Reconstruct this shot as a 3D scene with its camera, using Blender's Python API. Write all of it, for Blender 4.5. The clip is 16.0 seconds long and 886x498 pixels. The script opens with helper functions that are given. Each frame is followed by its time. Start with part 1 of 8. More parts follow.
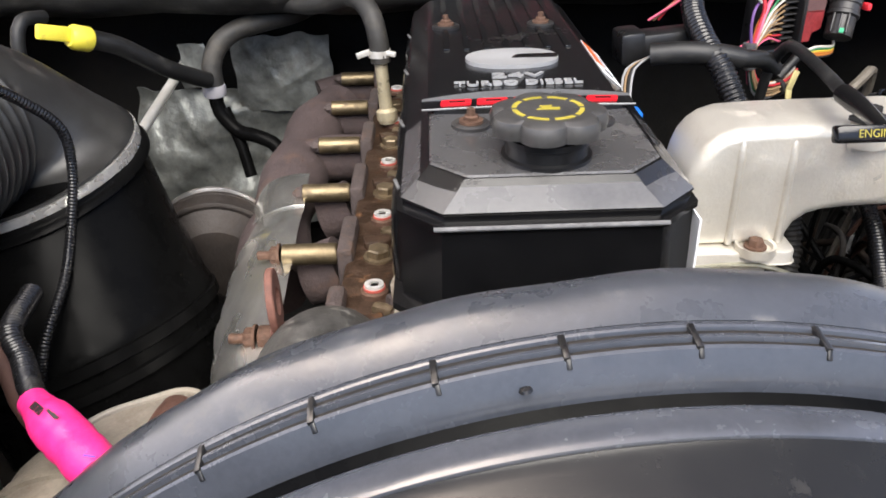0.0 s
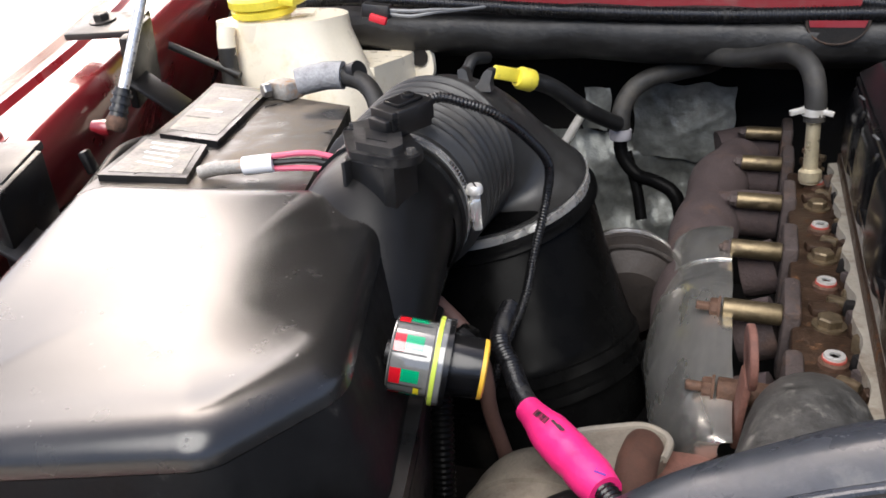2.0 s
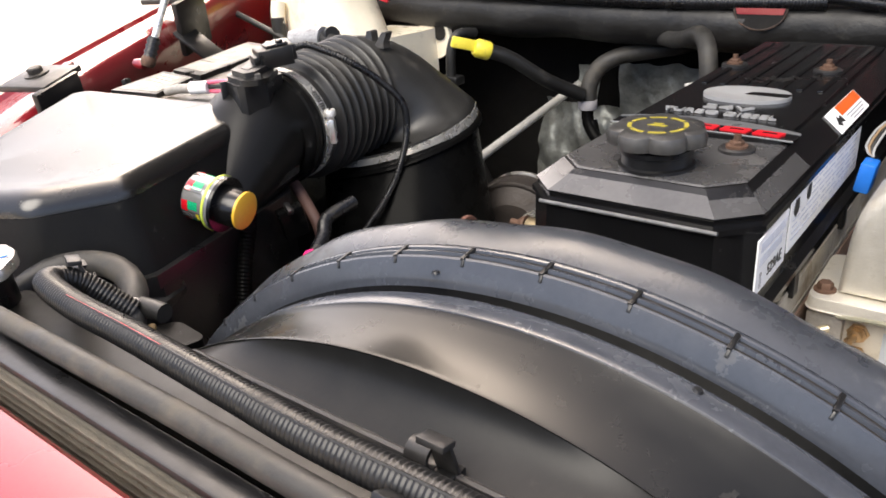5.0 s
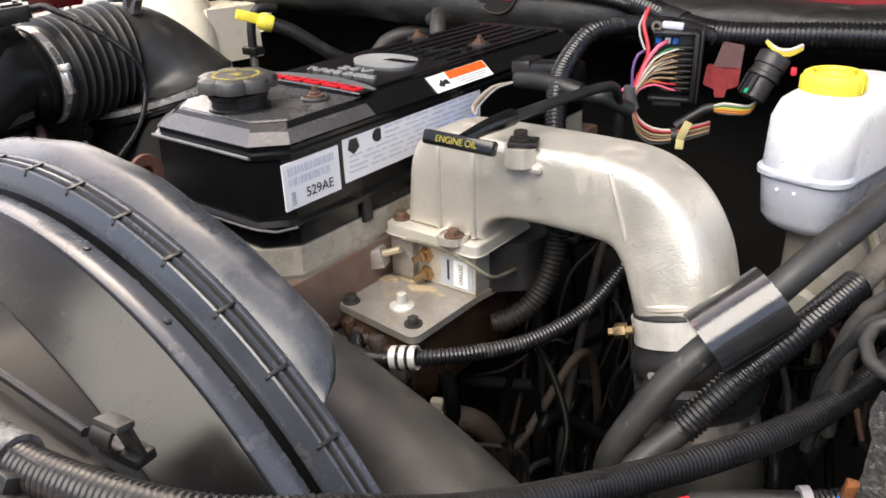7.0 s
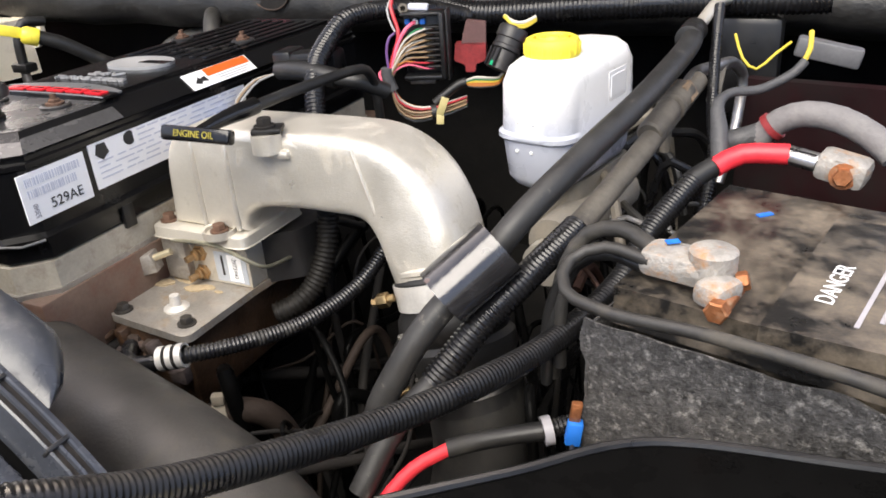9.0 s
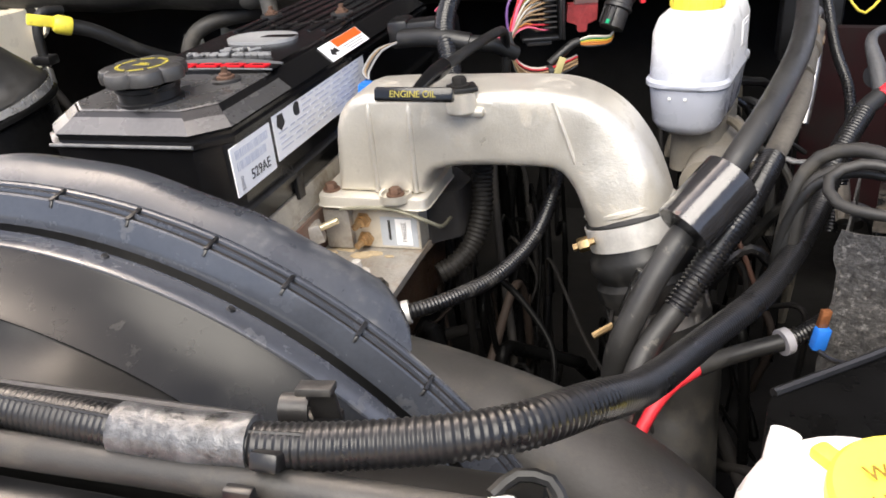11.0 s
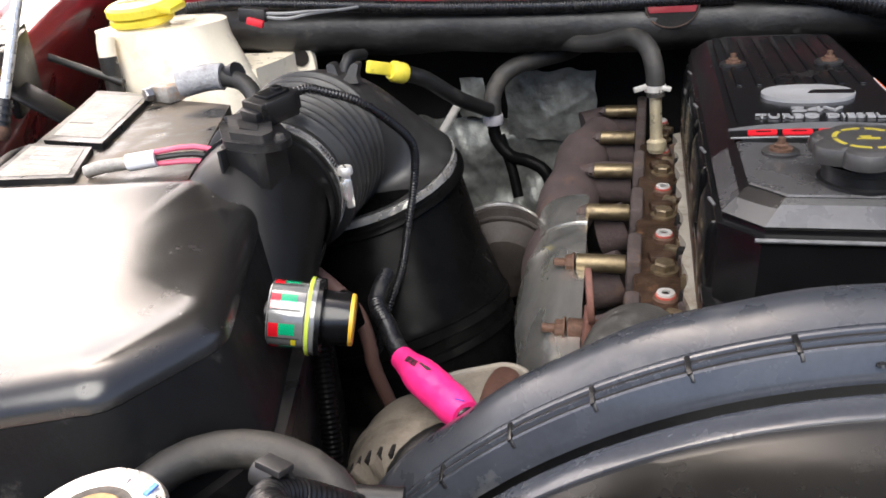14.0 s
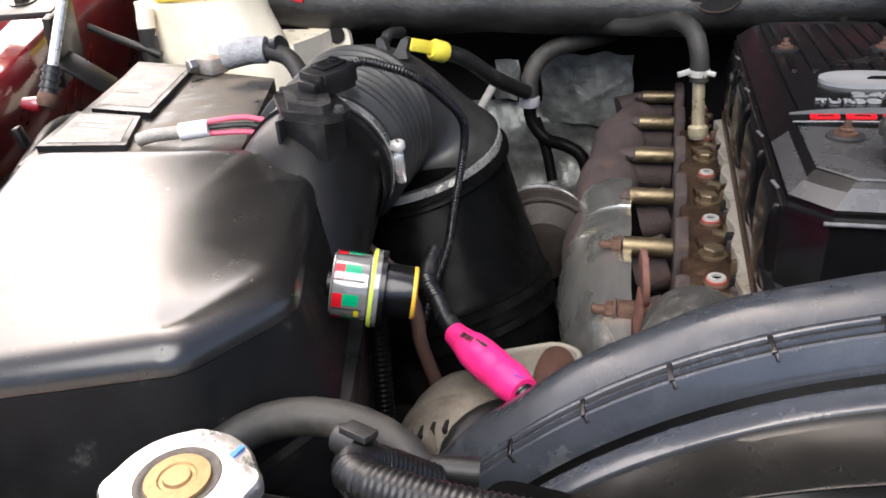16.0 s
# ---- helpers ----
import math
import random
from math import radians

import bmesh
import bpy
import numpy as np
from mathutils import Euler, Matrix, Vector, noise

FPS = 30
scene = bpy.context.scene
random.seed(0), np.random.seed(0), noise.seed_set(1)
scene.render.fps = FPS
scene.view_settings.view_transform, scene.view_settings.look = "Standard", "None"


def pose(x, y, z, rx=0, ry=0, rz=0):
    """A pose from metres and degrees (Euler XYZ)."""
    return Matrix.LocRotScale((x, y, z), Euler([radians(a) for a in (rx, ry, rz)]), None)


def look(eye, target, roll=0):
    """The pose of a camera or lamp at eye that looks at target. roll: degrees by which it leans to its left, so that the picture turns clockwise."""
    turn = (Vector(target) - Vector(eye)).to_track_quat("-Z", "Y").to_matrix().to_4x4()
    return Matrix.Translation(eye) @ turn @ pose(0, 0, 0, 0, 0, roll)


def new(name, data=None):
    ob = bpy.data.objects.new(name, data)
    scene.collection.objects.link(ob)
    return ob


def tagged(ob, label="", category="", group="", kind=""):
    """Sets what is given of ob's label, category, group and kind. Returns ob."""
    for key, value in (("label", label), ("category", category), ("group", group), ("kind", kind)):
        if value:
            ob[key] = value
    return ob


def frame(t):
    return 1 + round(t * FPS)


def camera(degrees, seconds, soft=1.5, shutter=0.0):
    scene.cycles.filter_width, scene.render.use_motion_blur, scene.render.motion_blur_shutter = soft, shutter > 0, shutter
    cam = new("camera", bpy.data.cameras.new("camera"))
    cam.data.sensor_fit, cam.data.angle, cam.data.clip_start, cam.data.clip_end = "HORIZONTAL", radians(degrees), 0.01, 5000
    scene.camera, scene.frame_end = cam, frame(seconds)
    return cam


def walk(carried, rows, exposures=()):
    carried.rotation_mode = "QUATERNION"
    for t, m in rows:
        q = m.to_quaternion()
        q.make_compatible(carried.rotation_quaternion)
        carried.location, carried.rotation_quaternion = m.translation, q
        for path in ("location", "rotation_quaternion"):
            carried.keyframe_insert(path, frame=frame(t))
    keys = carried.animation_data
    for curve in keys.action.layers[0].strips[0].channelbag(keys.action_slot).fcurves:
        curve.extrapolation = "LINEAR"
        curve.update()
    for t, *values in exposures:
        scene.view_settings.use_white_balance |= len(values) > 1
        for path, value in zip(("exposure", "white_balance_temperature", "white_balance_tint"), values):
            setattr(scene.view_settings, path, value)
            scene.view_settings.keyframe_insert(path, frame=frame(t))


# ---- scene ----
from mathutils.bvhtree import BVHTree

cam = camera(60.0, 16.0, soft=1.7)
PATH = [
    (0, (-0.0942, -0.4778, 1.4502), (-0.0919, 0.3969, 0.9656), -1.79),
    (0.5, (-0.1594, -0.4906, 1.4633), (-0.2536, 0.3845, 0.9887), -2.81),
    (1, (-0.2251, -0.4867, 1.4641), (-0.3822, 0.3898, 1.0091), -2.60),
    (1.5, (-0.2599, -0.5022, 1.4720), (-0.4998, 0.3629, 1.0315), -3.07),
    (2, (-0.2539, -0.5264, 1.4755), (-0.6101, 0.3057, 1.0504), -3.86),
    (2.5, (-0.1859, -0.5235, 1.4759), (-0.6685, 0.2453, 1.0563), -4.79),
    (3, (-0.0880, -0.5596, 1.5013), (-0.6837, 0.1444, 1.1147), -5.77),
    (3.2, (-0.0609, -0.5694, 1.5131), (-0.6882, 0.1137, 1.1390), -6.14),
    (5.3, (0.3038, -0.5729, 1.4588), (-0.2649, 0.1333, 1.0370), -4.21),
    (5.5, (0.3364, -0.5650, 1.4590), (-0.2230, 0.1466, 1.0339), -4.19),
    (6, (0.4592, -0.5340, 1.4672), (-0.0854, 0.1895, 1.0429), -3.36),
    (6.5, (0.5800, -0.4962, 1.4588), (0.0293, 0.2238, 1.0365), -2.17),
    (7, (0.6789, -0.4717, 1.4460), (0.1243, 0.2423, 1.0188), -1.93),
    (7.5, (0.7420, -0.4503, 1.4420), (0.2069, 0.2764, 1.0112), -2.50),
    (8, (0.7842, -0.4299, 1.4358), (0.2855, 0.3213, 1.0033), -3.12),
    (8.2, (0.7983, -0.4197, 1.4334), (0.3148, 0.3415, 1.0011), -3.35),
    (10.3, (0.6382, -0.5305, 1.4237), (0.3556, 0.3196, 0.9793), -5.42),
    (10.5, (0.5993, -0.5470, 1.4168), (0.3211, 0.3027, 0.9688), -5.61),
    (11, (0.5074, -0.5968, 1.4322), (0.2266, 0.2466, 0.9741), -5.23),
    (11.5, (0.4152, -0.6117, 1.4398), (0.1082, 0.2269, 0.9897), -3.99),
    (12, (0.3146, -0.5940, 1.4564), (-0.0001, 0.2484, 1.0190), -3.72),
    (12.5, (0.2023, -0.5861, 1.4639), (-0.1155, 0.2517, 1.0199), -4.30),
    (13, (0.0895, -0.6035, 1.4736), (-0.2245, 0.2318, 1.0223), -4.04),
    (13.5, (-0.0787, -0.6137, 1.4844), (-0.3687, 0.2354, 1.0430), -4.56),
    (14, (-0.1871, -0.5970, 1.4815), (-0.4371, 0.2695, 1.0494), -5.17),
    (14.5, (-0.2661, -0.5849, 1.4798), (-0.4916, 0.2883, 1.0478), -4.68),
    (15, (-0.3158, -0.5887, 1.4788), (-0.5424, 0.2823, 1.0428), -4.09),
    (15.5, (-0.3041, -0.5993, 1.4746), (-0.5402, 0.2649, 1.0302), -3.83),
    (16, (-0.2308, -0.6084, 1.4736), (-0.4903, 0.2479, 1.0270), -3.96),
]
walk(cam, [(t, look(eye, target, roll)) for t, eye, target, roll in PATH], [(0.0, 2.44, 6900, 10), (0.5, 2.56, 6800, 10), (1.0, 2.5, 6700, 10), (1.5, 2.15, 6600, 10), (2.5, 1.5, 6600, 10), (3.2, 1.25, 6600, 10), (5.3, 2.2, 7200, 10), (6.0, 2.12, 7200, 10), (7.0, 2.18, 7200, 10), (8.0, 2.25, 7200, 10), (10.5, 2.34, 7100, 10), (12.0, 2.25, 7200, 10), (13.0, 2.37, 7000, 10), (13.5, 2.28, 6850, 10), (14.0, 2.02, 6700, 10), (15.0, 1.87, 6600, 10), (16.0, 1.97, 6600, 10)])

# ---- world and light ----
world = bpy.data.worlds.new("sky")
scene.world = world
world.use_nodes = True
wn = world.node_tree
sky = wn.nodes.new("ShaderNodeTexSky")
sky.sky_type, sky.sun_disc = "NISHITA", False
sky.sun_elevation, sky.sun_rotation = radians(50), radians(-35)
sky.air_density, sky.dust_density, sky.ozone_density = 0.5, 6.0, 0.6
wn.nodes["Background"].inputs["Strength"].default_value = 0.15
wn.links.new(sky.outputs[0], wn.nodes["Background"].inputs["Color"])
sun = new("sun", bpy.data.lights.new("sun", "SUN"))
sun.data.energy, sun.data.angle, sun.data.color = 1.3, radians(50), (1.0, 0.97, 0.93)
sun.matrix_world = look((0.21, -2.4, 4.0), (0, 0, 1))

# ---- materials ----


def mat(name, col, rough=0.5, metal=0.0, var=0.25, scale=30.0, bump=0.15, fine=250.0, dirt=None, dirt_amt=0.5, dirt_scale=9.0, coat=0.0, spec=0.5, stretch=None, trans=0.0, rvar=0.15, island=0.0):
    """A procedural surface: base colour varied at two scales, dust or rust patches, fine relief."""
    m = bpy.data.materials.new(name)
    m.use_nodes = True
    nt = m.node_tree
    n, l = nt.nodes, nt.links
    bsdf = n["Principled BSDF"]
    tc = n.new("ShaderNodeTexCoord")
    mp = n.new("ShaderNodeMapping")
    if stretch:
        mp.inputs["Scale"].default_value = stretch
    l.new(tc.outputs["Object"], mp.inputs["Vector"])

    def noise_tex(sc, detail=5.0, rgh=0.6):
        t = n.new("ShaderNodeTexNoise")
        t.inputs["Scale"].default_value, t.inputs["Detail"].default_value, t.inputs["Roughness"].default_value = sc, detail, rgh
        l.new(mp.outputs["Vector"], t.inputs["Vector"])
        return t.outputs["Fac"]

    def ramp(src, a, b, ca=(0, 0, 0, 1), cb=(1, 1, 1, 1)):
        r = n.new("ShaderNodeValToRGB")
        r.color_ramp.elements[0].position, r.color_ramp.elements[1].position = a, b
        r.color_ramp.elements[0].color, r.color_ramp.elements[1].color = ca, cb
        l.new(src, r.inputs["Fac"])
        return r.outputs["Color"]

    def mix(fac, a, b):
        x = n.new("ShaderNodeMix")
        x.data_type = "RGBA"
        if isinstance(fac, float):
            x.inputs["Factor"].default_value = fac
        else:
            l.new(fac, x.inputs["Factor"])
        for key, v in (("A", a), ("B", b)):
            sock = [s for s in x.inputs if s.name == key and s.type == "RGBA"][0]
            if isinstance(v, tuple):
                sock.default_value = v
            else:
                l.new(v, sock)
        return [s for s in x.outputs if s.type == "RGBA"][0]

    c4 = lambda c, k=1.0: (min(1, c[0] * k), min(1, c[1] * k), min(1, c[2] * k), 1)
    big, small = noise_tex(scale), noise_tex(fine, 3.0)
    colour = mix(ramp(big, 0.3, 0.7), c4(col, 1 - var), c4(col, 1 + var))
    colour = mix(0.35, colour, mix(ramp(small, 0.35, 0.65), c4(col, 1 - var * 0.8), c4(col, 1 + var * 0.8)))
    rough_src = ramp(big, 0.25, 0.75, (max(0.02, rough - rvar),) * 3 + (1,), (min(1, rough + rvar),) * 3 + (1,))
    if dirt:
        patch = ramp(noise_tex(dirt_scale, 8.0, 0.7), 0.62 - dirt_amt * 0.35, 0.72)
        colour = mix(patch, colour, c4(dirt))
        rough_src = mix(patch, rough_src, (0.85, 0.85, 0.85, 1))
        if metal:
            inv = n.new("ShaderNodeMath")
            inv.operation = "MULTIPLY_ADD"
            inv.inputs[1].default_value, inv.inputs[2].default_value = -0.8 * metal, metal
            l.new(patch, inv.inputs[0])
            l.new(inv.outputs[0], bsdf.inputs["Metallic"])
    l.new(colour, bsdf.inputs["Base Color"])
    l.new(rough_src, bsdf.inputs["Roughness"])
    if not (dirt and metal):
        bsdf.inputs["Metallic"].default_value = metal
    bsdf.inputs["Specular IOR Level"].default_value = spec
    bsdf.inputs["Coat Weight"].default_value = coat
    bsdf.inputs["Coat Roughness"].default_value = 0.06
    bsdf.inputs["Transmission Weight"].default_value = trans
    if trans:
        bsdf.inputs["Subsurface Weight"].default_value = 0.0
    if bump:
        bp = n.new("ShaderNodeBump")
        bp.inputs["Strength"].default_value, bp.inputs["Distance"].default_value = bump, 0.002
        l.new(small, bp.inputs["Height"])
        b2 = n.new("ShaderNodeBump")
        b2.inputs["Strength"].default_value, b2.inputs["Distance"].default_value = bump * 0.5, 0.006
        l.new(big, b2.inputs["Height"])
        l.new(b2.outputs["Normal"], bp.inputs["Normal"])
        l.new(bp.outputs["Normal"], bsdf.inputs["Normal"])
    return m


LID = mat("satin_black_lid", (0.011, 0.0107, 0.0104), 0.25, spec=0.74, var=0.2, dirt=(0.10, 0.097, 0.093), dirt_amt=-0.14, dirt_scale=70, bump=0.006, rvar=0.04)
NECK = mat("satin_black_neck", (0.0060, 0.0059, 0.0057), 0.34, spec=0.22, var=0.25, dirt=(0.06, 0.057, 0.053), dirt_amt=-0.06, dirt_scale=30, bump=0.05, rvar=0.08)
BULKHEAD = mat("tarred_bulkhead", (0.007, 0.0066, 0.0062), 0.8, spec=0.2, dirt=(0.014, 0.012, 0.011), dirt_amt=0.3, dirt_scale=8, bump=0.4)
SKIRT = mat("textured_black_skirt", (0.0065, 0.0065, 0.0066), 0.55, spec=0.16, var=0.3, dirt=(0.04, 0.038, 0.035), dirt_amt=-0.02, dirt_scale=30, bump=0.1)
TURBO = mat("grimy_turbo_casting", (0.035, 0.029, 0.026), 0.55, 0.3, var=0.35, scale=25, dirt=(0.035, 0.025, 0.019), dirt_amt=0.3, dirt_scale=24, bump=0.4)
# Cone base darkened to stand in for the dim reflection it shows.
SHROUD_CONE = mat("dimmed_cone_plastic", (0.008, 0.0078, 0.0073), 0.25, spec=0.32, dirt=(0.02, 0.019, 0.018), dirt_amt=-0.02, dirt_scale=18, bump=0.03, rvar=0.05)
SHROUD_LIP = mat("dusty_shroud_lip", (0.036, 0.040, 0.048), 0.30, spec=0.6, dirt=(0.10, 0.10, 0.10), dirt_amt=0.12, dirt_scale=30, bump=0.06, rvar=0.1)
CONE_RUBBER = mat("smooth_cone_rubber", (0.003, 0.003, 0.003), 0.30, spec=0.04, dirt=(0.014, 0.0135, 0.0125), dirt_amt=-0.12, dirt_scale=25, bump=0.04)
# Darkened copy of the shroud plastic for surfaces that reflect little.
FACE = mat("dimmed_face_plastic", (0.009, 0.009, 0.0088), 0.40, spec=0.27, dirt=(0.03, 0.029, 0.027), dirt_amt=-0.05, dirt_scale=14, bump=0.03, rvar=0.07)
BELLOWS = mat("bellows_rubber", (0.025, 0.0243, 0.023), 0.42, var=0.25, dirt=(0.065, 0.058, 0.050), dirt_amt=0.14, dirt_scale=14, bump=0.08)
CLAMP = mat("clamp_band_steel", (0.72, 0.71, 0.68), 0.28, 0.7, var=0.25, scale=40, bump=0.12)
CAP_PRINT = mat("faded_yellow_print", (0.34, 0.28, 0.035), 0.55, var=0.25, bump=0)
# Paler grey base stands in for sky sheen on the cover's plateau.
SHEEN_TOP = mat("dusty_sheen_top", (0.062, 0.061, 0.0615), 0.26, spec=0.8, var=0.25, scale=18, dirt=(0.10, 0.095, 0.09), dirt_amt=0.12, dirt_scale=10, bump=0.035, coat=0.15)
EYE_RUST = mat("pinkish_rust", (0.17, 0.075, 0.055), 0.8, var=0.3, scale=60, dirt=(0.1, 0.05, 0.04), dirt_amt=0.3, dirt_scale=40, bump=0.4)
SLEEVE = mat("worn_painted_steel", (0.035, 0.034, 0.036), 0.17, 0.35, spec=0.8, coat=0.4, var=0.3, dirt=(0.16, 0.075, 0.055), dirt_amt=-0.03, dirt_scale=34, bump=0.1)
RAIL = mat("tar_coated_rail", (0.013, 0.0125, 0.012), 0.5, var=0.4, scale=25, dirt=(0.06, 0.055, 0.047), dirt_amt=0.12, dirt_scale=28, bump=0.55, fine=90)
LOOM_DUSTY = mat("dusty_loom", (0.008, 0.008, 0.0085), 0.34, spec=0.42, dirt=(0.03, 0.028, 0.026), dirt_amt=0.05, dirt_scale=14, bump=0.04)
BOOT = mat("crinkled_grey_boot", (0.33, 0.33, 0.34), 0.42, var=0.3, scale=70, bump=0.9, dirt=(0.16, 0.15, 0.14), dirt_amt=0.2, dirt_scale=50)
TAG = mat("yellowed_tape", (0.5, 0.43, 0.2), 0.5, var=0.15, bump=0.1)
PURPLE = mat("purple_marker", (0.10, 0.012, 0.26), 0.5, var=0.1, bump=0)
CAP_CENTRE = mat("brassy_rust_centre", (0.30, 0.19, 0.085), 0.5, 0.5, var=0.3, scale=80, bump=0.3)
DARK_BOLT = mat("dark_oxidised_bolt", (0.06, 0.055, 0.05), 0.5, 0.6, var=0.3, scale=80, bump=0.3)
EDGE_PALE = mat("pale_plastic_edge", (0.13, 0.13, 0.13), 0.35, var=0.5, scale=90, bump=0.1)
PINK_RING = mat("worn_pink_paint", (0.5, 0.10, 0.075), 0.55, var=0.3, bump=0.2)
AMBER_PRINT = mat("amber_print", (0.4, 0.24, 0.01), 0.5, bump=0)
OCHRE = mat("ochre_print", (0.22, 0.13, 0.01), 0.5, bump=0)
PLASTIC = mat("black_plastic", (0.008, 0.008, 0.0085), 0.36, dirt=(0.03, 0.028, 0.025), dirt_amt=0.05, dirt_scale=14, bump=0.06)
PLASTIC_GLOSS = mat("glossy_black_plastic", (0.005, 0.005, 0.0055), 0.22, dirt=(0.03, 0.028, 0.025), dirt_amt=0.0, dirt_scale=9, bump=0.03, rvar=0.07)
PLASTIC_GREY = mat("dusty_grey_plastic", (0.022, 0.021, 0.021), 0.42, dirt=(0.06, 0.055, 0.048), dirt_amt=0.2, dirt_scale=16, bump=0.1)
# Blue-grey base carries the sky sheen of the shroud's ring and bead.
SHROUD = mat("sheen_shroud_plastic", (0.044, 0.049, 0.060), 0.25, spec=0.6, coat=0.12, var=0.2, dirt=(0.09, 0.092, 0.096), dirt_amt=0.02, dirt_scale=16, bump=0.03, rvar=0.07)
RUBBER = mat("black_rubber", (0.011, 0.011, 0.011), 0.48, dirt=(0.04, 0.037, 0.032), dirt_amt=0.2, dirt_scale=18, bump=0.1)
RUBBER_GREY = mat("weathered_rubber", (0.025, 0.0238, 0.0218), 0.55, dirt=(0.075, 0.066, 0.053), dirt_amt=0.3, dirt_scale=18, bump=0.15)
LOOM = mat("loom_plastic", (0.008, 0.008, 0.009), 0.28, dirt=(0.04, 0.037, 0.032), dirt_amt=0.08, dirt_scale=25, bump=0.04)
DARK = mat("grimy_shade_dark", (0.011, 0.010, 0.0095), 0.8, spec=0.3, dirt=(0.024, 0.020, 0.017), dirt_amt=0.45, dirt_scale=12, bump=0.4)
ALU = mat("cast_aluminium", (0.62, 0.585, 0.515), 0.40, 0.55, var=0.08, dirt=(0.43, 0.385, 0.31), dirt_amt=0.15, dirt_scale=26, bump=0.2, fine=420)
ALU_DARK = mat("grimy_aluminium", (0.46, 0.435, 0.40), 0.42, 0.75, var=0.2, dirt=(0.19, 0.15, 0.105), dirt_amt=0.4, dirt_scale=26, bump=0.4, fine=400)
HEAD = mat("painted_head", (0.40, 0.365, 0.30), 0.6, var=0.2, dirt=(0.16, 0.115, 0.075), dirt_amt=0.35, dirt_scale=18, bump=0.4)
STEEL = mat("bright_steel", (0.6, 0.6, 0.6), 0.28, 1.0, var=0.1, bump=0.08)
STEEL_DULL = mat("dull_steel", (0.42, 0.41, 0.4), 0.42, 1.0, var=0.2, dirt=(0.15, 0.11, 0.08), dirt_amt=0.3, dirt_scale=40, bump=0.2)
SHIELD = mat("heat_shield_steel", (0.80, 0.78, 0.73), 0.23, 0.92, var=0.3, scale=9, stretch=(1, 0.25, 1), bump=0.5, fine=45, rvar=0.10)
FOIL = mat("foil_blanket", (0.17, 0.178, 0.168), 0.40, 0.55, var=0.6, scale=14, dirt=(0.07, 0.066, 0.055), dirt_amt=0.22, dirt_scale=11, bump=0.9, fine=60)
BRASS = mat("zinc_yellow_steel", (0.40, 0.29, 0.15), 0.36, 1.0, var=0.25, dirt=(0.13, 0.07, 0.04), dirt_amt=0.4, dirt_scale=35, bump=0.15)
RUST = mat("rust", (0.042, 0.028, 0.021), 0.75, 0.1, var=0.5, scale=60, dirt=(0.17, 0.08, 0.045), dirt_amt=0.22, dirt_scale=38, bump=0.7)
RUST_BOLT = mat("rusty_bolt", (0.125, 0.07, 0.047), 0.7, 0.4, var=0.45, scale=120, bump=0.5)
MANIFOLD = mat("burnt_cast_iron", (0.066, 0.047, 0.046), 0.85, 0.1, var=0.3, scale=50, dirt=(0.10, 0.06, 0.045), dirt_amt=0.22, dirt_scale=18, bump=0.7)
WHITE_PLASTIC = mat("translucent_white_plastic", (0.86, 0.85, 0.82), 0.3, var=0.03, bump=0.03, dirt=(0.7, 0.66, 0.58), dirt_amt=0.05, dirt_scale=8)
CREAM_PLASTIC = mat("cream_translucent_plastic", (0.93, 0.84, 0.67), 0.33, var=0.05, bump=0.06, dirt=(0.74, 0.62, 0.42), dirt_amt=0.1, dirt_scale=7)
FLUID = mat("filled_translucent_plastic", (0.5, 0.54, 0.62), 0.35, var=0.06, bump=0.05)
YELLOW = mat("yellow_plastic", (0.84, 0.70, 0.07), 0.42, var=0.1, bump=0.08, dirt=(0.5, 0.38, 0.08), dirt_amt=0.1, dirt_scale=30)
YELLOW_PRINT = mat("yellow_print", (0.8, 0.66, 0.02), 0.5, var=0.03, bump=0)
ORANGE_CAP = mat("amber_button", (0.75, 0.43, 0.04), 0.5, var=0.1, bump=0.05)
PINK = mat("pink_tape", (0.9, 0.03, 0.22), 0.42, var=0.08, bump=0.35, scale=55, fine=140)
RED_PAINT = mat("red_car_paint", (0.23, 0.010, 0.016), 0.32, var=0.12, scale=5, coat=1.0, spec=0.7, bump=0.02, dirt=(0.2, 0.08, 0.07), dirt_amt=0.10, dirt_scale=6)
RED_TUBE = mat("red_heat_shrink", (0.72, 0.03, 0.045), 0.5, var=0.1, bump=0.1)
RED_PLASTIC = mat("faded_red_plastic", (0.23, 0.022, 0.024), 0.55, var=0.35, scale=60, bump=0.2)
RED_PRINT = mat("red_print", (0.62, 0.01, 0.02), 0.4, var=0.04, bump=0)
GREEN_PRINT = mat("green_print", (0.0, 0.34, 0.15), 0.35, var=0.04, bump=0)
BLUE = mat("blue_plastic", (0.01, 0.16, 0.62), 0.42, var=0.1, bump=0.05)
SILVER_PRINT = mat("silver_print", (0.4, 0.4, 0.4), 0.42, 0.35, var=0.1, bump=0)
SILVER_DARK = mat("satin_grey_badge", (0.16, 0.165, 0.17), 0.35, 0.3, var=0.15, bump=0.03)
LABEL = mat("white_label", (0.88, 0.88, 0.89), 0.42, var=0.03, bump=0.03)
LABEL_GREY = mat("grey_print", (0.33, 0.32, 0.34), 0.5, var=0.12, bump=0)
LABEL_PALE = mat("pale_print", (0.55, 0.57, 0.65), 0.5, var=0.1, bump=0)
BLACK_PRINT = mat("black_print", (0.02, 0.02, 0.02), 0.45, var=0.05, bump=0)
ORANGE_PRINT = mat("orange_print", (0.72, 0.12, 0.02), 0.45, var=0.04, bump=0)
CLEAR_BODY = mat("clear_gauge_body", (0.16, 0.16, 0.155), 0.10, var=0.15, bump=0, coat=1.0, spec=0.9)
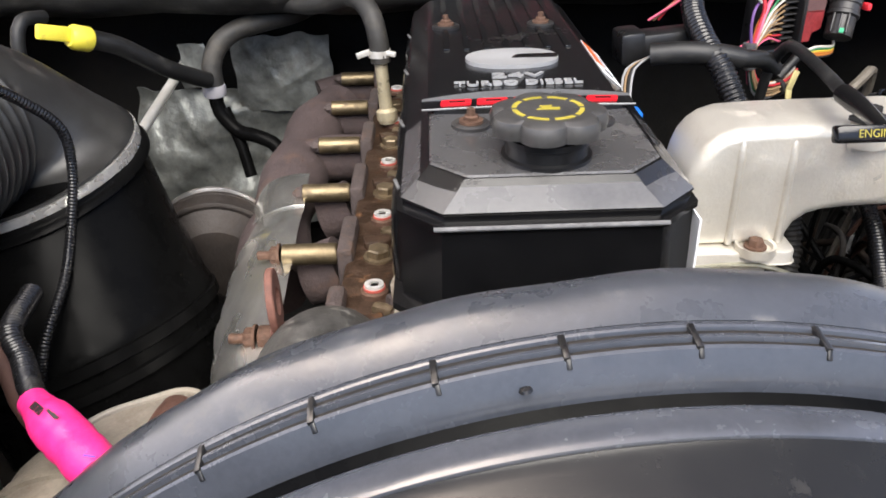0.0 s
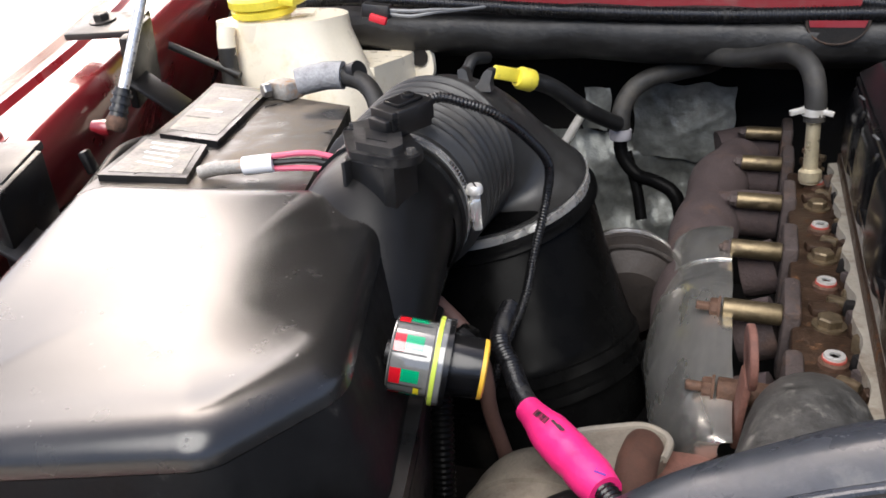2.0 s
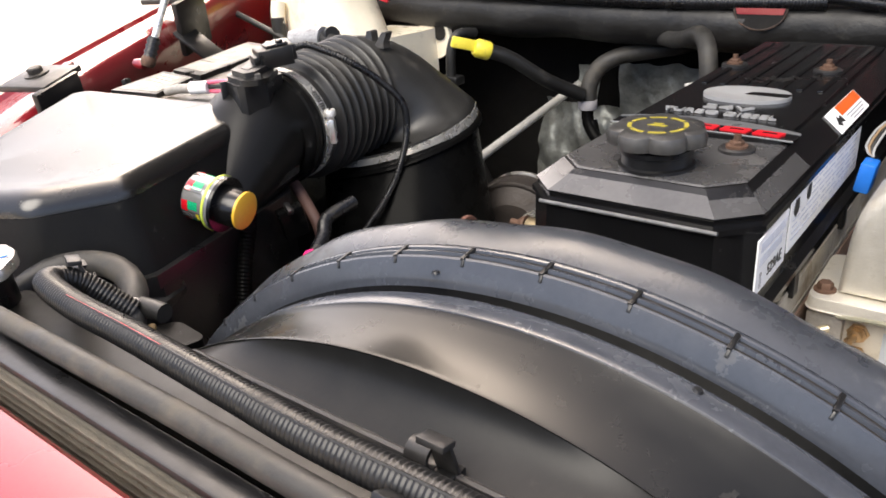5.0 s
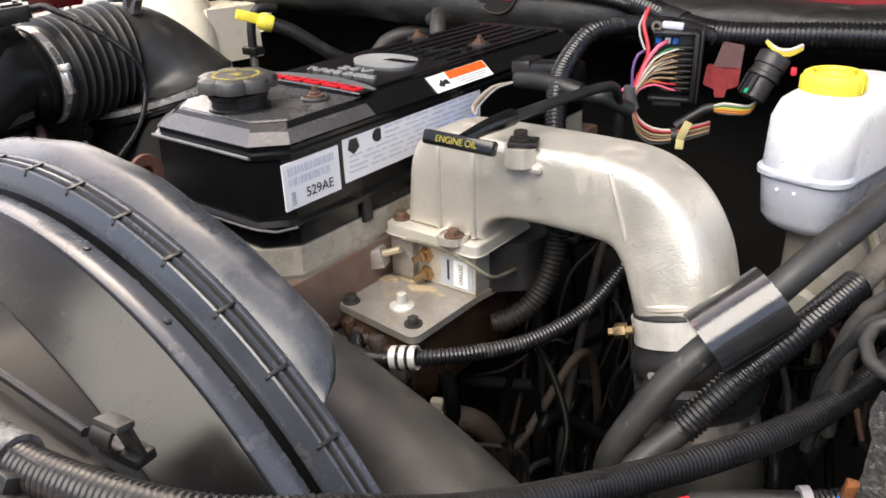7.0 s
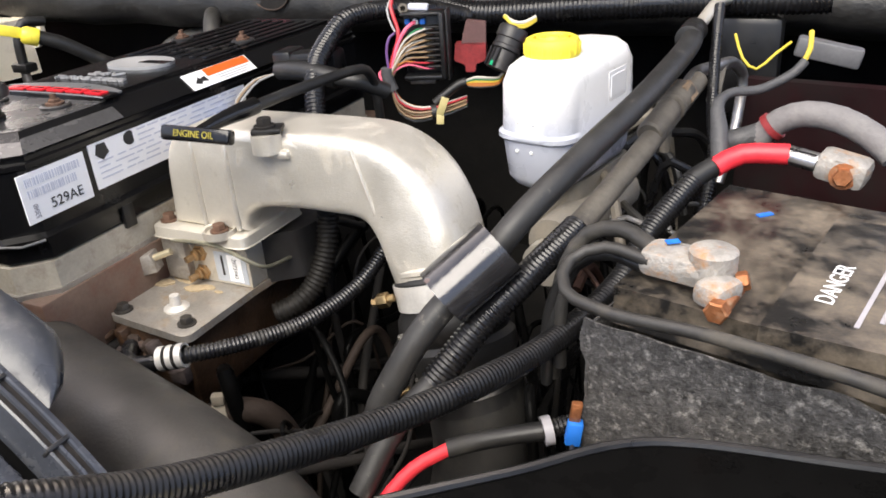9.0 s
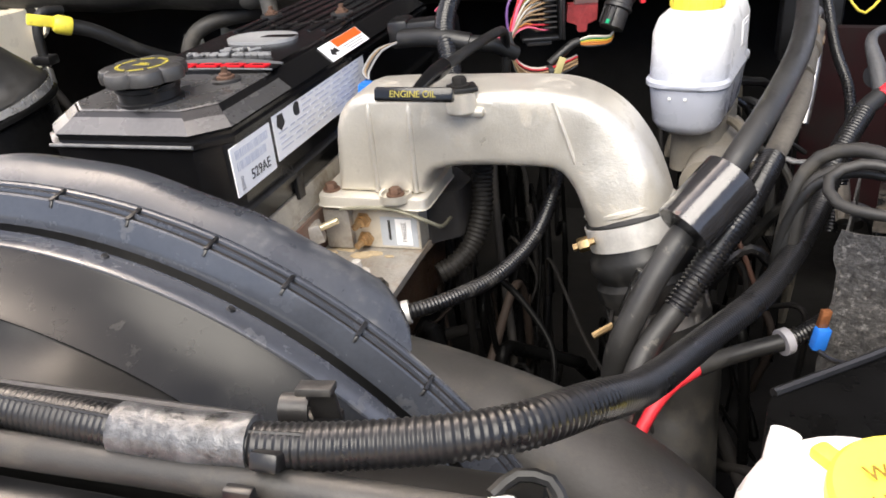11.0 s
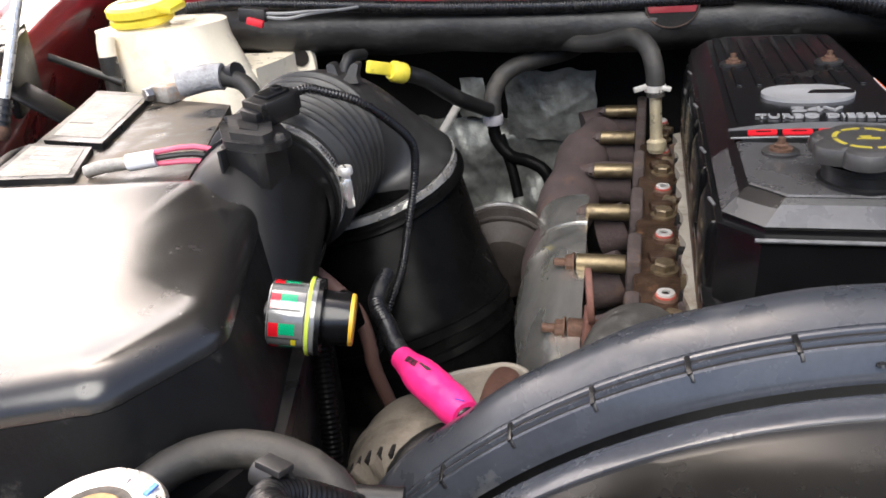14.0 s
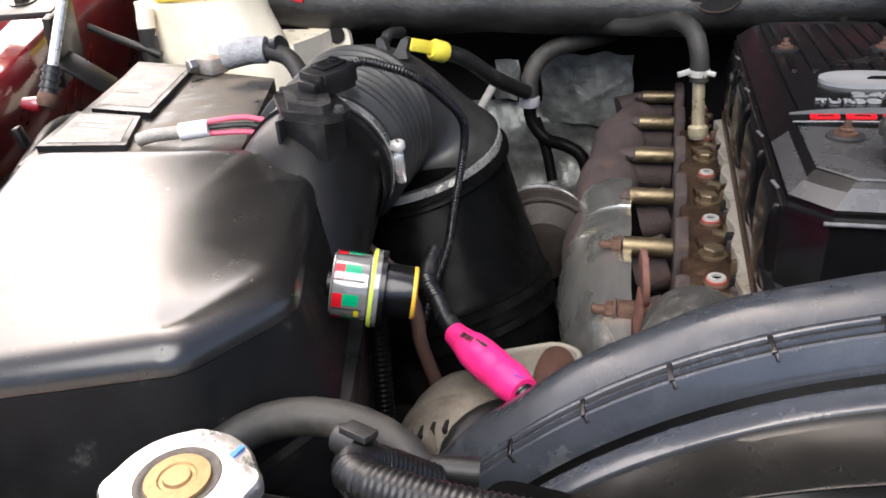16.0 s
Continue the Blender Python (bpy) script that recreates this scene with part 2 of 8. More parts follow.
GAUGE_RED = mat("gauge_red", (0.62, 0.01, 0.02), 0.15, var=0.04, bump=0, coat=1.0, spec=0.9)
GAUGE_GREEN = mat("gauge_green", (0.0, 0.34, 0.15), 0.15, var=0.04, bump=0, coat=1.0, spec=0.9)
LIME = mat("lime_band", (0.5, 0.62, 0.08), 0.3, var=0.05, bump=0)
FELT = mat("felt_jacket", (0.055, 0.053, 0.052), 0.95, var=0.95, scale=120, fine=330, bump=1.0, dirt=(0.28, 0.27, 0.255), dirt_amt=0.24, dirt_scale=130)
LEAD = mat("lead_terminal", (0.36, 0.34, 0.31), 0.6, 0.4, var=0.3, scale=60, dirt=(0.42, 0.2, 0.07), dirt_amt=0.3, dirt_scale=50, bump=0.6)
COPPER = mat("copper", (0.36, 0.14, 0.06), 0.5, 0.7, var=0.35, scale=90, dirt=(0.3, 0.2, 0.12), dirt_amt=0.25, dirt_scale=70, bump=0.4)
BATT = mat("battery_case", (0.014, 0.0135, 0.013), 0.36, var=0.4, dirt=(0.21, 0.17, 0.125), dirt_amt=0.52, dirt_scale=15, bump=0.15)
BATT_GREY = mat("dusty_battery_lid", (0.20, 0.19, 0.175), 0.55, var=0.8, scale=30, dirt=(0.42, 0.38, 0.32), dirt_amt=0.40, dirt_scale=20, bump=0.25)
FINS = mat("bent_fins", (0.13, 0.115, 0.09), 0.6, 0.6, var=0.3, scale=60, bump=0.8, fine=900)
BRACKET = mat("dusty_bracket", (0.24, 0.22, 0.19), 0.7, 0.2, var=0.2, dirt=(0.3, 0.26, 0.2), dirt_amt=0.5, dirt_scale=9, bump=0.3)
CONCRETE = mat("pale_concrete", (0.37, 0.335, 0.28), 0.9, var=0.12, scale=3.0, fine=60, bump=0.5, dirt=(0.29, 0.26, 0.21), dirt_amt=0.4, dirt_scale=1.2)
STEEL_PALE = mat("pale_zinc_steel", (0.72, 0.70, 0.66), 0.45, 0.5, var=0.15, scale=60, bump=0.1)
FLANGE = mat("greyed_cast_iron", (0.078, 0.060, 0.056), 0.8, 0.2, var=0.4, scale=45, dirt=(0.14, 0.08, 0.05), dirt_amt=0.25, dirt_scale=26, bump=0.7)
OILY_RUST = mat("oily_rust", (0.055, 0.032, 0.02), 0.40, 0.25, var=0.6, scale=45, dirt=(0.20, 0.09, 0.035), dirt_amt=0.12, dirt_scale=34, bump=0.6)
OILY_ZINC = mat("oily_yellowed_nut", (0.19, 0.145, 0.09), 0.38, 0.6, var=0.5, scale=70, dirt=(0.08, 0.045, 0.025), dirt_amt=0.35, dirt_scale=50, bump=0.3)
PALE_ZINC = mat("pale_zinc_pipe", (0.66, 0.58, 0.40), 0.36, 0.6, var=0.2, dirt=(0.3, 0.2, 0.1), dirt_amt=0.15, dirt_scale=30, bump=0.15)
CAST_TAN = mat("dusty_tan_casting", (0.21, 0.185, 0.15), 0.62, 0.25, var=0.25, scale=25, dirt=(0.12, 0.095, 0.07), dirt_amt=0.3, dirt_scale=22, bump=0.4)
BROWN_STEEL = mat("brown_rusted_tube", (0.085, 0.042, 0.03), 0.6, 0.2, var=0.4, scale=30, dirt=(0.14, 0.06, 0.04), dirt_amt=0.3, dirt_scale=25, bump=0.3)
TAN_HOSE = mat("dusty_tan_hose", (0.10, 0.088, 0.072), 0.7, var=0.35, scale=22, dirt=(0.035, 0.032, 0.03), dirt_amt=0.3, dirt_scale=26, bump=0.3)
GREY_TAPE = mat("grey_cloth_tape", (0.06, 0.06, 0.062), 0.55, var=0.3, scale=60, bump=0.4)
DUSTY_HOSE = mat("dusty_black_hose", (0.022, 0.0215, 0.021), 0.5, var=0.25, scale=30, dirt=(0.14, 0.13, 0.115), dirt_amt=-0.02, dirt_scale=55, bump=0.15)
# Shaded copy of the red paint: deep shade is in the base colour.
SHADED_RED = mat("shaded_grimy_red_paint", (0.012, 0.002, 0.0028), 0.65, spec=0.2, var=0.4, scale=12, dirt=(0.009, 0.008, 0.0075), dirt_amt=0.45, dirt_scale=9, bump=0.1)
GREY_PLUG = mat("grey_plug_plastic", (0.11, 0.11, 0.115), 0.5, var=0.25, scale=50, bump=0.1)
RUSTY_HEAD = mat("rust_streaked_head", (0.14, 0.092, 0.068), 0.65, var=0.3, scale=14, dirt=(0.13, 0.05, 0.033), dirt_amt=0.5, dirt_scale=16, bump=0.4)
STAINED = mat("stained_alloy_plate", (0.40, 0.375, 0.34), 0.42, 0.6, var=0.25, scale=22, dirt=(0.26, 0.185, 0.11), dirt_amt=0.32, dirt_scale=24, bump=0.35, fine=300)
LINER = mat("dark_felt_liner", (0.075, 0.073, 0.070), 0.95, var=0.3, scale=20, dirt=(0.04, 0.038, 0.036), dirt_amt=0.3, dirt_scale=6, bump=0.5)
GLASS = mat("tinted_glass", (0.01, 0.012, 0.012), 0.06, var=0.1, bump=0, coat=0.3)
DUSTY_LOOM = mat("brown_dusted_loom", (0.012, 0.011, 0.010), 0.5, spec=0.3, dirt=(0.035, 0.030, 0.026), dirt_amt=0.2, dirt_scale=20, bump=0.1)
# Brown base darkened to carry the shade low in the bay.
DEEP_LINE = mat("grimy_shaded_line", (0.028, 0.020, 0.016), 0.7, spec=0.2, var=0.4, scale=25, bump=0.3)
DULL_BRASS = mat("dull_yellowed_sleeve", (0.21, 0.165, 0.10), 0.45, 0.85, var=0.3, scale=60, dirt=(0.10, 0.07, 0.045), dirt_amt=0.2, dirt_scale=40, bump=0.12)
CAP_GREY = mat("dusty_cap_plastic", (0.042, 0.041, 0.040), 0.36, spec=0.6, var=0.3, scale=40, dirt=(0.09, 0.085, 0.078), dirt_amt=0.15, dirt_scale=24, bump=0.08)
COPPER_STUD = mat("coppery_stud", (0.50, 0.34, 0.19), 0.34, 0.9, var=0.2, scale=90, bump=0.1)
CRUST = mat("tan_dirt_crust", (0.42, 0.33, 0.21), 0.9, var=0.3, scale=120, bump=0.6)
WIRES = {k: mat(k + "_wire", c, 0.45, var=0.08, bump=0) for k, c in dict(red=(0.42, 0.02, 0.03), pink=(0.72, 0.12, 0.2), white=(0.5, 0.47, 0.42), tan=(0.26, 0.17, 0.09), green=(0.02, 0.17, 0.07), yellow=(0.6, 0.46, 0.05), orange=(0.5, 0.17, 0.03), violet=(0.13, 0.06, 0.2), grey=(0.3, 0.3, 0.3), black=(0.015, 0.015, 0.015)).items()}

# ---- geometry helpers ----


def finish(bm, name, material, angle=38):
    bmesh.ops.recalc_face_normals(bm, faces=bm.faces)
    me = bpy.data.meshes.new(name)
    lim = radians(angle)
    for f in bm.faces:
        f.smooth = True
    for e in bm.edges:
        e.smooth = len(e.link_faces) == 2 and e.calc_face_angle(0) < lim
    bm.to_mesh(me)
    bm.free()
    me.materials.append(material)
    return me


def thing(name, label, category, group="", kind="", at=(0, 0, 0)):
    ob = new(name)
    ob.empty_display_size = 0.05
    ob.location = at
    return tagged(ob, label, category, group, kind)


def part(name, bm, material, parent, label="", angle=38):
    ob = new(name, finish(bm, name, material, angle))
    ob.parent = parent
    if parent.type == "EMPTY":
        ob.matrix_parent_inverse = Matrix.Translation(parent.location).inverted()
    return tagged(ob, label) if label else ob


def solo(name, bm, material, label, category, group="", kind="", angle=38):
    return tagged(new(name, finish(bm, name, material, angle)), label, category, group, kind)


def join(*bms):
    out = bmesh.new()
    for b in bms:
        me = bpy.data.meshes.new("tmp")
        b.to_mesh(me)
        b.free()
        out.from_mesh(me)
        bpy.data.meshes.remove(me)
    return out


def moved(bm, m):
    bmesh.ops.transform(bm, matrix=m, verts=bm.verts)
    return bm


def bevelled(bm, w, seg=2, angle=30):
    if w > 0:
        edges = [e for e in bm.edges if len(e.link_faces) == 2 and e.calc_face_angle(0) > radians(angle)]
        bmesh.ops.bevel(bm, geom=edges, offset=w, segments=seg, profile=0.5, affect="EDGES", clamp_overlap=True)
    return bm


def box(c, s, bevel=0.002, rot=(0, 0, 0), seg=2):
    bm = bmesh.new()
    bmesh.ops.create_cube(bm, size=1)
    bmesh.ops.scale(bm, vec=s, verts=bm.verts)
    bevelled(bm, bevel, seg)
    return moved(bm, pose(*c, *rot))


def aim(at, direction, up=(0, 0, 1)):
    """A pose at a place whose z axis points along direction."""
    z = Vector(direction).normalized()
    x = Vector(up).cross(z)
    if x.length < 1e-4:
        x = Vector((1, 0, 0))
    x.normalize()
    y = z.cross(x)
    m = Matrix((x, y, z)).transposed().to_4x4()
    m.translation = at
    return m


def lathe(profile, m=None, seg=32, wob=None):
    """Turns (radius, height) pairs round z. wob(angle, radius, height) may alter the radius."""
    bm = bmesh.new()
    rings = []
    for r, h in profile:
        if r < 1e-5:
            rings.append([bm.verts.new((0, 0, h))])
        else:
            rings.append([bm.verts.new(((wob(2 * math.pi * i / seg, r, h) if wob else r) * math.cos(2 * math.pi * i / seg), (wob(2 * math.pi * i / seg, r, h) if wob else r) * math.sin(2 * math.pi * i / seg), h)) for i in range(seg)])
    for a, b in zip(rings, rings[1:]):
        for i in range(seg):
            j = (i + 1) % seg
            if len(a) == 1 and len(b) == 1:
                continue
            if len(a) == 1:
                bm.faces.new((a[0], b[i], b[j]))
            elif len(b) == 1:
                bm.faces.new((a[i], a[j], b[0]))
            else:
                bm.faces.new((a[i], a[j], b[j], b[i]))
    for ring in (rings[0], rings[-1]):
        if len(ring) > 2:
            bm.faces.new(ring)
    return moved(bm, m) if m else bm


def curve(points, step=0.012):
    """A smooth line through the points."""
    p = [Vector(q) for q in points]
    if len(p) == 2:
        n = max(2, int((p[1] - p[0]).length / step))
        return [p[0].lerp(p[1], i / n) for i in range(n + 1)]
    p = [2 * p[0] - p[1]] + p + [2 * p[-1] - p[-2]]
    out = []
    for a, b, c, d in zip(p, p[1:], p[2:], p[3:]):
        n = max(2, int((c - b).length / step))
        for i in range(n):
            t = i / n
            out.append(0.5 * ((2 * b) + (c - a) * t + (2 * a - 5 * b + 4 * c - d) * t * t + (3 * b - a - 3 * c + d) * t ** 3))
    out.append(p[-2])
    return out


def even(line, step):
    """The line cut at even steps."""
    d = [0.0]
    for a, b in zip(line, line[1:]):
        d.append(d[-1] + (b - a).length)
    n, out, k = max(2, round(d[-1] / step)), [], 0
    for i in range(n + 1):
        s = d[-1] * i / n
        while k < len(line) - 2 and d[k + 1] < s:
            k += 1
        f = (s - d[k]) / max(1e-9, d[k + 1] - d[k])
        out.append(line[k].lerp(line[k + 1], min(1, max(0, f))))
    return out


def sweep(line, radii, seg=12, flat=None):
    """A tube along the line with a radius for each point; flat: (a, b) factors across and up."""
    bm = bmesh.new()
    t0 = (line[1] - line[0]).normalized()
    u = t0.orthogonal().normalized()
    if flat:
        u = Vector((0, 0, 1)).cross(t0)
        u = u.normalized() if u.length > 1e-3 else t0.orthogonal().normalized()
    rings = []
    for i, p in enumerate(line):
        t = (line[min(i + 1, len(line) - 1)] - line[max(i - 1, 0)]).normalized()
        u = (u - t * u.dot(t)).normalized()
        v = t.cross(u)
        r = radii[i] if isinstance(radii, (list, tuple)) else radii
        fa, fb = flat or (1, 1)
        rings.append([bm.verts.new(p + (u * math.cos(a) * fa + v * math.sin(a) * fb) * r) for a in (2 * math.pi * k / seg for k in range(seg))])
    for a, b in zip(rings, rings[1:]):
        for k in range(seg):
            bm.faces.new((a[k], a[(k + 1) % seg], b[(k + 1) % seg], b[k]))
    bm.faces.new(rings[0])
    bm.faces.new(rings[-1])
    return bm


def tube(points, r, seg=12, step=0.012):
    return sweep(curve(points, step), r, seg)


def corrugated(points, r, pitch=0.005, depth=0.0016, seg=14):
    """Split loom: a ribbed tube."""
    line = even(curve(points, 0.01), pitch / 4)
    return sweep(line, [r - (depth if i % 4 in (2, 3) else 0) for i in range(len(line))], seg)


def loft(rings, close=True):
    bm = bmesh.new()
    vs = [[bm.verts.new(p) for p in ring] for ring in rings]
    n = len(vs[0])
    for a, b in zip(vs, vs[1:]):
        for k in range(n):
            bm.faces.new((a[k], a[(k + 1) % n], b[(k + 1) % n], b[k]))
    if close:
        bm.faces.new(vs[0])
        bm.faces.new(vs[-1])
    return bm


def prism(poly, z0, z1, bevel=0.0, m=None, seg=2):
    """A flat outline (x, y) raised from z0 to z1."""
    bm = loft([[(x, y, z0) for x, y in poly], [(x, y, z1) for x, y in poly]])
    bevelled(bm, bevel, seg)
    return moved(bm, m) if m else bm


def rounded(pts, r, n=4):
    """A polygon (x, y) with rounded corners."""
    out = []
    for i, p in enumerate(pts):
        p, a, b = Vector(p), Vector(pts[i - 1]), Vector(pts[(i + 1) % len(pts)])
        k = min(r, 0.45 * (a - p).length, 0.45 * (b - p).length)
        s, e = p + (a - p).normalized() * k, p + (b - p).normalized() * k
        for j in range(n + 1):
            t = j / n
            out.append(tuple(s * (1 - t) ** 2 + p * 2 * t * (1 - t) + e * t * t))
    return out


def bolt_bm(r=0.006, h=0.006, washer=0.0, stud=0.0):
    """A hexagon head on its washer, base at the origin, axis z."""
    parts = [lathe([(r * 1.0, 0), (r * 1.0, h * 0.85), (r * 0.85, h)], seg=6)]
    if washer:
        parts.append(lathe([(washer, 0), (washer, h * 0.22), (r, h * 0.25)], seg=16))
    if stud:
        parts.append(lathe([(r * 0.5, h * 0.9), (r * 0.5, h + stud), (r * 0.35, h + stud + 0.001)], seg=10))
    return join(*parts)


def letters(text, size, m, depth=0.0006, material=None, name="lettering", parent=None, label="", sx=1.0):
    cu = bpy.data.curves.new(name, "FONT")
    cu.body, cu.size, cu.extrude = text, size, depth
    cu.align_x, cu.align_y = "CENTER", "CENTER"
    tmp = bpy.data.objects.new("tmp", cu)
    scene.collection.objects.link(tmp)
    bpy.context.view_layer.update()
    me = bpy.data.meshes.new_from_object(tmp)
    bpy.data.objects.remove(tmp)
    bm = bmesh.new()
    bm.from_mesh(me)
    bpy.data.meshes.remove(me)
    bmesh.ops.scale(bm, vec=(sx, 1, 1), verts=bm.verts)
    moved(bm, m)
    return part(name, bm, material, parent, label) if parent else bm


def frame_of(o, x, y):
    """A pose at o from the directions of its x and y axes."""
    x = Vector(x).normalized()
    z = x.cross(Vector(y)).normalized()
    y = z.cross(x)
    m = Matrix((x, y, z)).transposed().to_4x4()
    m.translation = o
    return m

# ---- the setting: ground, added plate under the bay, bulkhead, cowl ----
bm = bmesh.new()
bmesh.ops.create_grid(bm, x_segments=8, y_segments=8, size=400)
solo("ground", bm, CONCRETE, "pale weathered concrete yard", "ground", kind="structure")

# Plate added below the bay to keep out light from the ground.
solo("bay_floor", box((-0.2, 0.30, 0.66), (2.48, 1.55, 0.03), 0.0), BULKHEAD, "added dark plate that blocks ground light below the bay", "floor", kind="structure")
solo("wall_north", box((-0.25, 1.06, 0.90), (2.7, 0.05, 0.72), 0.01), BULKHEAD, "dark sound-deadened bulkhead behind the engine", "wall", kind="structure")
solo("wall_west", box((-1.10, 0.33, 0.86), (0.03, 1.5, 0.56), 0.01, (0, 0, 14)), PLASTIC, "black inner wing panel of the engine bay", "wall", kind="structure")
solo("wall_east", box((1.02, 0.3, 0.9), (0.03, 1.5, 0.62), 0.01), PLASTIC, "black inner wing panel beside the battery", "wall", kind="structure")

# Out of view; added where the cab would be, to shade the ground.
solo("underbody", box((-0.1, 2.35, 0.60), (1.9, 2.5, 0.05), 0.0), DARK, "unseen plate for the cab underside, added to shade the ground", "floor", kind="structure")

# cowl: a black rolled rail under a red sheet edge and the windscreen base
prof = [(0.80, 1.195), (0.785, 1.21), (0.785, 1.245), (0.80, 1.262), (0.86, 1.27), (0.90, 1.262), (0.93, 1.2), (0.90, 1.18), (0.83, 1.18)]
rings = []
for i in range(41):
    x = -1.25 + 2.35 * i / 40
    w = 0.004 * math.sin(i * 1.7) + 0.003 * math.sin(i * 0.6)
    rings.append([(x, y + w, z + 0.5 * w + 0.02 * max(0, -x - 0.3)) for y, z in prof])
cowl = thing("cowl", "black cowl rail with a red painted edge below the windscreen", "cowl", kind="structure", at=(0, 0.85, 1.2))
part("rail", loft(rings), RAIL, cowl, "black crinkled sound-deadening rail", 60)
rings = []
for i in range(25):
    x = -1.3 + 2.45 * i / 24
    dz = 0.03 * max(0, -x - 0.3)
    rings.append([(x, 0.90, 1.255 + dz), (x, 0.90, 1.30 + dz), (x, 0.93, 1.315 + dz), (x, 1.05, 1.33 + dz), (x, 1.05, 1.255 + dz)])
part("edge_panel", loft(rings), RED_PAINT, cowl, "dark red painted panel edge")
part("grille", loft([[(x, 0.925, 1.322 + 0.03 * max(0, -x - 0.3)), (x, 0.925, 1.338 + 0.03 * max(0, -x - 0.3)), (x, 1.20, 1.372 + 0.03 * max(0, -x - 0.3)), (x, 1.20, 1.352 + 0.03 * max(0, -x - 0.3))] for x in (-1.25, -0.9, -0.6, -0.3, 0.2, 0.7, 1.1)]), RUBBER, cowl, "black cowl grille")
part("windscreen", box((-0.05, 1.55, 1.62), (1.6, 0.9, 0.006), 0.0, (40, 0, 0)), GLASS, cowl, "dark windscreen glass")


ha = [radians(180 + 10 * k) for k in range(19)]
hm = aim((-0.150, 0.7838, 1.2610), (0, -1, 0.06), (0, 0, 1))
hole = part("drain_hole", prism([(0.042 * math.cos(a), 0.034 * math.sin(a)) for a in ha], 0.0, 0.0015, 0, hm), DARK, cowl, "dark notch through the rail")
part("hole_back", prism([(0.040, 0.0), (-0.040, 0.0), (-0.037, -0.010), (0.037, -0.010)], 0.0014, 0.0022, 0, hm), RED_PAINT, hole, "red painted metal seen through the notch")
part("hole_rim", tube([tuple(hm @ Vector((0.043 * math.cos(a), 0.035 * math.sin(a), 0.001))) for a in ha], 0.0017, 6), RUST, hole, "rusty rim")

# open bonnet over the bay
bonnet = thing("bonnet", "open red bonnet with dark felt underside", "bonnet", kind="structure", at=(-0.1, 1.05, 1.42))
part("skin", box((-0.12, 0.775, 1.868), (2.30, 1.36, 0.02), 0.006, (-56, 0, 0)), RED_PAINT, bonnet, "red painted skin")
part("liner", box((-0.12, 0.760, 1.846), (2.28, 1.34, 0.02), 0.006, (-56, 0, 0)), LINER, bonnet, "dusty dark felt liner")

# ---- valve cover ----
VX = -0.015


def octagon(half, y0, y1, ch, z, cx=VX):
    a, b = cx - half, cx + half
    return [(a + ch, y0, z), (b - ch, y0, z), (b, y0 + ch, z), (b, y1 - ch, z), (b - ch, y1, z), (a + ch, y1, z), (a, y1 - ch, z), (a, y0 + ch, z)]


cover = thing("valve_cover", "black plastic valve cover with moulded ribs on a diesel engine", "valve cover", at=(VX, 0.35, 1.1))
lay = [(0.108, 0.004, 1.098), (0.112, 0.0, 1.102), (0.112, 0.0, 1.118), (0.118, -0.006, 1.121), (0.118, -0.006, 1.127), (0.110, 0.0, 1.130), (0.1085, 0.002, 1.196), (0.111, 0.0, 1.198), (0.111, 0.0, 1.203), (0.1065, 0.004, 1.2045), (0.1065, 0.004, 1.209), (0.108, 0.003, 1.2105), (0.087, 0.024, 1.2285), (0.084, 0.027, 1.2295)]
body = loft([octagon(h, y, 0.70 - y, 0.030 - 0.004 * (h < 0.1), z) for h, y, z in lay[:12]])
part("top", loft([octagon(h, y, 0.70 - y, 0.030 - 0.004 * (h < 0.1), z) for h, y, z in [(0.1075, 0.0035, 1.2106)] + lay[12:]]), PLASTIC_GLOSS, cover, "black sloped top", 20)
# front plateau with its sloping edges, sky sheen painted as a paler base
bm = bmesh.new()
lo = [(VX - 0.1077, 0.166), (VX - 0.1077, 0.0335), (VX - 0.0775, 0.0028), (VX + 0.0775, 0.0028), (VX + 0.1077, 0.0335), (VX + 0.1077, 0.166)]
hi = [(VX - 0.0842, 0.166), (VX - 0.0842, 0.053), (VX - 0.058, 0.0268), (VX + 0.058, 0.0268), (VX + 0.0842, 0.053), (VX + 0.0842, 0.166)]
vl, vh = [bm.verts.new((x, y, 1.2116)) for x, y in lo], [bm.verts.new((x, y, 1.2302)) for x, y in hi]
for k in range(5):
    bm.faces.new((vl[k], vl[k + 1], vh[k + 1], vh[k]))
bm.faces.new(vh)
part("plateau", bm, SHEEN_TOP, cover, "dusty front plateau with its sheen put in as paler grey", 20)
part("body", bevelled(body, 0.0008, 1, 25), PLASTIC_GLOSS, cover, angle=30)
# raised rear crown with long ribs
crown = [(VX - 0.081, 0.160), (VX - 0.05, 0.158), (VX, 0.157), (VX + 0.05, 0.158), (VX + 0.081, 0.160), (VX + 0.079, 0.64), (VX - 0.079, 0.64)]
part("crown", prism(crown, 1.2285, 1.2345, 0.002), PLASTIC_GLOSS, cover, "raised black crown")
for k in range(7):
    part("rib", box((VX - 0.066 + 0.022 * k, 0.49, 1.2350), (0.007, 0.27, 0.003), 0.0014), PLASTIC_GLOSS, cover)
arc_y = lambda u, top, drop: top - drop * (u / 0.092) ** 2
us = [-0.092 + 0.0092 * i for i in range(21)]
band = [(VX + u, arc_y(u, 0.1865, 0.006)) for u in us] + [(VX + u, arc_y(u, 0.207, 0.021)) for u in reversed(us)]
part("badge_band", prism(band, 1.2340, 1.2356, 0.0004), SILVER_DARK, cover, "grey arched badge band")
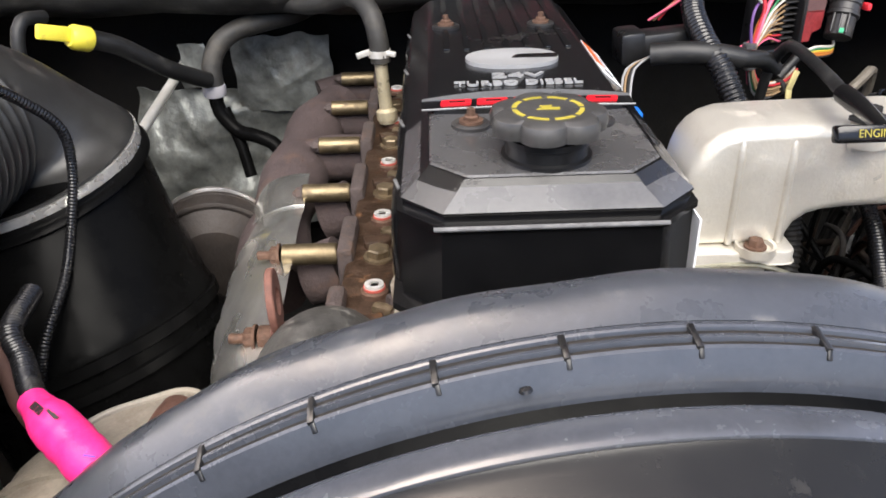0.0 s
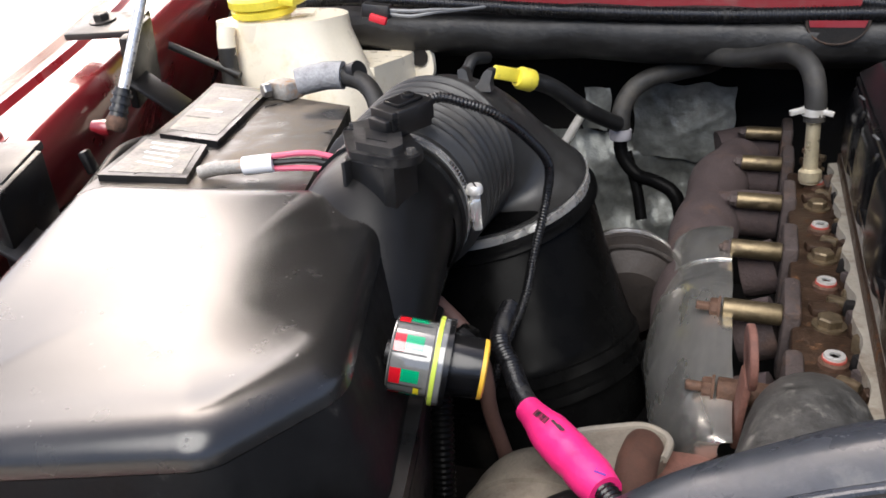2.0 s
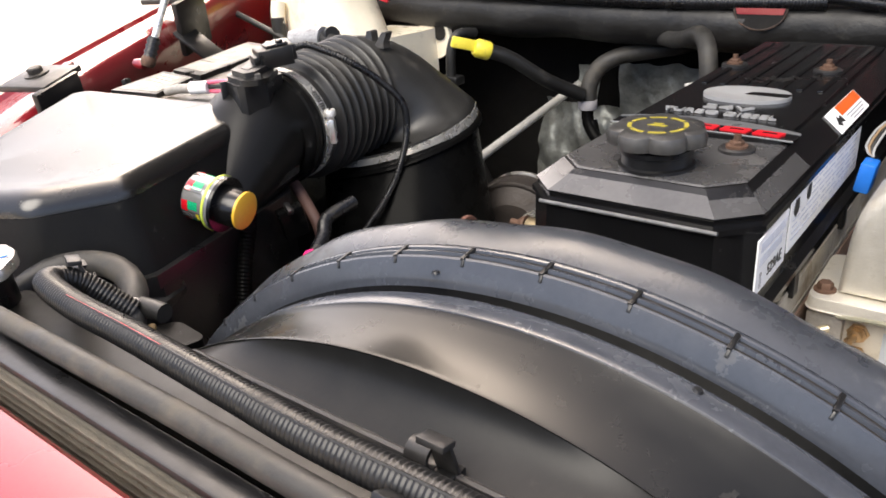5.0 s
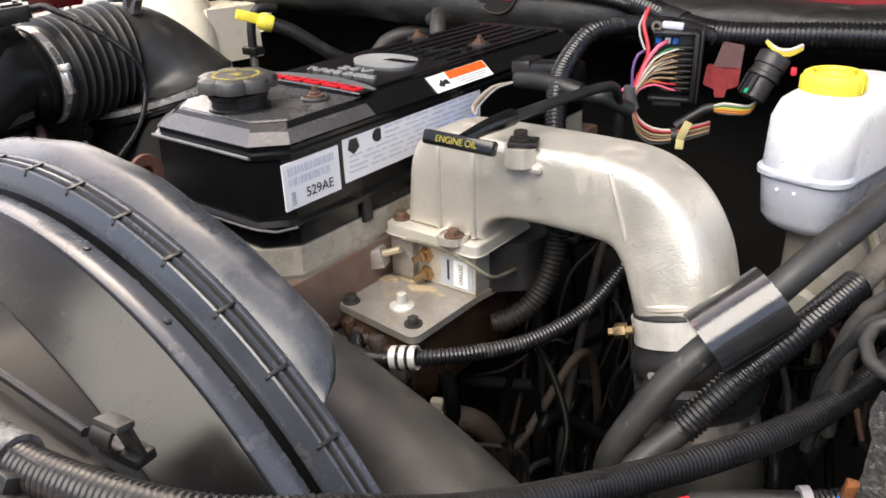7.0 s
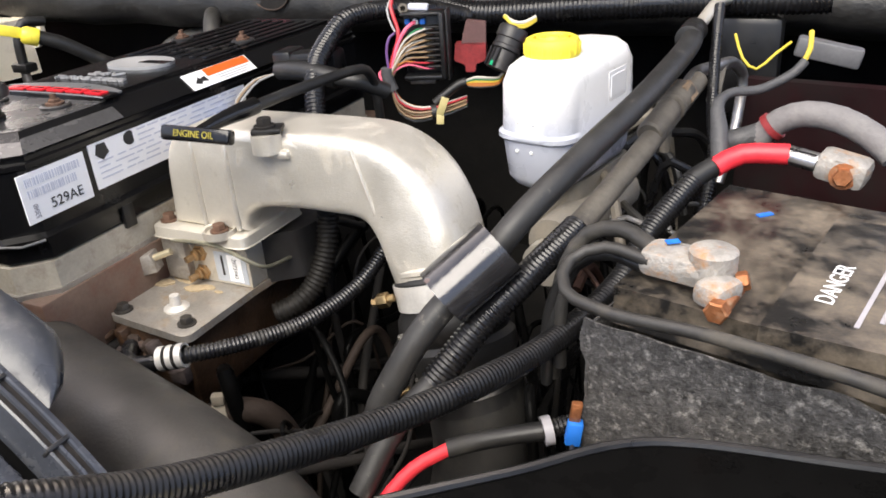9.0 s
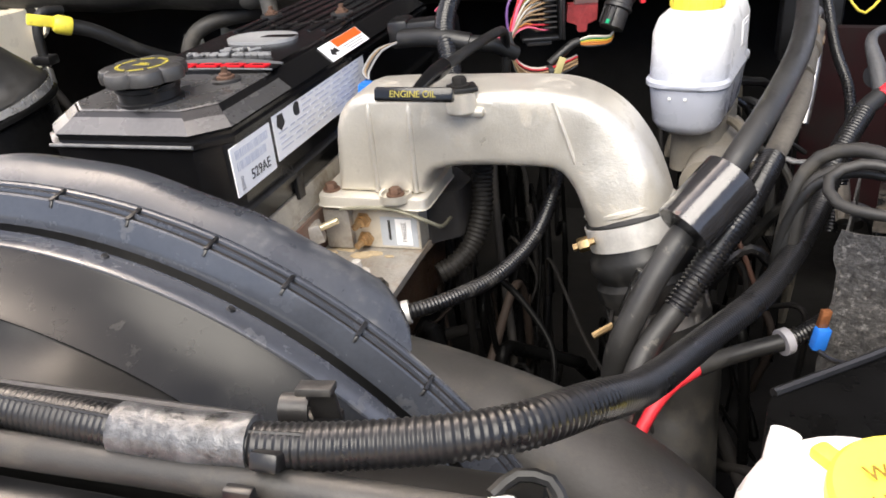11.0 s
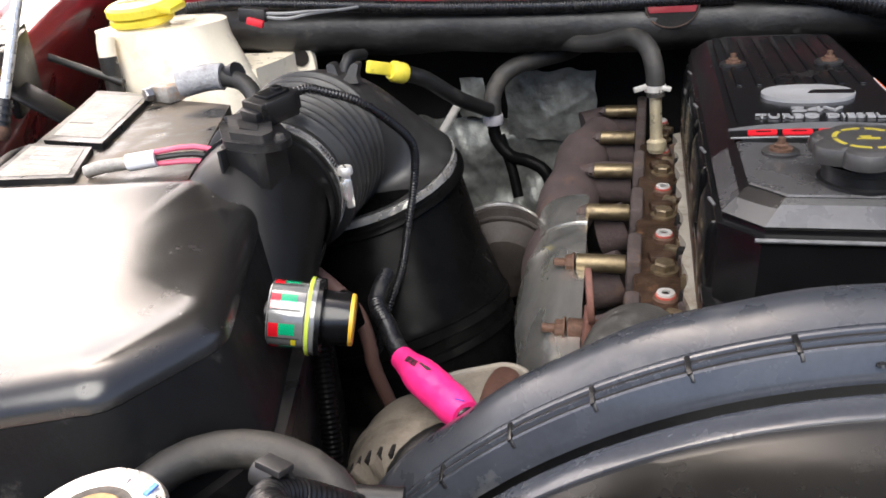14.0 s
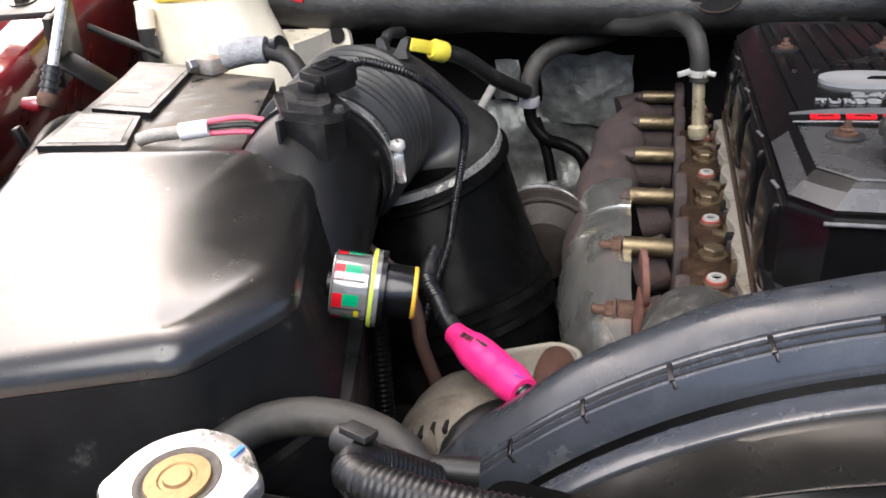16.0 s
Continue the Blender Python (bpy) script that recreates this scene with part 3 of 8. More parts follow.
part("badge_ground", prism([(VX + u, arc_y(u, 0.163, 0.004)) for u in us] + [(VX + u, arc_y(u, 0.1860, 0.006)) for u in reversed(us)], 1.2340, 1.2352, 0.0003), PLASTIC_GLOSS, cover, "black ground of the badge")
part("badge_line", tube([(VX + u, arc_y(u, 0.1615, 0.004), 1.2350) for u in us], 0.0010, 6), SILVER_DARK, cover, "thin grey border")
# badge word drawn as plain red blocks
for k in range(5):
    u = -0.064 + 0.032 * k
    c, tilt = (VX + u + 0.002, arc_y(u, 0.1750, 0.005)), -math.degrees(-2 * 0.005 * u / 0.092 ** 2)
    block = rounded([(-0.0145, -0.0065), (0.0125, -0.0065), (0.0145, 0.0065), (-0.0125, 0.0065)], 0.0025)
    part("badge_block", prism(block, 1.2350, 1.2368, 0.0004, Matrix.Translation((c[0], c[1], 0)) @ Matrix.Rotation(radians(-tilt), 4, "Z")), RED_PRINT, cover, "red raised badge block")
    part("badge_slot", box((c[0] + 0.001, c[1], 1.2368), (0.014, 0.0032, 0.0008), 0.0002, (0, 0, -tilt)), PLASTIC_GLOSS, cover, "black slot")
letters("TURBO DIESEL", 0.0165, pose(VX - 0.002, 0.2255, 1.2362), 0.0011, SILVER_PRINT, "lettering", cover, "silver raised lettering", 1.12)
letters("24V", 0.019, pose(VX, 0.2495, 1.2362), 0.0011, SILVER_PRINT, "lettering", cover, "silver raised lettering", 1.7)
# plain oval emblem
em = []
for i in range(28):
    a = 2 * math.pi * i / 28
    em.append((VX + 0.048 * math.copysign(abs(math.cos(a)) ** 0.8, math.cos(a)), 0.310 + 0.033 * math.sin(a)))
part("emblem", prism(em, 1.2345, 1.2385, 0.0012), SILVER_PRINT, cover, "silver oval emblem")
part("emblem_slot", prism(rounded([(VX - 0.002, 0.304), (VX + 0.046, 0.302), (VX + 0.049, 0.318), (VX + 0.006, 0.318)], 0.004), 1.2383, 1.2388), PLASTIC_GLOSS, cover, "black slot in the emblem")


def cover_bolt(x, y, z):
    t = thing("cover_bolt", "rusty hexagon bolt in a round recess of the valve cover", "bolt", "valve cover bolts", at=(x, y, z))
    part("washer", lathe([(0.0, -0.001), (0.0165, -0.001), (0.0165, 0.003), (0.014, 0.0045), (0.0095, 0.0035), (0.0, 0.0035)], pose(x, y, z), 28), PLASTIC_GREY, t, "grey rubber washer")
    part("flange", lathe([(0.0, 0.003), (0.010, 0.003), (0.010, 0.006), (0.0, 0.007)], pose(x, y, z), 20), RUST_BOLT, t)
    part("head", moved(bolt_bm(0.0068, 0.006, 0.0095), pose(x, y, z + 0.004, 0, 0, 20)), RUST_BOLT, t)
    part("stud", lathe([(0.0035, 0), (0.0035, 0.006), (0.0, 0.0065)], pose(x, y, z + 0.0095), 10), RUST_BOLT, t)


for x, y, z in ((0.036, 0.128, 1.2300), (-0.066, 0.128, 1.2300), (-0.080, 0.461, 1.2345), (0.034, 0.461, 1.2345)):
    cover_bolt(x, y, z)
# bulged side panels with pale strips painted as glints, and pale rim lines
for y0, y1 in ((0.045, 0.155), (0.185, 0.325), (0.355, 0.495), (0.525, 0.66)):
    rows = []
    for z, d in ((1.104, 0.0), (1.108, 0.008), (1.15, 0.0095), (1.182, 0.008), (1.192, 0.004), (1.1955, -0.003)):
        rows.append([(VX - 0.106, y0, z), (VX - 0.1105 - d * 0.2, y0 + 0.004, z), (VX - 0.1105 - d * 0.85, y0 + 0.016, z), (VX - 0.1105 - d, y0 + 0.035, z), (VX - 0.1105 - d, y1 - 0.035, z), (VX - 0.1105 - d * 0.85, y1 - 0.016, z), (VX - 0.1105 - d * 0.2, y1 - 0.004, z), (VX - 0.106, y1, z)])
    part("side_panel", loft(rows), PLASTIC_GLOSS, cover, "bulged glossy side panel", 45)
    part("worn_edge", box((VX - 0.1125, y0 + 0.030, 1.2035), (0.003, 0.018, 0.0022), 0.0008, (0, 0, 12)), EDGE_PALE, cover, "pale strip painted as a glint")
part("rim_line", tube([(VX - 0.084, -0.0008, 1.2012), (VX + 0.082, -0.0008, 1.2012)], 0.0019, 8), EDGE_PALE, cover, "pale rim edge")
part("rim_line", tube([(VX - 0.09, -0.0065, 1.1255), (VX + 0.088, -0.0065, 1.1255), (VX + 0.1175, 0.0225, 1.1255)], 0.0014, 8), EDGE_PALE, cover, "pale base edge")
for y in (0.012 + 0.0, 0.20, 0.36):
    part("tab", box((VX + 0.114, 0.12 + y, 1.108), (0.006, 0.016, 0.03), 0.001), PLASTIC, cover)

# labels on the cover's side
SX = VX + 0.110
side = lambda y, z: frame_of((SX - 0.0005, y, z), (0, 1, 0), (-0.02, 0, 1))


def label_plate(name, text, y0, y1, z0, z1):
    t = thing(name, text, "label", at=(SX, (y0 + y1) / 2, z0))
    part("sheet", box((SX - 0.0001, (y0 + y1) / 2, (z0 + z1) / 2), (0.0014, y1 - y0, z1 - z0), 0.0), LABEL, t)
    return t


bar = label_plate("barcode_label", "white paper label with barcodes and printed characters", 0.016, 0.098, 1.143, 1.194)
LX = SX + 0.0010
for z, y0, y1 in ((1.1845, 0.024, 0.091), (1.1725, 0.024, 0.082)):
    y, k = y0, 0
    random.seed(int(z * 1000))
    while y < y1:
        w = random.choice((0.0007, 0.001, 0.0016))
        part("barcode_stripe", box((LX - 0.0003, y, z), (0.0006, w, 0.0085), 0.0), LABEL_PALE, bar)
        y += w + random.choice((0.0007, 0.0012, 0.0018))
letters("529AE", 0.0155, frame_of((LX, 0.066, 1.1555), (0, 1, 0), (0, 0, 1)), 0.0002, BLACK_PRINT, "print", bar, "black printed characters", 1.0)
letters("53040", 0.0085, frame_of((LX, 0.028, 1.1545), (0, 0, 1), (0, -1, 0)), 0.0002, LABEL_GREY, "print", bar, "grey printed characters", 0.7)
data = label_plate("data_label", "long white data label with fine print", 0.106, 0.372, 1.147, 1.201)
part("mark", prism([(0.010 * math.cos(a) + 0.122, 0.010 * math.sin(a) + 1.187) for a in [2 * math.pi * k / 5 + 0.9 for k in range(5)]], 0, 0.0003, 0, Matrix(((0, 0, 1, LX - 0.0002), (1, 0, 0, 0), (0, 1, 0, 0), (0, 0, 0, 1)))), BLACK_PRINT, data, "black printed mark")
part("mark", prism([(0.009 * math.cos(a) + 0.163, 0.008 * math.sin(a) + 1.189) for a in [2 * math.pi * k / 14 for k in range(2, 13)]], 0, 0.0003, 0, Matrix(((0, 0, 1, LX - 0.0002), (1, 0, 0, 0), (0, 1, 0, 0), (0, 0, 0, 1)))), BLACK_PRINT, data, "black printed mark")
random.seed(4)
for row in range(7):
    z = 1.1945 - 0.0062 * row
    y = 0.114 if row > 2 else 0.176
    while y < 0.362:
        w = random.uniform(0.008, 0.03)
        w = min(w, 0.364 - y)
        part("print_line", box((LX - 0.0003, y + w / 2, z), (0.0005, w, 0.0016), 0.0), LABEL_PALE, data)
        y += w + random.uniform(0.003, 0.012)
# sloping warning label on the upper chamfer
warn = thing("warning_label", "white and orange warning label on the cover's sloping edge", "label", at=(0.085, 0.34, 1.21))
wm = frame_of((VX + 0.0990, 0.345, 1.2195), (0, 1, 0), (-0.021, 0, 0.018))
part("sheet", moved(box((0, 0, 0), (0.125, 0.026, 0.001), 0.0), wm), LABEL, warn)
part("band", moved(box((0.018, 0.0065, 0.0006), (0.085, 0.012, 0.0006), 0.0), wm), ORANGE_PRINT, warn, "orange band")
part("pictogram", moved(prism([(-0.052, -0.004), (-0.04, 0.005), (-0.04, 0.001), (-0.03, 0.003), (-0.028, -0.006), (-0.04, -0.004), (-0.042, -0.008)], 0.0004, 0.0008), wm), BLACK_PRINT, warn, "black pictogram")
for k in range(3):
    part("print_line", moved(box((0.02, -0.003 - 0.0035 * k, 0.0006), (0.07 - 0.012 * k, 0.0014, 0.0004), 0.0), wm), LABEL_GREY, warn)

# oil filler cap
ocx, ocy = -0.013, 0.060
oil = part("oil_cap", lathe([(0.0, 0), (0.034, 0), (0.034, 0.004), (0.031, 0.005), (0.031, 0.014), (0.033, 0.015), (0.033, 0.0195), (0.030, 0.0205), (0.030, 0.0225), (0.0, 0.0225)], pose(ocx, ocy, 1.229), 40), PLASTIC, cover, "black ribbed oil filler cap with yellow printed ring")


def lobes(a, r, h):
    return r * (1 + (0.17 * abs(math.cos(3.5 * a)) ** 0.8 - 0.09)) if r > 0.03 else r


part("grip", lathe([(0.0, 0.022), (0.036, 0.022), (0.0405, 0.0235), (0.0415, 0.031), (0.0395, 0.0360), (0.035, 0.0382), (0.030, 0.0378), (0.0, 0.0378)], pose(ocx, ocy, 1.229), 84, lobes), CAP_GREY, oil, "dusty black lobed grip")
for k in range(8):
    a0 = radians(45 * k + 4)
    arc = [(0.0265 * math.cos(a0 + radians(5 * j)), 0.0265 * math.sin(a0 + radians(5 * j))) for j in range(8)] + [(0.0228 * math.cos(a0 + radians(5 * j)), 0.0228 * math.sin(a0 + radians(5 * j))) for j in range(7, -1, -1)]
    part("ring_print", prism(arc, 0.0377, 0.0383, 0, pose(ocx, ocy, 1.229)), CAP_PRINT, oil, "yellow printed ring piece")
part("centre_print", prism([(-0.009, -0.003), (0.008, -0.004), (0.009, 0.001), (0.002, 0.001), (0.004, 0.006), (-0.006, 0.005), (-0.004, 0.001)], 0.0377, 0.0383, 0, pose(ocx, ocy, 1.229)), CAP_PRINT, oil, "yellow printed symbol")

# ---- engine block and head ----
engine = thing("engine", "inline diesel engine block and cylinder head with oil grime", "engine", at=(VX, 0.35, 0.68))
part("block", box((VX, 0.36, 0.83), (0.26, 0.80, 0.30), 0.01), DARK, engine, "grimy dark engine block")
part("head", box((VX + 0.0025, 0.36, 1.02), (0.229, 0.73, 0.085), 0.004), RUSTY_HEAD, engine, "grey cylinder head")
part("rocker_box", loft([octagon(0.1125, -0.003, 0.70, 0.03, z, VX) for z in (1.06, 1.0985)]), HEAD, engine, "pale grey rocker box")
part("gasket_edge", loft([octagon(0.1140, -0.006, 0.703, 0.03, z, VX) for z in (1.062, 1.068)]), ALU_DARK, engine)
part("ledge", box((VX - 0.145, 0.33, 1.040), (0.07, 0.72, 0.024), 0.004), OILY_RUST, engine, "rust-stained head ledge")
# Thin dark panel added over the rocker box's pale left side.
part("oily_side", box((VX - 0.1128, 0.345, 1.073), (0.006, 0.68, 0.030), 0.002), OILY_RUST, engine, "dark panel over the pale left side")
random.seed(61)
for k in range(26):
    y = 0.00 + 0.026 * k + random.uniform(-0.006, 0.006)
    part("cast_lump", box((VX - 0.119 + random.uniform(-0.006, 0.006), y, 1.056), (random.uniform(0.012, 0.022), random.uniform(0.010, 0.020), random.uniform(0.012, 0.028)), 0.004, (random.uniform(-10, 10), random.uniform(-10, 10), random.uniform(0, 60))), (OILY_RUST, FLANGE, DARK, OILY_ZINC)[k % 4], engine)
part("sealant_bead", tube([(VX - 0.1165 + 0.0022 * noise.noise(Vector((k * 0.8, 1.0, 2.0))), 0.0 + 0.024 * k, 1.068 + 0.002 * noise.noise(Vector((k * 0.5, 5.0, 2.0)))) for k in range(28)], 0.0015, 6), BRACKET, engine, "pale squeezed-out sealant")
rim = [(VX - 0.108, -0.004)]
for k in range(70):
    y = 0.0 + 0.0098 * k
    rim.append((VX - 0.1215 - 0.0065 * math.sin((y - 0.02) / 0.155 * 2 * math.pi) ** 2 - 0.0015 * noise.noise(Vector((k * 0.35, 4.0, 1.0))), y))
rim.append((VX - 0.108, 0.686))
part("rocker_rim", prism(rim, 1.060, 1.0735, 0.0012), HEAD, engine, "pale cast rim below the valve cover")
part("front_cover", box((VX + 0.02, -0.03, 0.93), (0.24, 0.06, 0.22), 0.012), DARK, engine, "grimy front cover")
# ---- fan shroud and radiator top ----
FX, FY, FZ = 0.0102, -0.221, 0.7556
shroud = thing("fan_shroud", "black plastic fan shroud arching over the radiator fan", "fan shroud", at=(FX, -0.24, 0.75))


def on_arch(d, s, r):
    """A place on the shroud: d degrees from the top, s behind the clip groove, r from the fan's axis."""
    a = radians(d)
    n = Vector((-0.04, 0.997, -0.06)).normalized()
    u = (Vector((0, 0, 1)) - n * n.z).normalized()
    return Vector((FX, FY, FZ)) + n * s + (u * math.cos(a) + u.cross(n) * -math.sin(a)) * r


def arch(profile, a0=-80, a1=80, n=120):
    """A strip of rings: profile of (s, radius) swept round the fan axis; a radius may be a function of the angle."""
    bm = bmesh.new()
    cols = []
    for i in range(n + 1):
        d = a0 + (a1 - a0) * i / n
        cols.append([bm.verts.new(on_arch(d, s, r)) for s, r in (p(d) if callable(p) else p for p in profile)])
    for a, b in zip(cols, cols[1:]):
        for k in range(len(profile) - 1):
            bm.faces.new((a[k], a[k + 1], b[k + 1], b[k]))
    return bm


def lip_radius(d):
    """The cone's front lip dips away from the fan's circle towards one side."""
    return 0.4455 - (0.00060 if d < 0 else 0.00042) * d


def shell(bm, thick):
    bmesh.ops.recalc_face_normals(bm, faces=bm.faces)
    bmesh.ops.solidify(bm, geom=bm.faces[:] + bm.edges[:] + bm.verts[:], thickness=thick)
    return bm


part("ring", shell(arch([(0.0135, 0.4868), (0.0100, 0.4872), (0.0085, 0.4866), (0.0078, 0.4846), (0.0040, 0.4845), (0.0032, 0.4862), (0.0008, 0.4862), (0.0000, 0.4836), (-0.0036, 0.4832), (-0.0042, 0.4850), (-0.0058, 0.4840), (-0.0100, 0.4742), (-0.0112, 0.4706), (-0.0117, 0.4690), (-0.0119, 0.4660), (-0.0119, 0.445)]), 0.003), SHROUD, shroud, "outer ring with a clip groove, sky sheen put in as blue-grey", 22)
# Dark strips laid on both groove floors to paint in their shade.
for s0, s1, r in ((0.0078, 0.0040, 0.4848), (0.0000, -0.0036, 0.4837)):
    part("groove_grime", shell(arch([(s0, r), (s1, r - 0.0003)]), 0.0004), DARK, shroud, "clip groove floor darkened for its shade")
bm = bmesh.new()
cols = []
for i in range(97):
    d = -66 + 108 * i / 96
    w = min(1.0, max(0.0, (42 - d) / 5.0)) ** 0.5
    wav = 0.0012 * math.sin(d * 0.21) + 0.0008 * math.sin(d * 0.53 + 1)
    cols.append([bm.verts.new(on_arch(d, 0.0137 + (s - 0.0137) * w, r - (0.008 * (1 - w) if s > 0.02 else 0) + wav * (s > 0.02))) for s, r in ((0.062, 0.476), (0.058, 0.490), (0.050, 0.4955), (0.040, 0.4972), (0.028, 0.4960), (0.0137, 0.4870))])
for a, b in zip(cols, cols[1:]):
    for k in range(5):
        bm.faces.new((a[k], a[k + 1], b[k + 1], b[k]))
bmesh.ops.remove_doubles(bm, verts=bm.verts, dist=1e-5)
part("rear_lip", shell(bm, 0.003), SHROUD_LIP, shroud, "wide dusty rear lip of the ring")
for k in range(-10, 11):
    d = 1.5 + 7.2 * k
    p, q = on_arch(d, -0.0035, 0.4846), on_arch(d, 0.0075, 0.4862)
    o = on_arch(d, 0.0, 0.30)
    m = frame_of((p + q) / 2, (q - p).cross(p - o), q - p)
    part("clip_tab", moved(box((0, 0, 0), (0.0034, 0.0165, 0.0030), 0.0006), m), PLASTIC, shroud)
    e = on_arch(d + 0.06, -0.0064, 0.4824)
    part("clip_tip", moved(box((0, 0, 0), (0.0024, 0.006, 0.0020), 0.0005), frame_of(e, (q - p).cross(p - o), on_arch(d, -0.003, 0.486) - on_arch(d, -0.0095, 0.476))), PLASTIC, shroud)
for d, s, r in ((-8.2, -0.0102, 0.4742), (15.5, -0.0262, 0.4632), (27.5, -0.0262, 0.4632)):
    e = on_arch(d, s, r)
    part("nub", moved(lathe([(0.0, 0), (0.0034, 0.0), (0.0026, 0.0016), (0.0, 0.0020)], None, 12), aim(e, e - on_arch(d, s, 0.2))), PLASTIC, shroud, "small moulded nub")
# Black strip fills the ring-to-bead gap as painted shade.
part("seam", shell(arch([(-0.0118, 0.4640), (-0.0140, 0.4610), (-0.0164, 0.4585)], -58, 64), 0.0006), CONE_RUBBER, shroud, "black strip painted for the shade in the gap")
# Bead takes the paler shroud colour in place of its gloss.
part("bead", shell(arch([(-0.0162, 0.445), (-0.0162, 0.4570), (-0.0169, 0.4600), (-0.0190, 0.4620), (-0.0230, 0.4632), (-0.0310, 0.4634), (-0.0370, 0.4630), (-0.0400, 0.4620), (-0.0412, 0.4598), (-0.0414, 0.455)], -58, 64), 0.003), SHROUD, shroud, "rounded bead, its gloss put in as a paler colour", 25)
part("cone", shell(arch([(-0.0416, 0.4585), (-0.0424, 0.4622), (-0.0440, 0.4630), (-0.0456, 0.4618)] + [lambda d, f=f: (-0.0456 - 0.0444 * f, 0.4618 + (lip_radius(d) - 0.4618) * f - 0.0022 * math.sin(math.pi * f)) for f in (0.1, 0.25, 0.4, 0.55, 0.7, 0.85, 0.95, 1.0)] + [lambda d: (-0.0910, lip_radius(d) - 0.0004)], -58, 64), 0.0015), SHROUD_CONE, shroud, "smooth cone, darkened in colour for a dim reflection", 25)
# dished front face under the cone's lip
bm = bmesh.new()
cols = []
for i in range(81):
    d = -46 + 96 * i / 80
    top = on_arch(d, -0.0902, lip_radius(d) - 0.0016)
    zb = min(1.1680, top.z - 0.001)
    col = []
    for k in range(9):
        f = k / 8
        col.append(bm.verts.new((top.x, top.y + (-0.3215 - top.y) * f + 0.010 * math.sin(math.pi * f) * min(1, (top.z - zb) / 0.03), top.z + (zb - top.z) * f)))
    col.append(bm.verts.new((top.x, -0.3220, 0.80)))
    cols.append(col)
for a, b in zip(cols, cols[1:]):
    for k in range(9):
        bm.faces.new((a[k], a[k + 1], b[k + 1], b[k]))
part("face", bm, FACE, shroud, "dished front face in a darkened copy of the plastic")
# Dark disc closes the shroud and paints the unlit space behind it.
part("fan_back", lathe([(0.0, 0), (0.44, 0), (0.44, 0.006), (0.0, 0.006)], Matrix.Translation((FX, -0.185, FZ)) @ Matrix.Rotation(radians(90), 4, "X"), 48), DARK, shroud, "dark disc standing in for the unlit opening")
for x, y, z in ((-0.300, -0.303, 1.146),):
    part("bolt", moved(bolt_bm(0.009, 0.008, 0.014), aim((x, y, z), (-0.3, -0.5, 0.8))), BRASS, shroud, "yellowed flange bolt")
    part("foot", prism(rounded([(-0.335, -0.325), (-0.28, -0.330), (-0.26, -0.27), (-0.31, -0.265)], 0.012), 1.124, 1.142, 0.003), CONE_RUBBER, shroud, "moulded mounting foot")

radiator = thing("radiator", "radiator with black top tank, fins and grey pipe across the front", "radiator", at=(0.0, -0.38, 0.75))
part("tank", box((0.0, -0.345, 1.135), (0.92, 0.05, 0.055), 0.008), FACE, radiator, "black plastic top tank")
part("ridge", tube([(-0.20, -0.319, 1.1735), (0.0, -0.320, 1.1735), (0.30, -0.320, 1.172)], 0.0032, 8), PLASTIC_GREY, radiator, "raised moulded ridge")
part("core", box((0.0, -0.403, 1.025), (1.0, 0.012, 0.29), 0.002), FINS, radiator, "dusty finned core")
for k in range(7):
    part("fin_bar", box((0.0, -0.4105, 1.166 - 0.0085 * k), (1.0, 0.005, 0.0030), 0.0006), FINS, radiator)
part("core_rail", box((0.0, -0.398, 1.174), (1.0, 0.020, 0.007), 0.002), PLASTIC, radiator, "black rail over the core")
part("pipe", tube([(-0.46, -0.375, 1.175), (-0.283, -0.383, 1.188), (-0.124, -0.382, 1.189), (0.002, -0.383, 1.189), (0.2, -0.382, 1.189), (0.349, -0.378, 1.188), (0.44, -0.372, 1.182)], 0.0088, 14), RUBBER_GREY, radiator, "dull grey pipe")


def hose_clip(x, y, z, turn):
    t = thing("hose_clip", "black plastic hose clip on the radiator top", "clip", "hose clips", at=(x, y, z))
    m = pose(x, y, z, 0, 0, turn) @ Matrix.Scale(0.72, 4)
    jaw = [(0.012 * math.cos(a), 0.012 * math.sin(a)) for a in [radians(-60 - 24 * k) for k in range(11)]]
    ring = jaw + [(0.0085 * math.cos(a), 0.0085 * math.sin(a)) for a in [radians(-300 + 24 * k) for k in range(11)]]
    part("jaw", moved(prism(ring, -0.011, 0.011, 0.0008), m @ pose(-0.004, 0, 0.010, 90, 0, 90)), PLASTIC_GREY, t)
    part("hook", moved(join(box((0.016, 0, 0.016), (0.022, 0.004, 0.036), 0.001, (14, 0, 0)), box((0.016, -0.008, 0.035), (0.026, 0.016, 0.006), 0.001, (-12, 0, 0))), m), PLASTIC_GREY, t)
    part("base", moved(box((0.004, 0.004, -0.004), (0.044, 0.02, 0.01), 0.002), m), PLASTIC, t)


for x, y, z, a in ((0.024, -0.322, 1.176, 0), (0.330, -0.318, 1.174, 8), (-0.385, -0.300, 1.178, -20)):
    hose_clip(x, y, z, a)
for x in (0.045, 0.345):
    t = thing("pipe_clip", "small black clip bridging hose and grey pipe", "clip", "pipe clips", at=(x, -0.38, 1.18))
    part("band", box((x, -0.3755, 1.2015), (0.014, 0.015, 0.009), 0.002, (-30, 0, 0)), PLASTIC, t)
    part("leg", box((x - 0.006, -0.3935, 1.186), (0.014, 0.006, 0.03), 0.0015), PLASTIC, t)

# the long corrugated loom over the radiator to the battery
loom = thing("battery_loom", "thick black corrugated loom running from radiator top to battery", "cable loom", at=(0.1, -0.36, 1.19))
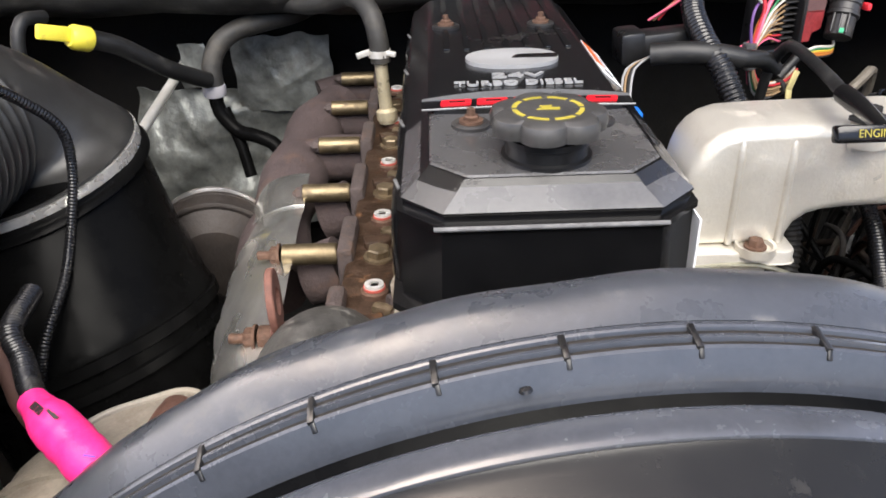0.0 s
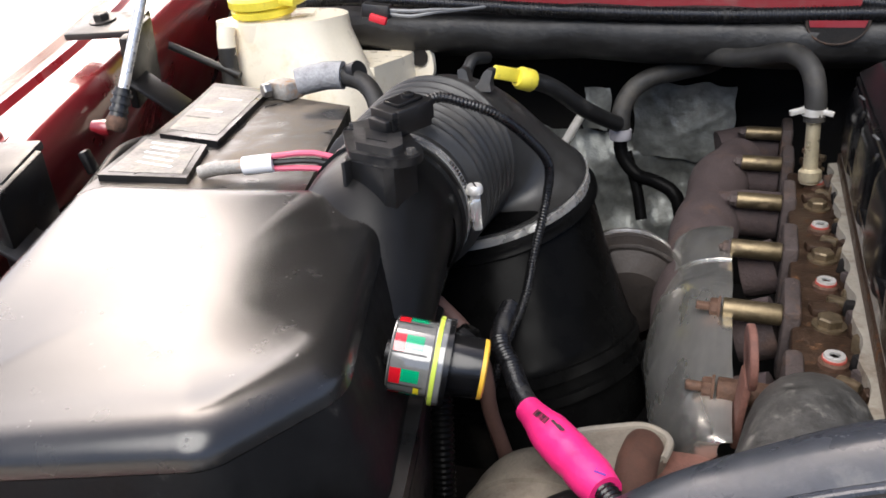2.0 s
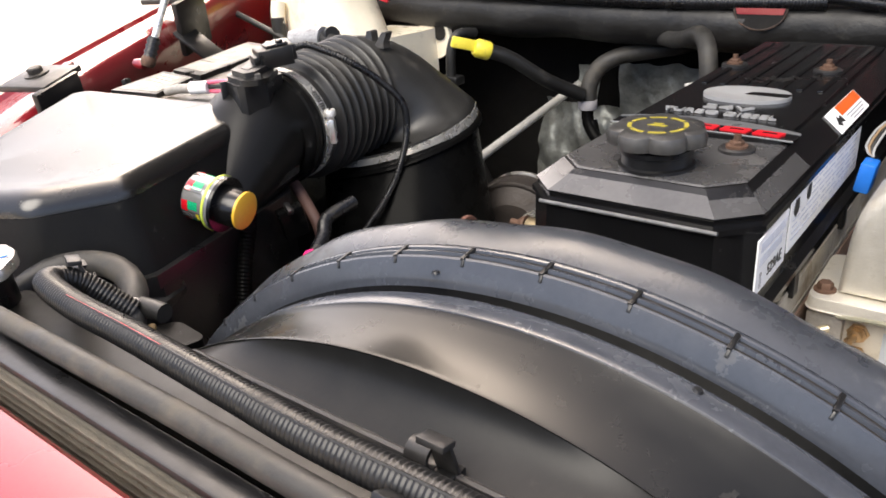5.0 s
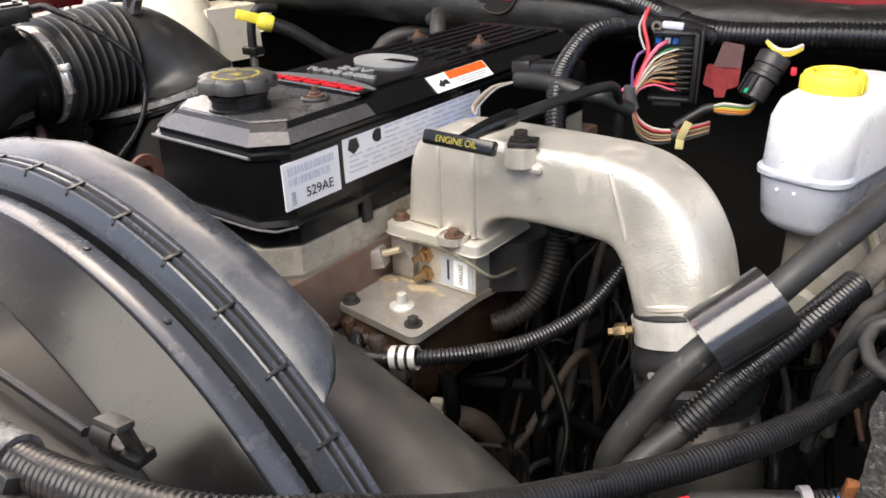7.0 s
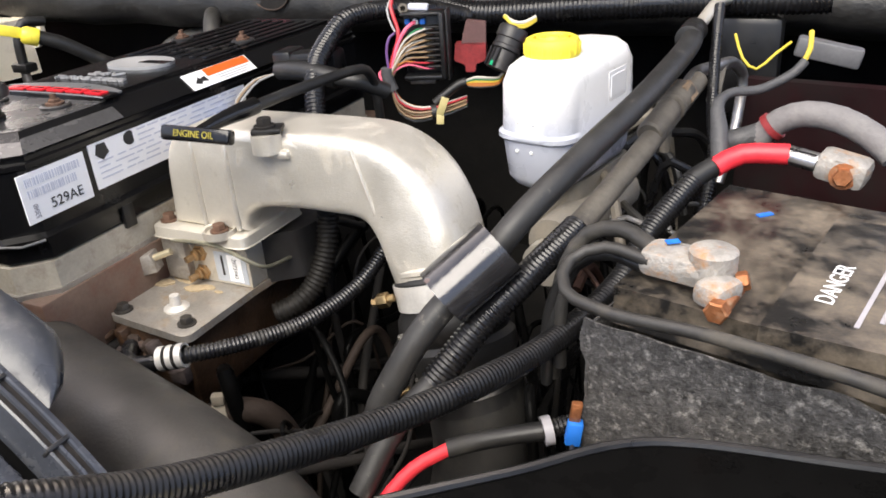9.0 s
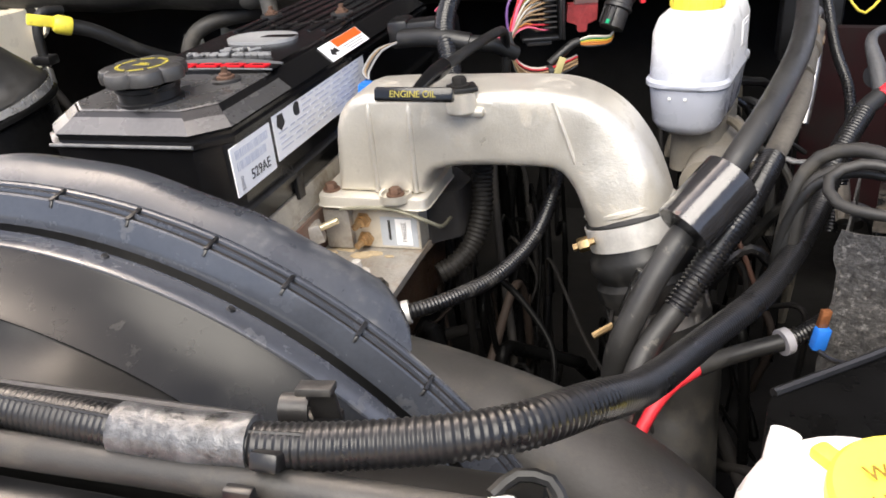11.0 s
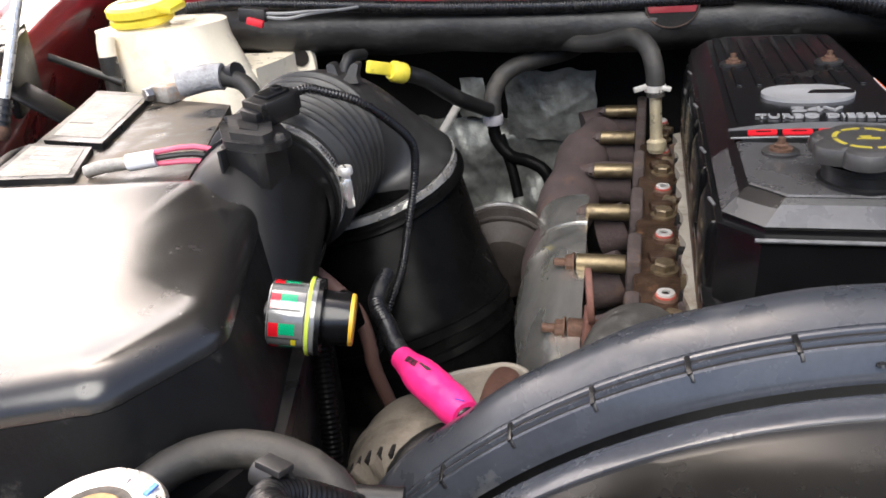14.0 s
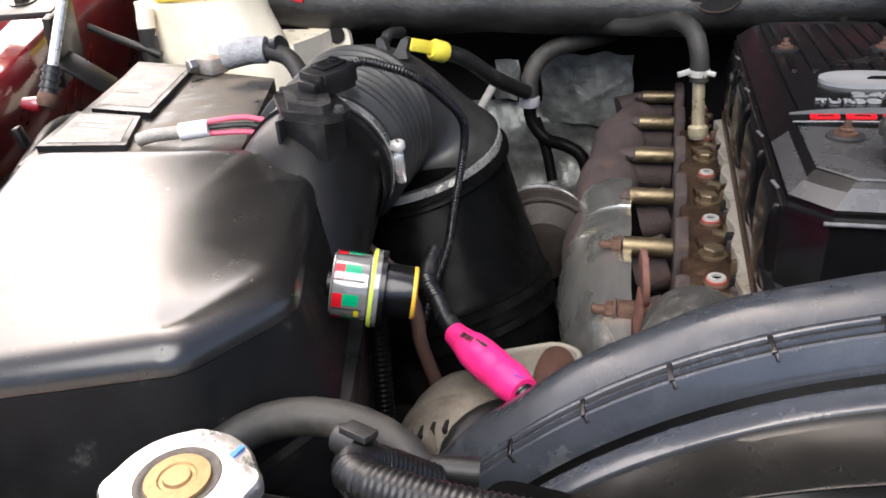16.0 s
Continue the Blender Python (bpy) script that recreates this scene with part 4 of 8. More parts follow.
LOOM_LINE = [(-0.345, -0.285, 1.150), (-0.372, -0.312, 1.185), (-0.365, -0.339, 1.1985), (-0.30, -0.350, 1.2), (-0.219, -0.352, 1.2), (-0.108, -0.357, 1.2), (-0.021, -0.361, 1.2), (0.08, -0.360, 1.2), (0.209, -0.366, 1.2), (0.289, -0.369, 1.2), (0.358, -0.363, 1.2), (0.436, -0.340, 1.201), (0.476, -0.293, 1.186), (0.500, -0.216, 1.142), (0.538, -0.092, 1.094), (0.583, 0.0, 1.080), (0.618, 0.090, 1.073), (0.650, 0.171, 1.089), (0.668, 0.222, 1.122), (0.696, 0.270, 1.156)]
part("ribbed_tube", corrugated(LOOM_LINE, 0.0112, 0.0038, 0.0007, 18), LOOM_DUSTY, loom, "ribbed black tube", 75)
part("slit", sweep([p + Vector((0, -0.0035, 0.0098)) for p in curve(LOOM_LINE[3:11], 0.01)], 0.0012, 6), RUBBER, loom, "dark slit")
part("slit_wire", sweep([p + Vector((0, -0.0035, 0.0104)) for p in curve([LOOM_LINE[3], LOOM_LINE[4], (-0.17, -0.354, 1.2)], 0.01)], 0.0006, 6), WIRES["red"], loom, "thin red wire showing in the slit")
part("tape", tube([(0.262, -0.3686, 1.2), (0.289, -0.3690, 1.2), (0.310, -0.3680, 1.2), (0.332, -0.3658, 1.2)], 0.0132, 18), mat("silver_tape", (0.095, 0.097, 0.10), 0.36, 0.4, var=0.95, scale=75, fine=160, bump=0.6), loom, "creased silvery tape wrap")
part("tail", tube([(0.688, 0.257, 1.148), (0.697, 0.272, 1.158), (0.713, 0.287, 1.167)], 0.0098, 14), RUBBER, loom, "black tape-wrapped end")

# front panel and grille top
nose = thing("front_panel", "red painted front body panel ahead of the radiator", "body panel", kind="structure", at=(0, -0.5, 1.0))
rings = []
for i in range(25):
    x = -0.75 + 1.5 * i / 24
    rings.append([(x, -0.424, 1.135), (x, -0.424, 1.158), (x, -0.430, 1.165), (x, -0.50, 1.158), (x, -0.545, 1.12), (x, -0.56, 0.6), (x, -0.424, 0.6)])
part("skin", loft(rings), RED_PAINT, nose, "glossy red painted skin")
# ---- air cleaner ----
airbox = thing("air_filter_box", "black plastic air filter box with flanged lid", "air filter box", at=(-0.66, -0.15, 0.95))
TOP = [(-0.795, -0.060, 1.262), (-0.600, 0.040, 1.243), (-0.532, 0.000, 1.232), (-0.459, -0.205, 1.230), (-0.495, -0.290, 1.232), (-0.720, -0.350, 1.213)]
LOW = [(-0.86, -0.02, 1.13), (-0.595, 0.070, 1.13), (-0.510, 0.02, 1.13), (-0.438, -0.208, 1.13), (-0.483, -0.308, 1.13), (-0.760, -0.372, 1.13)]



def pillow(low, top, r, corner, n=6):
    """A box with softly rounded corners and shoulders between two outlines."""
    lo, to = rounded([p[:2] for p in low], corner, 5), rounded([p[:2] for p in top], corner, 5)
    zs = [p[2] for p in top]
    per = len(to) // len(top)
    zt = [zs[i // per] for i in range(len(to))]
    c = sum((Vector(p) for p in to), Vector((0, 0))) / len(to)
    rows = [[(x, y, low[0][2]) for x, y in lo]]
    for k in range(n + 1):
        a = math.pi / 2 * k / n
        row = []
        for (x, y), z in zip(to, zt):
            p = Vector((x, y))
            d = (c - p).normalized()
            q = p + d * r * 1.25 * (1 - math.cos(a))
            row.append((q.x, q.y, z - r + r * math.sin(a)))
        rows.append(row)
    A = np.array([[p[0], p[1], 1.0] for p in rows[-1]])
    pl = np.linalg.lstsq(A, np.array([p[2] for p in rows[-1]]), rcond=None)[0]
    for f in (0.92, 0.82, 0.7, 0.55, 0.4, 0.25, 0.1):
        row = []
        for p in rows[n + 1]:
            q = (Vector(p[:2]) - c) * f + c
            h = pl[0] * q.x + pl[1] * q.y + pl[2] + 0.0025 * (1 - f * f)
            w = max(0.0, (f - 0.4) / 0.6) ** 2
            row.append((q.x, q.y, h * (1 - w) + p[2] * w))
        rows.append(row)
    return loft(rows[1:])


lid_bm = pillow(LOW, TOP, 0.022, 0.016)
lid_tree = BVHTree.FromBMesh(lid_bm)
part("lid", lid_bm, LID, airbox, "smooth black lid with rounded shoulders", 60)
for x, y, a, b, turn in ((-0.637, -0.126, 0.010, 0.0055, 20), (-0.560, -0.060, 0.003, 0.0015, 60), (-0.600, -0.02, 0.0022, 0.0012, 0), (-0.545, -0.120, 0.0025, 0.001, 40)):
    at, up = lid_tree.ray_cast(Vector((x, y, 2.0)), Vector((0, 0, -1)))[:2]
    part("smudge", prism([(a * math.cos(k * math.pi / 9), b * math.sin(k * math.pi / 9)) for k in range(18)], -0.0002, 0.0003, 0, aim(at, up if up.z > 0 else -up, (0, 1, 0)) @ pose(0, 0, 0, 0, 0, turn)), PLASTIC_GREY, airbox, "dull grey smudge")


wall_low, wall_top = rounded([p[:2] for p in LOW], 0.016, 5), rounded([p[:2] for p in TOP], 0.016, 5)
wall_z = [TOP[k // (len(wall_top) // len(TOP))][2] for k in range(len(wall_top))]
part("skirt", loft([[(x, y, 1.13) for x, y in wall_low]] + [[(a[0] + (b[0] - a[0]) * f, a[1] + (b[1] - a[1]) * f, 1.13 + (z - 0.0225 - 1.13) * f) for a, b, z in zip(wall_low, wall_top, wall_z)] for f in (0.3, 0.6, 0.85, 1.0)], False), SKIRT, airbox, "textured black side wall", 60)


FL = [(-0.93, 0.03), (-0.58, 0.095), (-0.495, 0.03), (-0.430, -0.21), (-0.480, -0.322), (-0.600, -0.372), (-0.845, -0.385), (-0.86, -0.36)]
part("flange", bevelled(loft([[(x, y, 1.115) for x, y in FL], [(x, y, 1.131) for x, y in FL]]), 0.003, 2), PLASTIC, airbox, "projecting joint flange")
part("tray", loft([[(x * 0.98 - 0.01, y * 0.97, 0.93) for x, y in FL], [(x * 0.99 - 0.005, y * 0.98, 1.116) for x, y in FL]]), PLASTIC, airbox, "lower tray")
for k in range(5):
    f = k / 4
    x, y = -0.835 + 0.21 * f, -0.362 + 0.005 * f
    part("flange_rib", prism([(-0.028, 0.0), (0.016, 0.0), (0.016, 0.040), (0.010, 0.040)], -0.0015, 0.0015, 0, Matrix.Translation((x, y, 1.131)) @ Matrix(((0, 0, 1, 0), (1, 0, 0, 0), (0, 1, 0, 0), (0, 0, 0, 1)))), PLASTIC, airbox)
part("flange_rim", tube([(-0.925, 0.03, 1.139), (-0.862, -0.352, 1.139), (-0.842, -0.380, 1.139), (-0.60, -0.369, 1.139), (-0.485, -0.318, 1.139)], 0.005, 8), PLASTIC, airbox, "raised rim")
NC, NA = Vector((-0.5730, 0.1000, 1.1925)), Vector((-0.14, 0.990, 0.01)).normalized()
nl, nr = [], []
for k in range(8):
    f = 1 - k / 7
    nl.append(NC + NA * (-0.055 - 0.100 * f) + Vector((0.034 * f, 0, -0.052 * f)))
    nr.append(0.0738 - 0.034 * f)
for d, r in ((-0.045, 0.0743), (-0.022, 0.0750), (-0.021, 0.0785), (-0.014, 0.0785), (-0.013, 0.0745), (-0.004, 0.0745)):
    nl.append(NC + NA * d)
    nr.append(r)
part("neck", sweep(nl, nr, 48), NECK, airbox, "round outlet neck moulded into the lid", 50)
part("neck_web", loft([[(x + dx, y, z) for x, y, z in ((-0.470, -0.085, 1.150), (-0.486, -0.02, 1.155), (-0.498, 0.055, 1.160), (-0.500, 0.055, 1.150), (-0.488, -0.02, 1.140), (-0.470, -0.085, 1.128))] for dx in (0.0, -0.02)]), LID, airbox, "web under the neck")
part("latch", box((-0.452, -0.205, 1.085), (0.035, 0.05, 0.05), 0.004, (0, 20, 20)), PLASTIC, airbox, "moulded latch")

# mass air sensor on the neck
maf = thing("air_sensor", "black plastic air flow sensor with plugged lead", "sensor", at=(-0.54, 0.04, 1.285))
foot = [(-0.574, 0.024), (-0.566, 0.016), (-0.530, 0.004), (-0.522, 0.008), (-0.514, 0.036), (-0.536, 0.080), (-0.580, 0.092), (-0.590, 0.080)]
part("base", loft([[(x + 0.12 * (x + 0.548) * f, y + 0.10 * (y - 0.045) * f, z) for x, y in foot] for z, f in ((1.222, 0.0), (1.250, 0.0), (1.272, 0.25))]), PLASTIC, maf, "square mounting base")
part("base_rib", box((-0.567, 0.014, 1.250), (0.004, 0.014, 0.046), 0.001, (0, 0, -15)), PLASTIC, maf)
rim_out = rounded([(-0.606, 0.078), (-0.568, 0.018), (-0.518, 0.004), (-0.503, 0.016), (-0.505, 0.034), (-0.538, 0.078), (-0.590, 0.106), (-0.604, 0.098)], 0.006)
part("flange", prism(rim_out, 1.272, 1.279, 0.0012), PLASTIC, maf, "flange with screw ears")
part("plate", prism(rounded([(-0.594, 0.078), (-0.564, 0.024), (-0.524, 0.012), (-0.520, 0.026), (-0.546, 0.078), (-0.582, 0.096)], 0.003), 1.278, 1.286, 0.0015), PLASTIC_GREY, maf, "raised cover plate")
part("plate_panel", prism(rounded([(-0.577, 0.066), (-0.558, 0.034), (-0.536, 0.028), (-0.549, 0.060)], 0.002), 1.2855, 1.2868, 0.0004), PLASTIC, maf)
mm = pose(-0.546, 0.078, 1.296, 4, 4, -24)
part("plug", moved(join(box((0, 0.004, 0), (0.030, 0.050, 0.020), 0.002), box((0.013, 0.004, -0.002), (0.008, 0.040, 0.024), 0.002), box((0, -0.022, -0.003), (0.024, 0.010, 0.012), 0.002)), mm), PLASTIC, maf, "square plug")
part("plug_clip", moved(join(box((0, 0.006, 0.0115), (0.020, 0.030, 0.004), 0.001), box((0, 0.012, 0.0145), (0.010, 0.008, 0.004), 0.001)), mm), PLASTIC_GLOSS, maf)
for x, y in ((-0.597, 0.084), (-0.512, 0.024)):
    part("screw", moved(bolt_bm(0.0045, 0.005, 0.006), pose(x, y, 1.279)), PLASTIC_GREY, maf)
part("lead", corrugated([(-0.538, 0.104, 1.298), (-0.524, 0.118, 1.302), (-0.503, 0.124, 1.296), (-0.477, 0.140, 1.282), (-0.457, 0.178, 1.248), (-0.443, 0.205, 1.212), (-0.449, 0.215, 1.165), (-0.458, 0.198, 1.110), (-0.458, 0.160, 1.075), (-0.470, 0.115, 1.030), (-0.49, 0.11, 0.96)], 0.0052, 0.0035, 0.001, 10), LOOM, maf, "thin corrugated lead", 75)

# bellows, elbow and clamp
duct = thing("intake_duct", "black rubber bellows elbow between air filter and turbo pipe", "air duct", at=(-0.51, 0.2, 1.13))
CA, CD = Vector((-0.5524, 0.3132, 1.1315)), Vector((0.159, 0.164, -0.974)).normalized()
rings = []


def duct_ring(c, ax, r, n=56):
    u = Vector((1, 0, 0))
    u = (u - ax * u.dot(ax)).normalized()
    v = ax.cross(u)
    return [c + (u * math.cos(a) + v * math.sin(a)) * r for a in (2 * math.pi * k / n for k in range(n))]


def ribbed(d):
    if d < 0.022:
        return 0.0768
    q = ((d - 0.022) / 0.0165) % 1.0
    return 0.0738 + 0.0136 * (0.5 - 0.5 * math.cos(2 * math.pi * q)) ** 0.85


for k in range(167):
    d = -0.006 + 0.0010 * k
    q = max(0.0, d / 0.16) ** 2
    rings.append(duct_ring(NC + NA * d + Vector((0.010 * q, 0, 0.002 * q)), (NA + Vector((0.20, 0, -0.10)) * q).normalized(), ribbed(d) + 0.009 * q if d < 0.1538 else 0.0900))
B0, NB = NC + NA * 0.160 + Vector((0.010, 0, 0.002)), (NA + Vector((0.20, 0, -0.10))).normalized()
for k in range(1, 19):
    a = math.pi / 2 * k / 18
    f = k / 18
    c = Vector((B0.x + (CA.x - B0.x) * f, B0.y + (CA.y - B0.y) * math.sin(a), CA.z + 0.010 + (B0.z - CA.z - 0.010) * math.cos(a)))
    ax = (NB * math.cos(a) + CD * math.sin(a)).normalized()
    rings.append(duct_ring(c, ax, 0.0900 + 0.0355 * f ** 4.5))
rings.append(duct_ring(CA - CD * 0.002, CD, 0.1255))
part("bellows", loft(rings), BELLOWS, duct, "ribbed rubber bellows and elbow", 75)
for x, y, lean in ((-0.554, 0.275, -6), (-0.535, 0.272, 7)):
    part("lug", loft([[(x + 0.0011 * lean * f + a * w, y + 0.008 * f + b * 0.007, 1.270 + 0.022 * f) for a, b in ((-1, -1), (1, -1), (1, 1), (-1, 1))] for f, w in ((0.0, 0.012), (0.4, 0.0065), (0.8, 0.0055), (0.95, 0.0045), (1.0, 0.002))]), BELLOWS, duct, "moulded hook lug", 60)


def hose_clamp(name, label, c, axis, r, w, screw_dir):
    t = thing(name, label, "hose clamp", "hose clamps", at=c)
    m = aim(c, axis)
    part("band", lathe([(r, -w / 2), (r + 0.0012, -w / 2), (r + 0.0012, w / 2), (r, w / 2), (r, -w / 2)], m, 56), CLAMP, t, "bright steel band")
    ax = Vector(axis).normalized()
    s = Vector(screw_dir)
    s = (s - ax * s.dot(ax)).normalized()
    tang = s.cross(ax)
    p = Vector(c) + s * (r + 0.006)
    part("housing", join(moved(box((0, 0, -0.004), (0.012, 0.010, 0.034), 0.003), aim(p, tang)), moved(box((0, 0, 0), (0.017, 0.004, 0.020), 0.001), aim(p - s * 0.005, tang))), CLAMP, t)
    part("screw", join(lathe([(0.0, 0.011), (0.0048, 0.011), (0.0048, 0.016), (0.0078, 0.017), (0.0082, 0.019), (0.0078, 0.024), (0.0066, 0.0255), (0.0, 0.0255)], aim(p, tang), 18)), STEEL_PALE, t, "slotted pale screw head")
    part("screw_slot", moved(box((0, 0, 0.0256), (0.0125, 0.0016, 0.0010), 0.0), aim(p, tang)), DARK, t)
    for k in range(9):
        a = 0.30 + 0.045 * k
        q = Vector(c) + (s * math.cos(a) + tang * math.sin(a)) * (r + 0.0014)
        part("slot", moved(box((0, 0, 0), (0.0075, 0.0014, 0.0008), 0.0), aim(q, s * math.cos(a) + tang * math.sin(a), tang)), DARK, t)
    return t


hose_clamp("bellows_clamp", "bright worm-drive hose clamp round the rubber bellows", tuple(NC + NA * 0.003), tuple(NA), 0.0771, 0.013, (1.0, 0.0, 0.02))
hose_clamp("cone_clamp", "wide bright steel clamp round the turbo inlet cone", tuple(CA), tuple(CD), 0.1285, 0.013, (-0.6, 0.8, 0))
cone = thing("turbo_inlet_cone", "black rubber cone leading down to the turbocharger", "air duct", at=(-0.487, 0.245, 0.985))
CB, CE = Vector((-0.490, 0.248, 0.965)), Vector((0.314, -0.196, -0.929)).normalized()


def cone_ring(f, r, n=56):
    """A ring between the clamp and the turbo end, turning from one axis to the other."""
    c, ax = CA.lerp(CB, f), CD.lerp(CE, min(1, max(0, f))).normalized()
    u = ax.cross(Vector((0, 1, 0))).normalized()
    v = ax.cross(u)
    return [c + (u * math.cos(a) + v * math.sin(a)) * r for a in (2 * math.pi * k / n for k in range(n))]


part("cone", loft([cone_ring(f, r) for f, r in ((-0.055, 0.120), (-0.05, 0.1275), (0.045, 0.1275), (0.05, 0.132), (0.07, 0.1355), (0.10, 0.1355), (0.115, 0.132), (0.125, 0.1275), (0.4, 0.129), (0.6, 0.131), (0.85, 0.135), (0.95, 0.137), (1.0, 0.139), (1.06, 0.137), (1.5, 0.132))]), CONE_RUBBER, cone, "smooth black cone", 50)
part("lower_ring", loft([cone_ring(f, r) for f, r in ((1.02, 0.136), (1.03, 0.142), (1.09, 0.142), (1.10, 0.136))], False), CONE_RUBBER, cone)
part("lower_ring", loft([cone_ring(f, r) for f, r in ((1.16, 0.134), (1.17, 0.141), (1.22, 0.141), (1.23, 0.134))], False), CONE_RUBBER, cone, "dusty lower lip")

# filter restriction gauge
gauge = thing("filter_gauge", "clear filter gauge with red and green bands and amber button", "gauge", at=(-0.44, -0.12, 1.2))
ga = Vector((0.94, 0.25, -0.20)).normalized()
gm = aim((-0.472, -0.120, 1.182), tuple(ga)) @ Matrix.Scale(1.09, 4)
part("barrel", lathe([(0.0, 0), (0.0235, 0), (0.0245, 0.0015), (0.0245, 0.026), (0.0235, 0.027), (0.0, 0.027)], gm, 48), CLEAR_BODY, gauge, "clear glossy barrel")
for k in range(7):
    a0 = 2 * math.pi * k / 7 + 0.2
    for mt, h0, h1, lab, c0, c1 in ((GAUGE_RED, 0.002, 0.0090, "red band piece", 0.0, 0.52), (GAUGE_GREEN, 0.0092, 0.0205, "green band piece", 0.0, 0.42), (BLACK_PRINT, 0.0016, 0.0235, "black band piece", 0.53, 0.58), (BLACK_PRINT, 0.0010, 0.0016, "black band piece", 0.0, 1.0)) + (((YELLOW_PRINT, 0.0180, 0.0215, "yellow scale piece", 0.55, 0.95),) if k % 3 == 0 else ()):
        rows = []
        for h in (h0, h1):
            rows.append([((0.02465 if mt != BLACK_PRINT else 0.0249) * math.cos(a0 + c * 0.8976), (0.02465 if mt != BLACK_PRINT else 0.0249) * math.sin(a0 + c * 0.8976), h) for c in [c0 + (c1 - c0) * j / 6 for j in range(7)]])
        b = bmesh.new()
        v = [[b.verts.new(p) for p in row] for row in rows]
        for j in range(6):
            b.faces.new((v[0][j], v[0][j + 1], v[1][j + 1], v[1][j]))
        part("print_band", moved(b, gm), mt, gauge, lab)
part("collar", lathe([(0.0, 0.027), (0.0275, 0.027), (0.0285, 0.028), (0.0285, 0.034), (0.0275, 0.035), (0.0, 0.035)], gm, 48), CLEAR_BODY, gauge, "clear collar")
part("collar_ring", lathe([(0.0278, 0.0275), (0.0291, 0.028), (0.0291, 0.0305), (0.0278, 0.031), (0.0278, 0.0275)], gm, 48), LIME, gauge, "lime ring")
part("collar_back", lathe([(0.0, 0.0345), (0.0286, 0.0345), (0.0286, 0.038), (0.0, 0.038)], gm, 48), PLASTIC_GLOSS, gauge, "black collar back")
part("neck", lathe([(0.0, 0.035), (0.020, 0.035), (0.0205, 0.037), (0.0195, 0.058), (0.0, 0.058)], gm, 40), PLASTIC_GLOSS, gauge, "black button sleeve")
part("button", lathe([(0.0, 0.058), (0.0195, 0.058), (0.0195, 0.0605), (0.018, 0.0615), (0.0, 0.0615)], gm, 40), ORANGE_CAP, gauge, "amber round button")
part("stem", lathe([(0.008, -0.004), (0.008, 0.0), (0.0, 0.0)], gm, 12), PLASTIC, gauge)

# pink taped lead, brown hose, lower looms
lead = thing("taped_lead", "corrugated lead wrapped in bright pink tape", "cable", at=(-0.38, -0.05, 1.08))
part("ribbed_tube", corrugated([(-0.455, 0.10, 1.10), (-0.448, 0.045, 1.098), (-0.430, 0.020, 1.088), (-0.412, -0.010, 1.083), (-0.392, -0.036, 1.083)], 0.0095, 0.0036, 0.0011, 12), LOOM, lead, "thin corrugated tube", 75)
PL = even(curve([(-0.400, -0.030, 1.084), (-0.372, -0.057, 1.083), (-0.345, -0.082, 1.082), (-0.322, -0.106, 1.083)], 0.006), 0.003)
part("tape", sweep(PL, [0.0115 + 0.0055 * min(1, max(0, (i - 2) / 9)) - 0.004 * max(0, (i - len(PL) + 7) / 7) + 0.0011 * noise.noise(Vector((i * 0.23, 3.0, 0.0))) for i in range(len(PL))], 16), PINK, lead, "bright pink tape sleeve")
for k, (w, h) in enumerate(((0.010, 0.002), (0.013, 0.0022), (0.008, 0.002))):
    part("print", moved(box((0, 0, 0), (w, h, 0.0006), 0.0), frame_of((-0.372 + 0.004 * k, -0.060 - 0.003 * k, 1.0990 + 0.0008 * k), (0.7, -0.66, 0), (0.4, 0.45, 0.2))), BLACK_PRINT, lead, "blurred black print")
part("tail", corrugated([(-0.326, -0.102, 1.083), (-0.300, -0.130, 1.080), (-0.275, -0.160, 1.070)], 0.0098, 0.004, 0.0012, 12), LOOM, lead, "corrugated tube end", 75)
for k in range(8):
    part("print", moved(box((0, 0, 0), (0.0006 + 0.0005 * (k % 3), 0.006, 0.0006), 0.0), frame_of((-0.3885 + 0.0017 * k, -0.0490 - 0.0016 * k, 1.0972 + 0.0004 * k), (0.7, -0.66, 0.1), (0.4, 0.45, 0.35))), BLACK_PRINT, lead, "blurred black print")
for k, (w, h) in enumerate(((0.012, 0.0016), (0.009, 0.0016))):
    part("marker_stroke", moved(box((0, 0, 0), (w, h, 0.0006), 0.0), frame_of((-0.334 + 0.007 * k, -0.096 - 0.007 * k, 1.0975), (0.7, -0.66 + 0.5 * k, 0), (0.4, 0.45, 0.2))), PURPLE, lead, "purple marker stroke")
solo("brown_hose", tube([(-0.542, 0.075, 1.124), (-0.518, 0.065, 1.116), (-0.491, 0.055, 1.1), (-0.474, 0.05, 1.083), (-0.465, 0.045, 1.064), (-0.46, 0.04, 1.04), (-0.457, 0.04, 1.012), (-0.43, 0.05, 0.9)], 0.0078, 12), mat("brown_rubber", (0.10, 0.052, 0.042), 0.65, var=0.2, bump=0.15), "thin brown rubber hose beside the air filter", "hose")
solo("lower_loom", corrugated([(-0.462, -0.06, 1.14), (-0.452, -0.09, 1.08), (-0.447, -0.11, 1.02), (-0.452, -0.13, 0.96), (-0.47, -0.15, 0.9)], 0.0095, 0.0045, 0.0014, 12), CONE_RUBBER, "black corrugated loom dropping below the gauge", "cable loom", angle=75)
bk = thing("latch_bracket", "black bracket with clips under the air filter neck", "bracket", at=(-0.47, 0.0, 1.1))
part("plate", box((-0.468, 0.005, 1.105), (0.02, 0.032, 0.04), 0.003, (10, 0, -25)), CONE_RUBBER, bk)
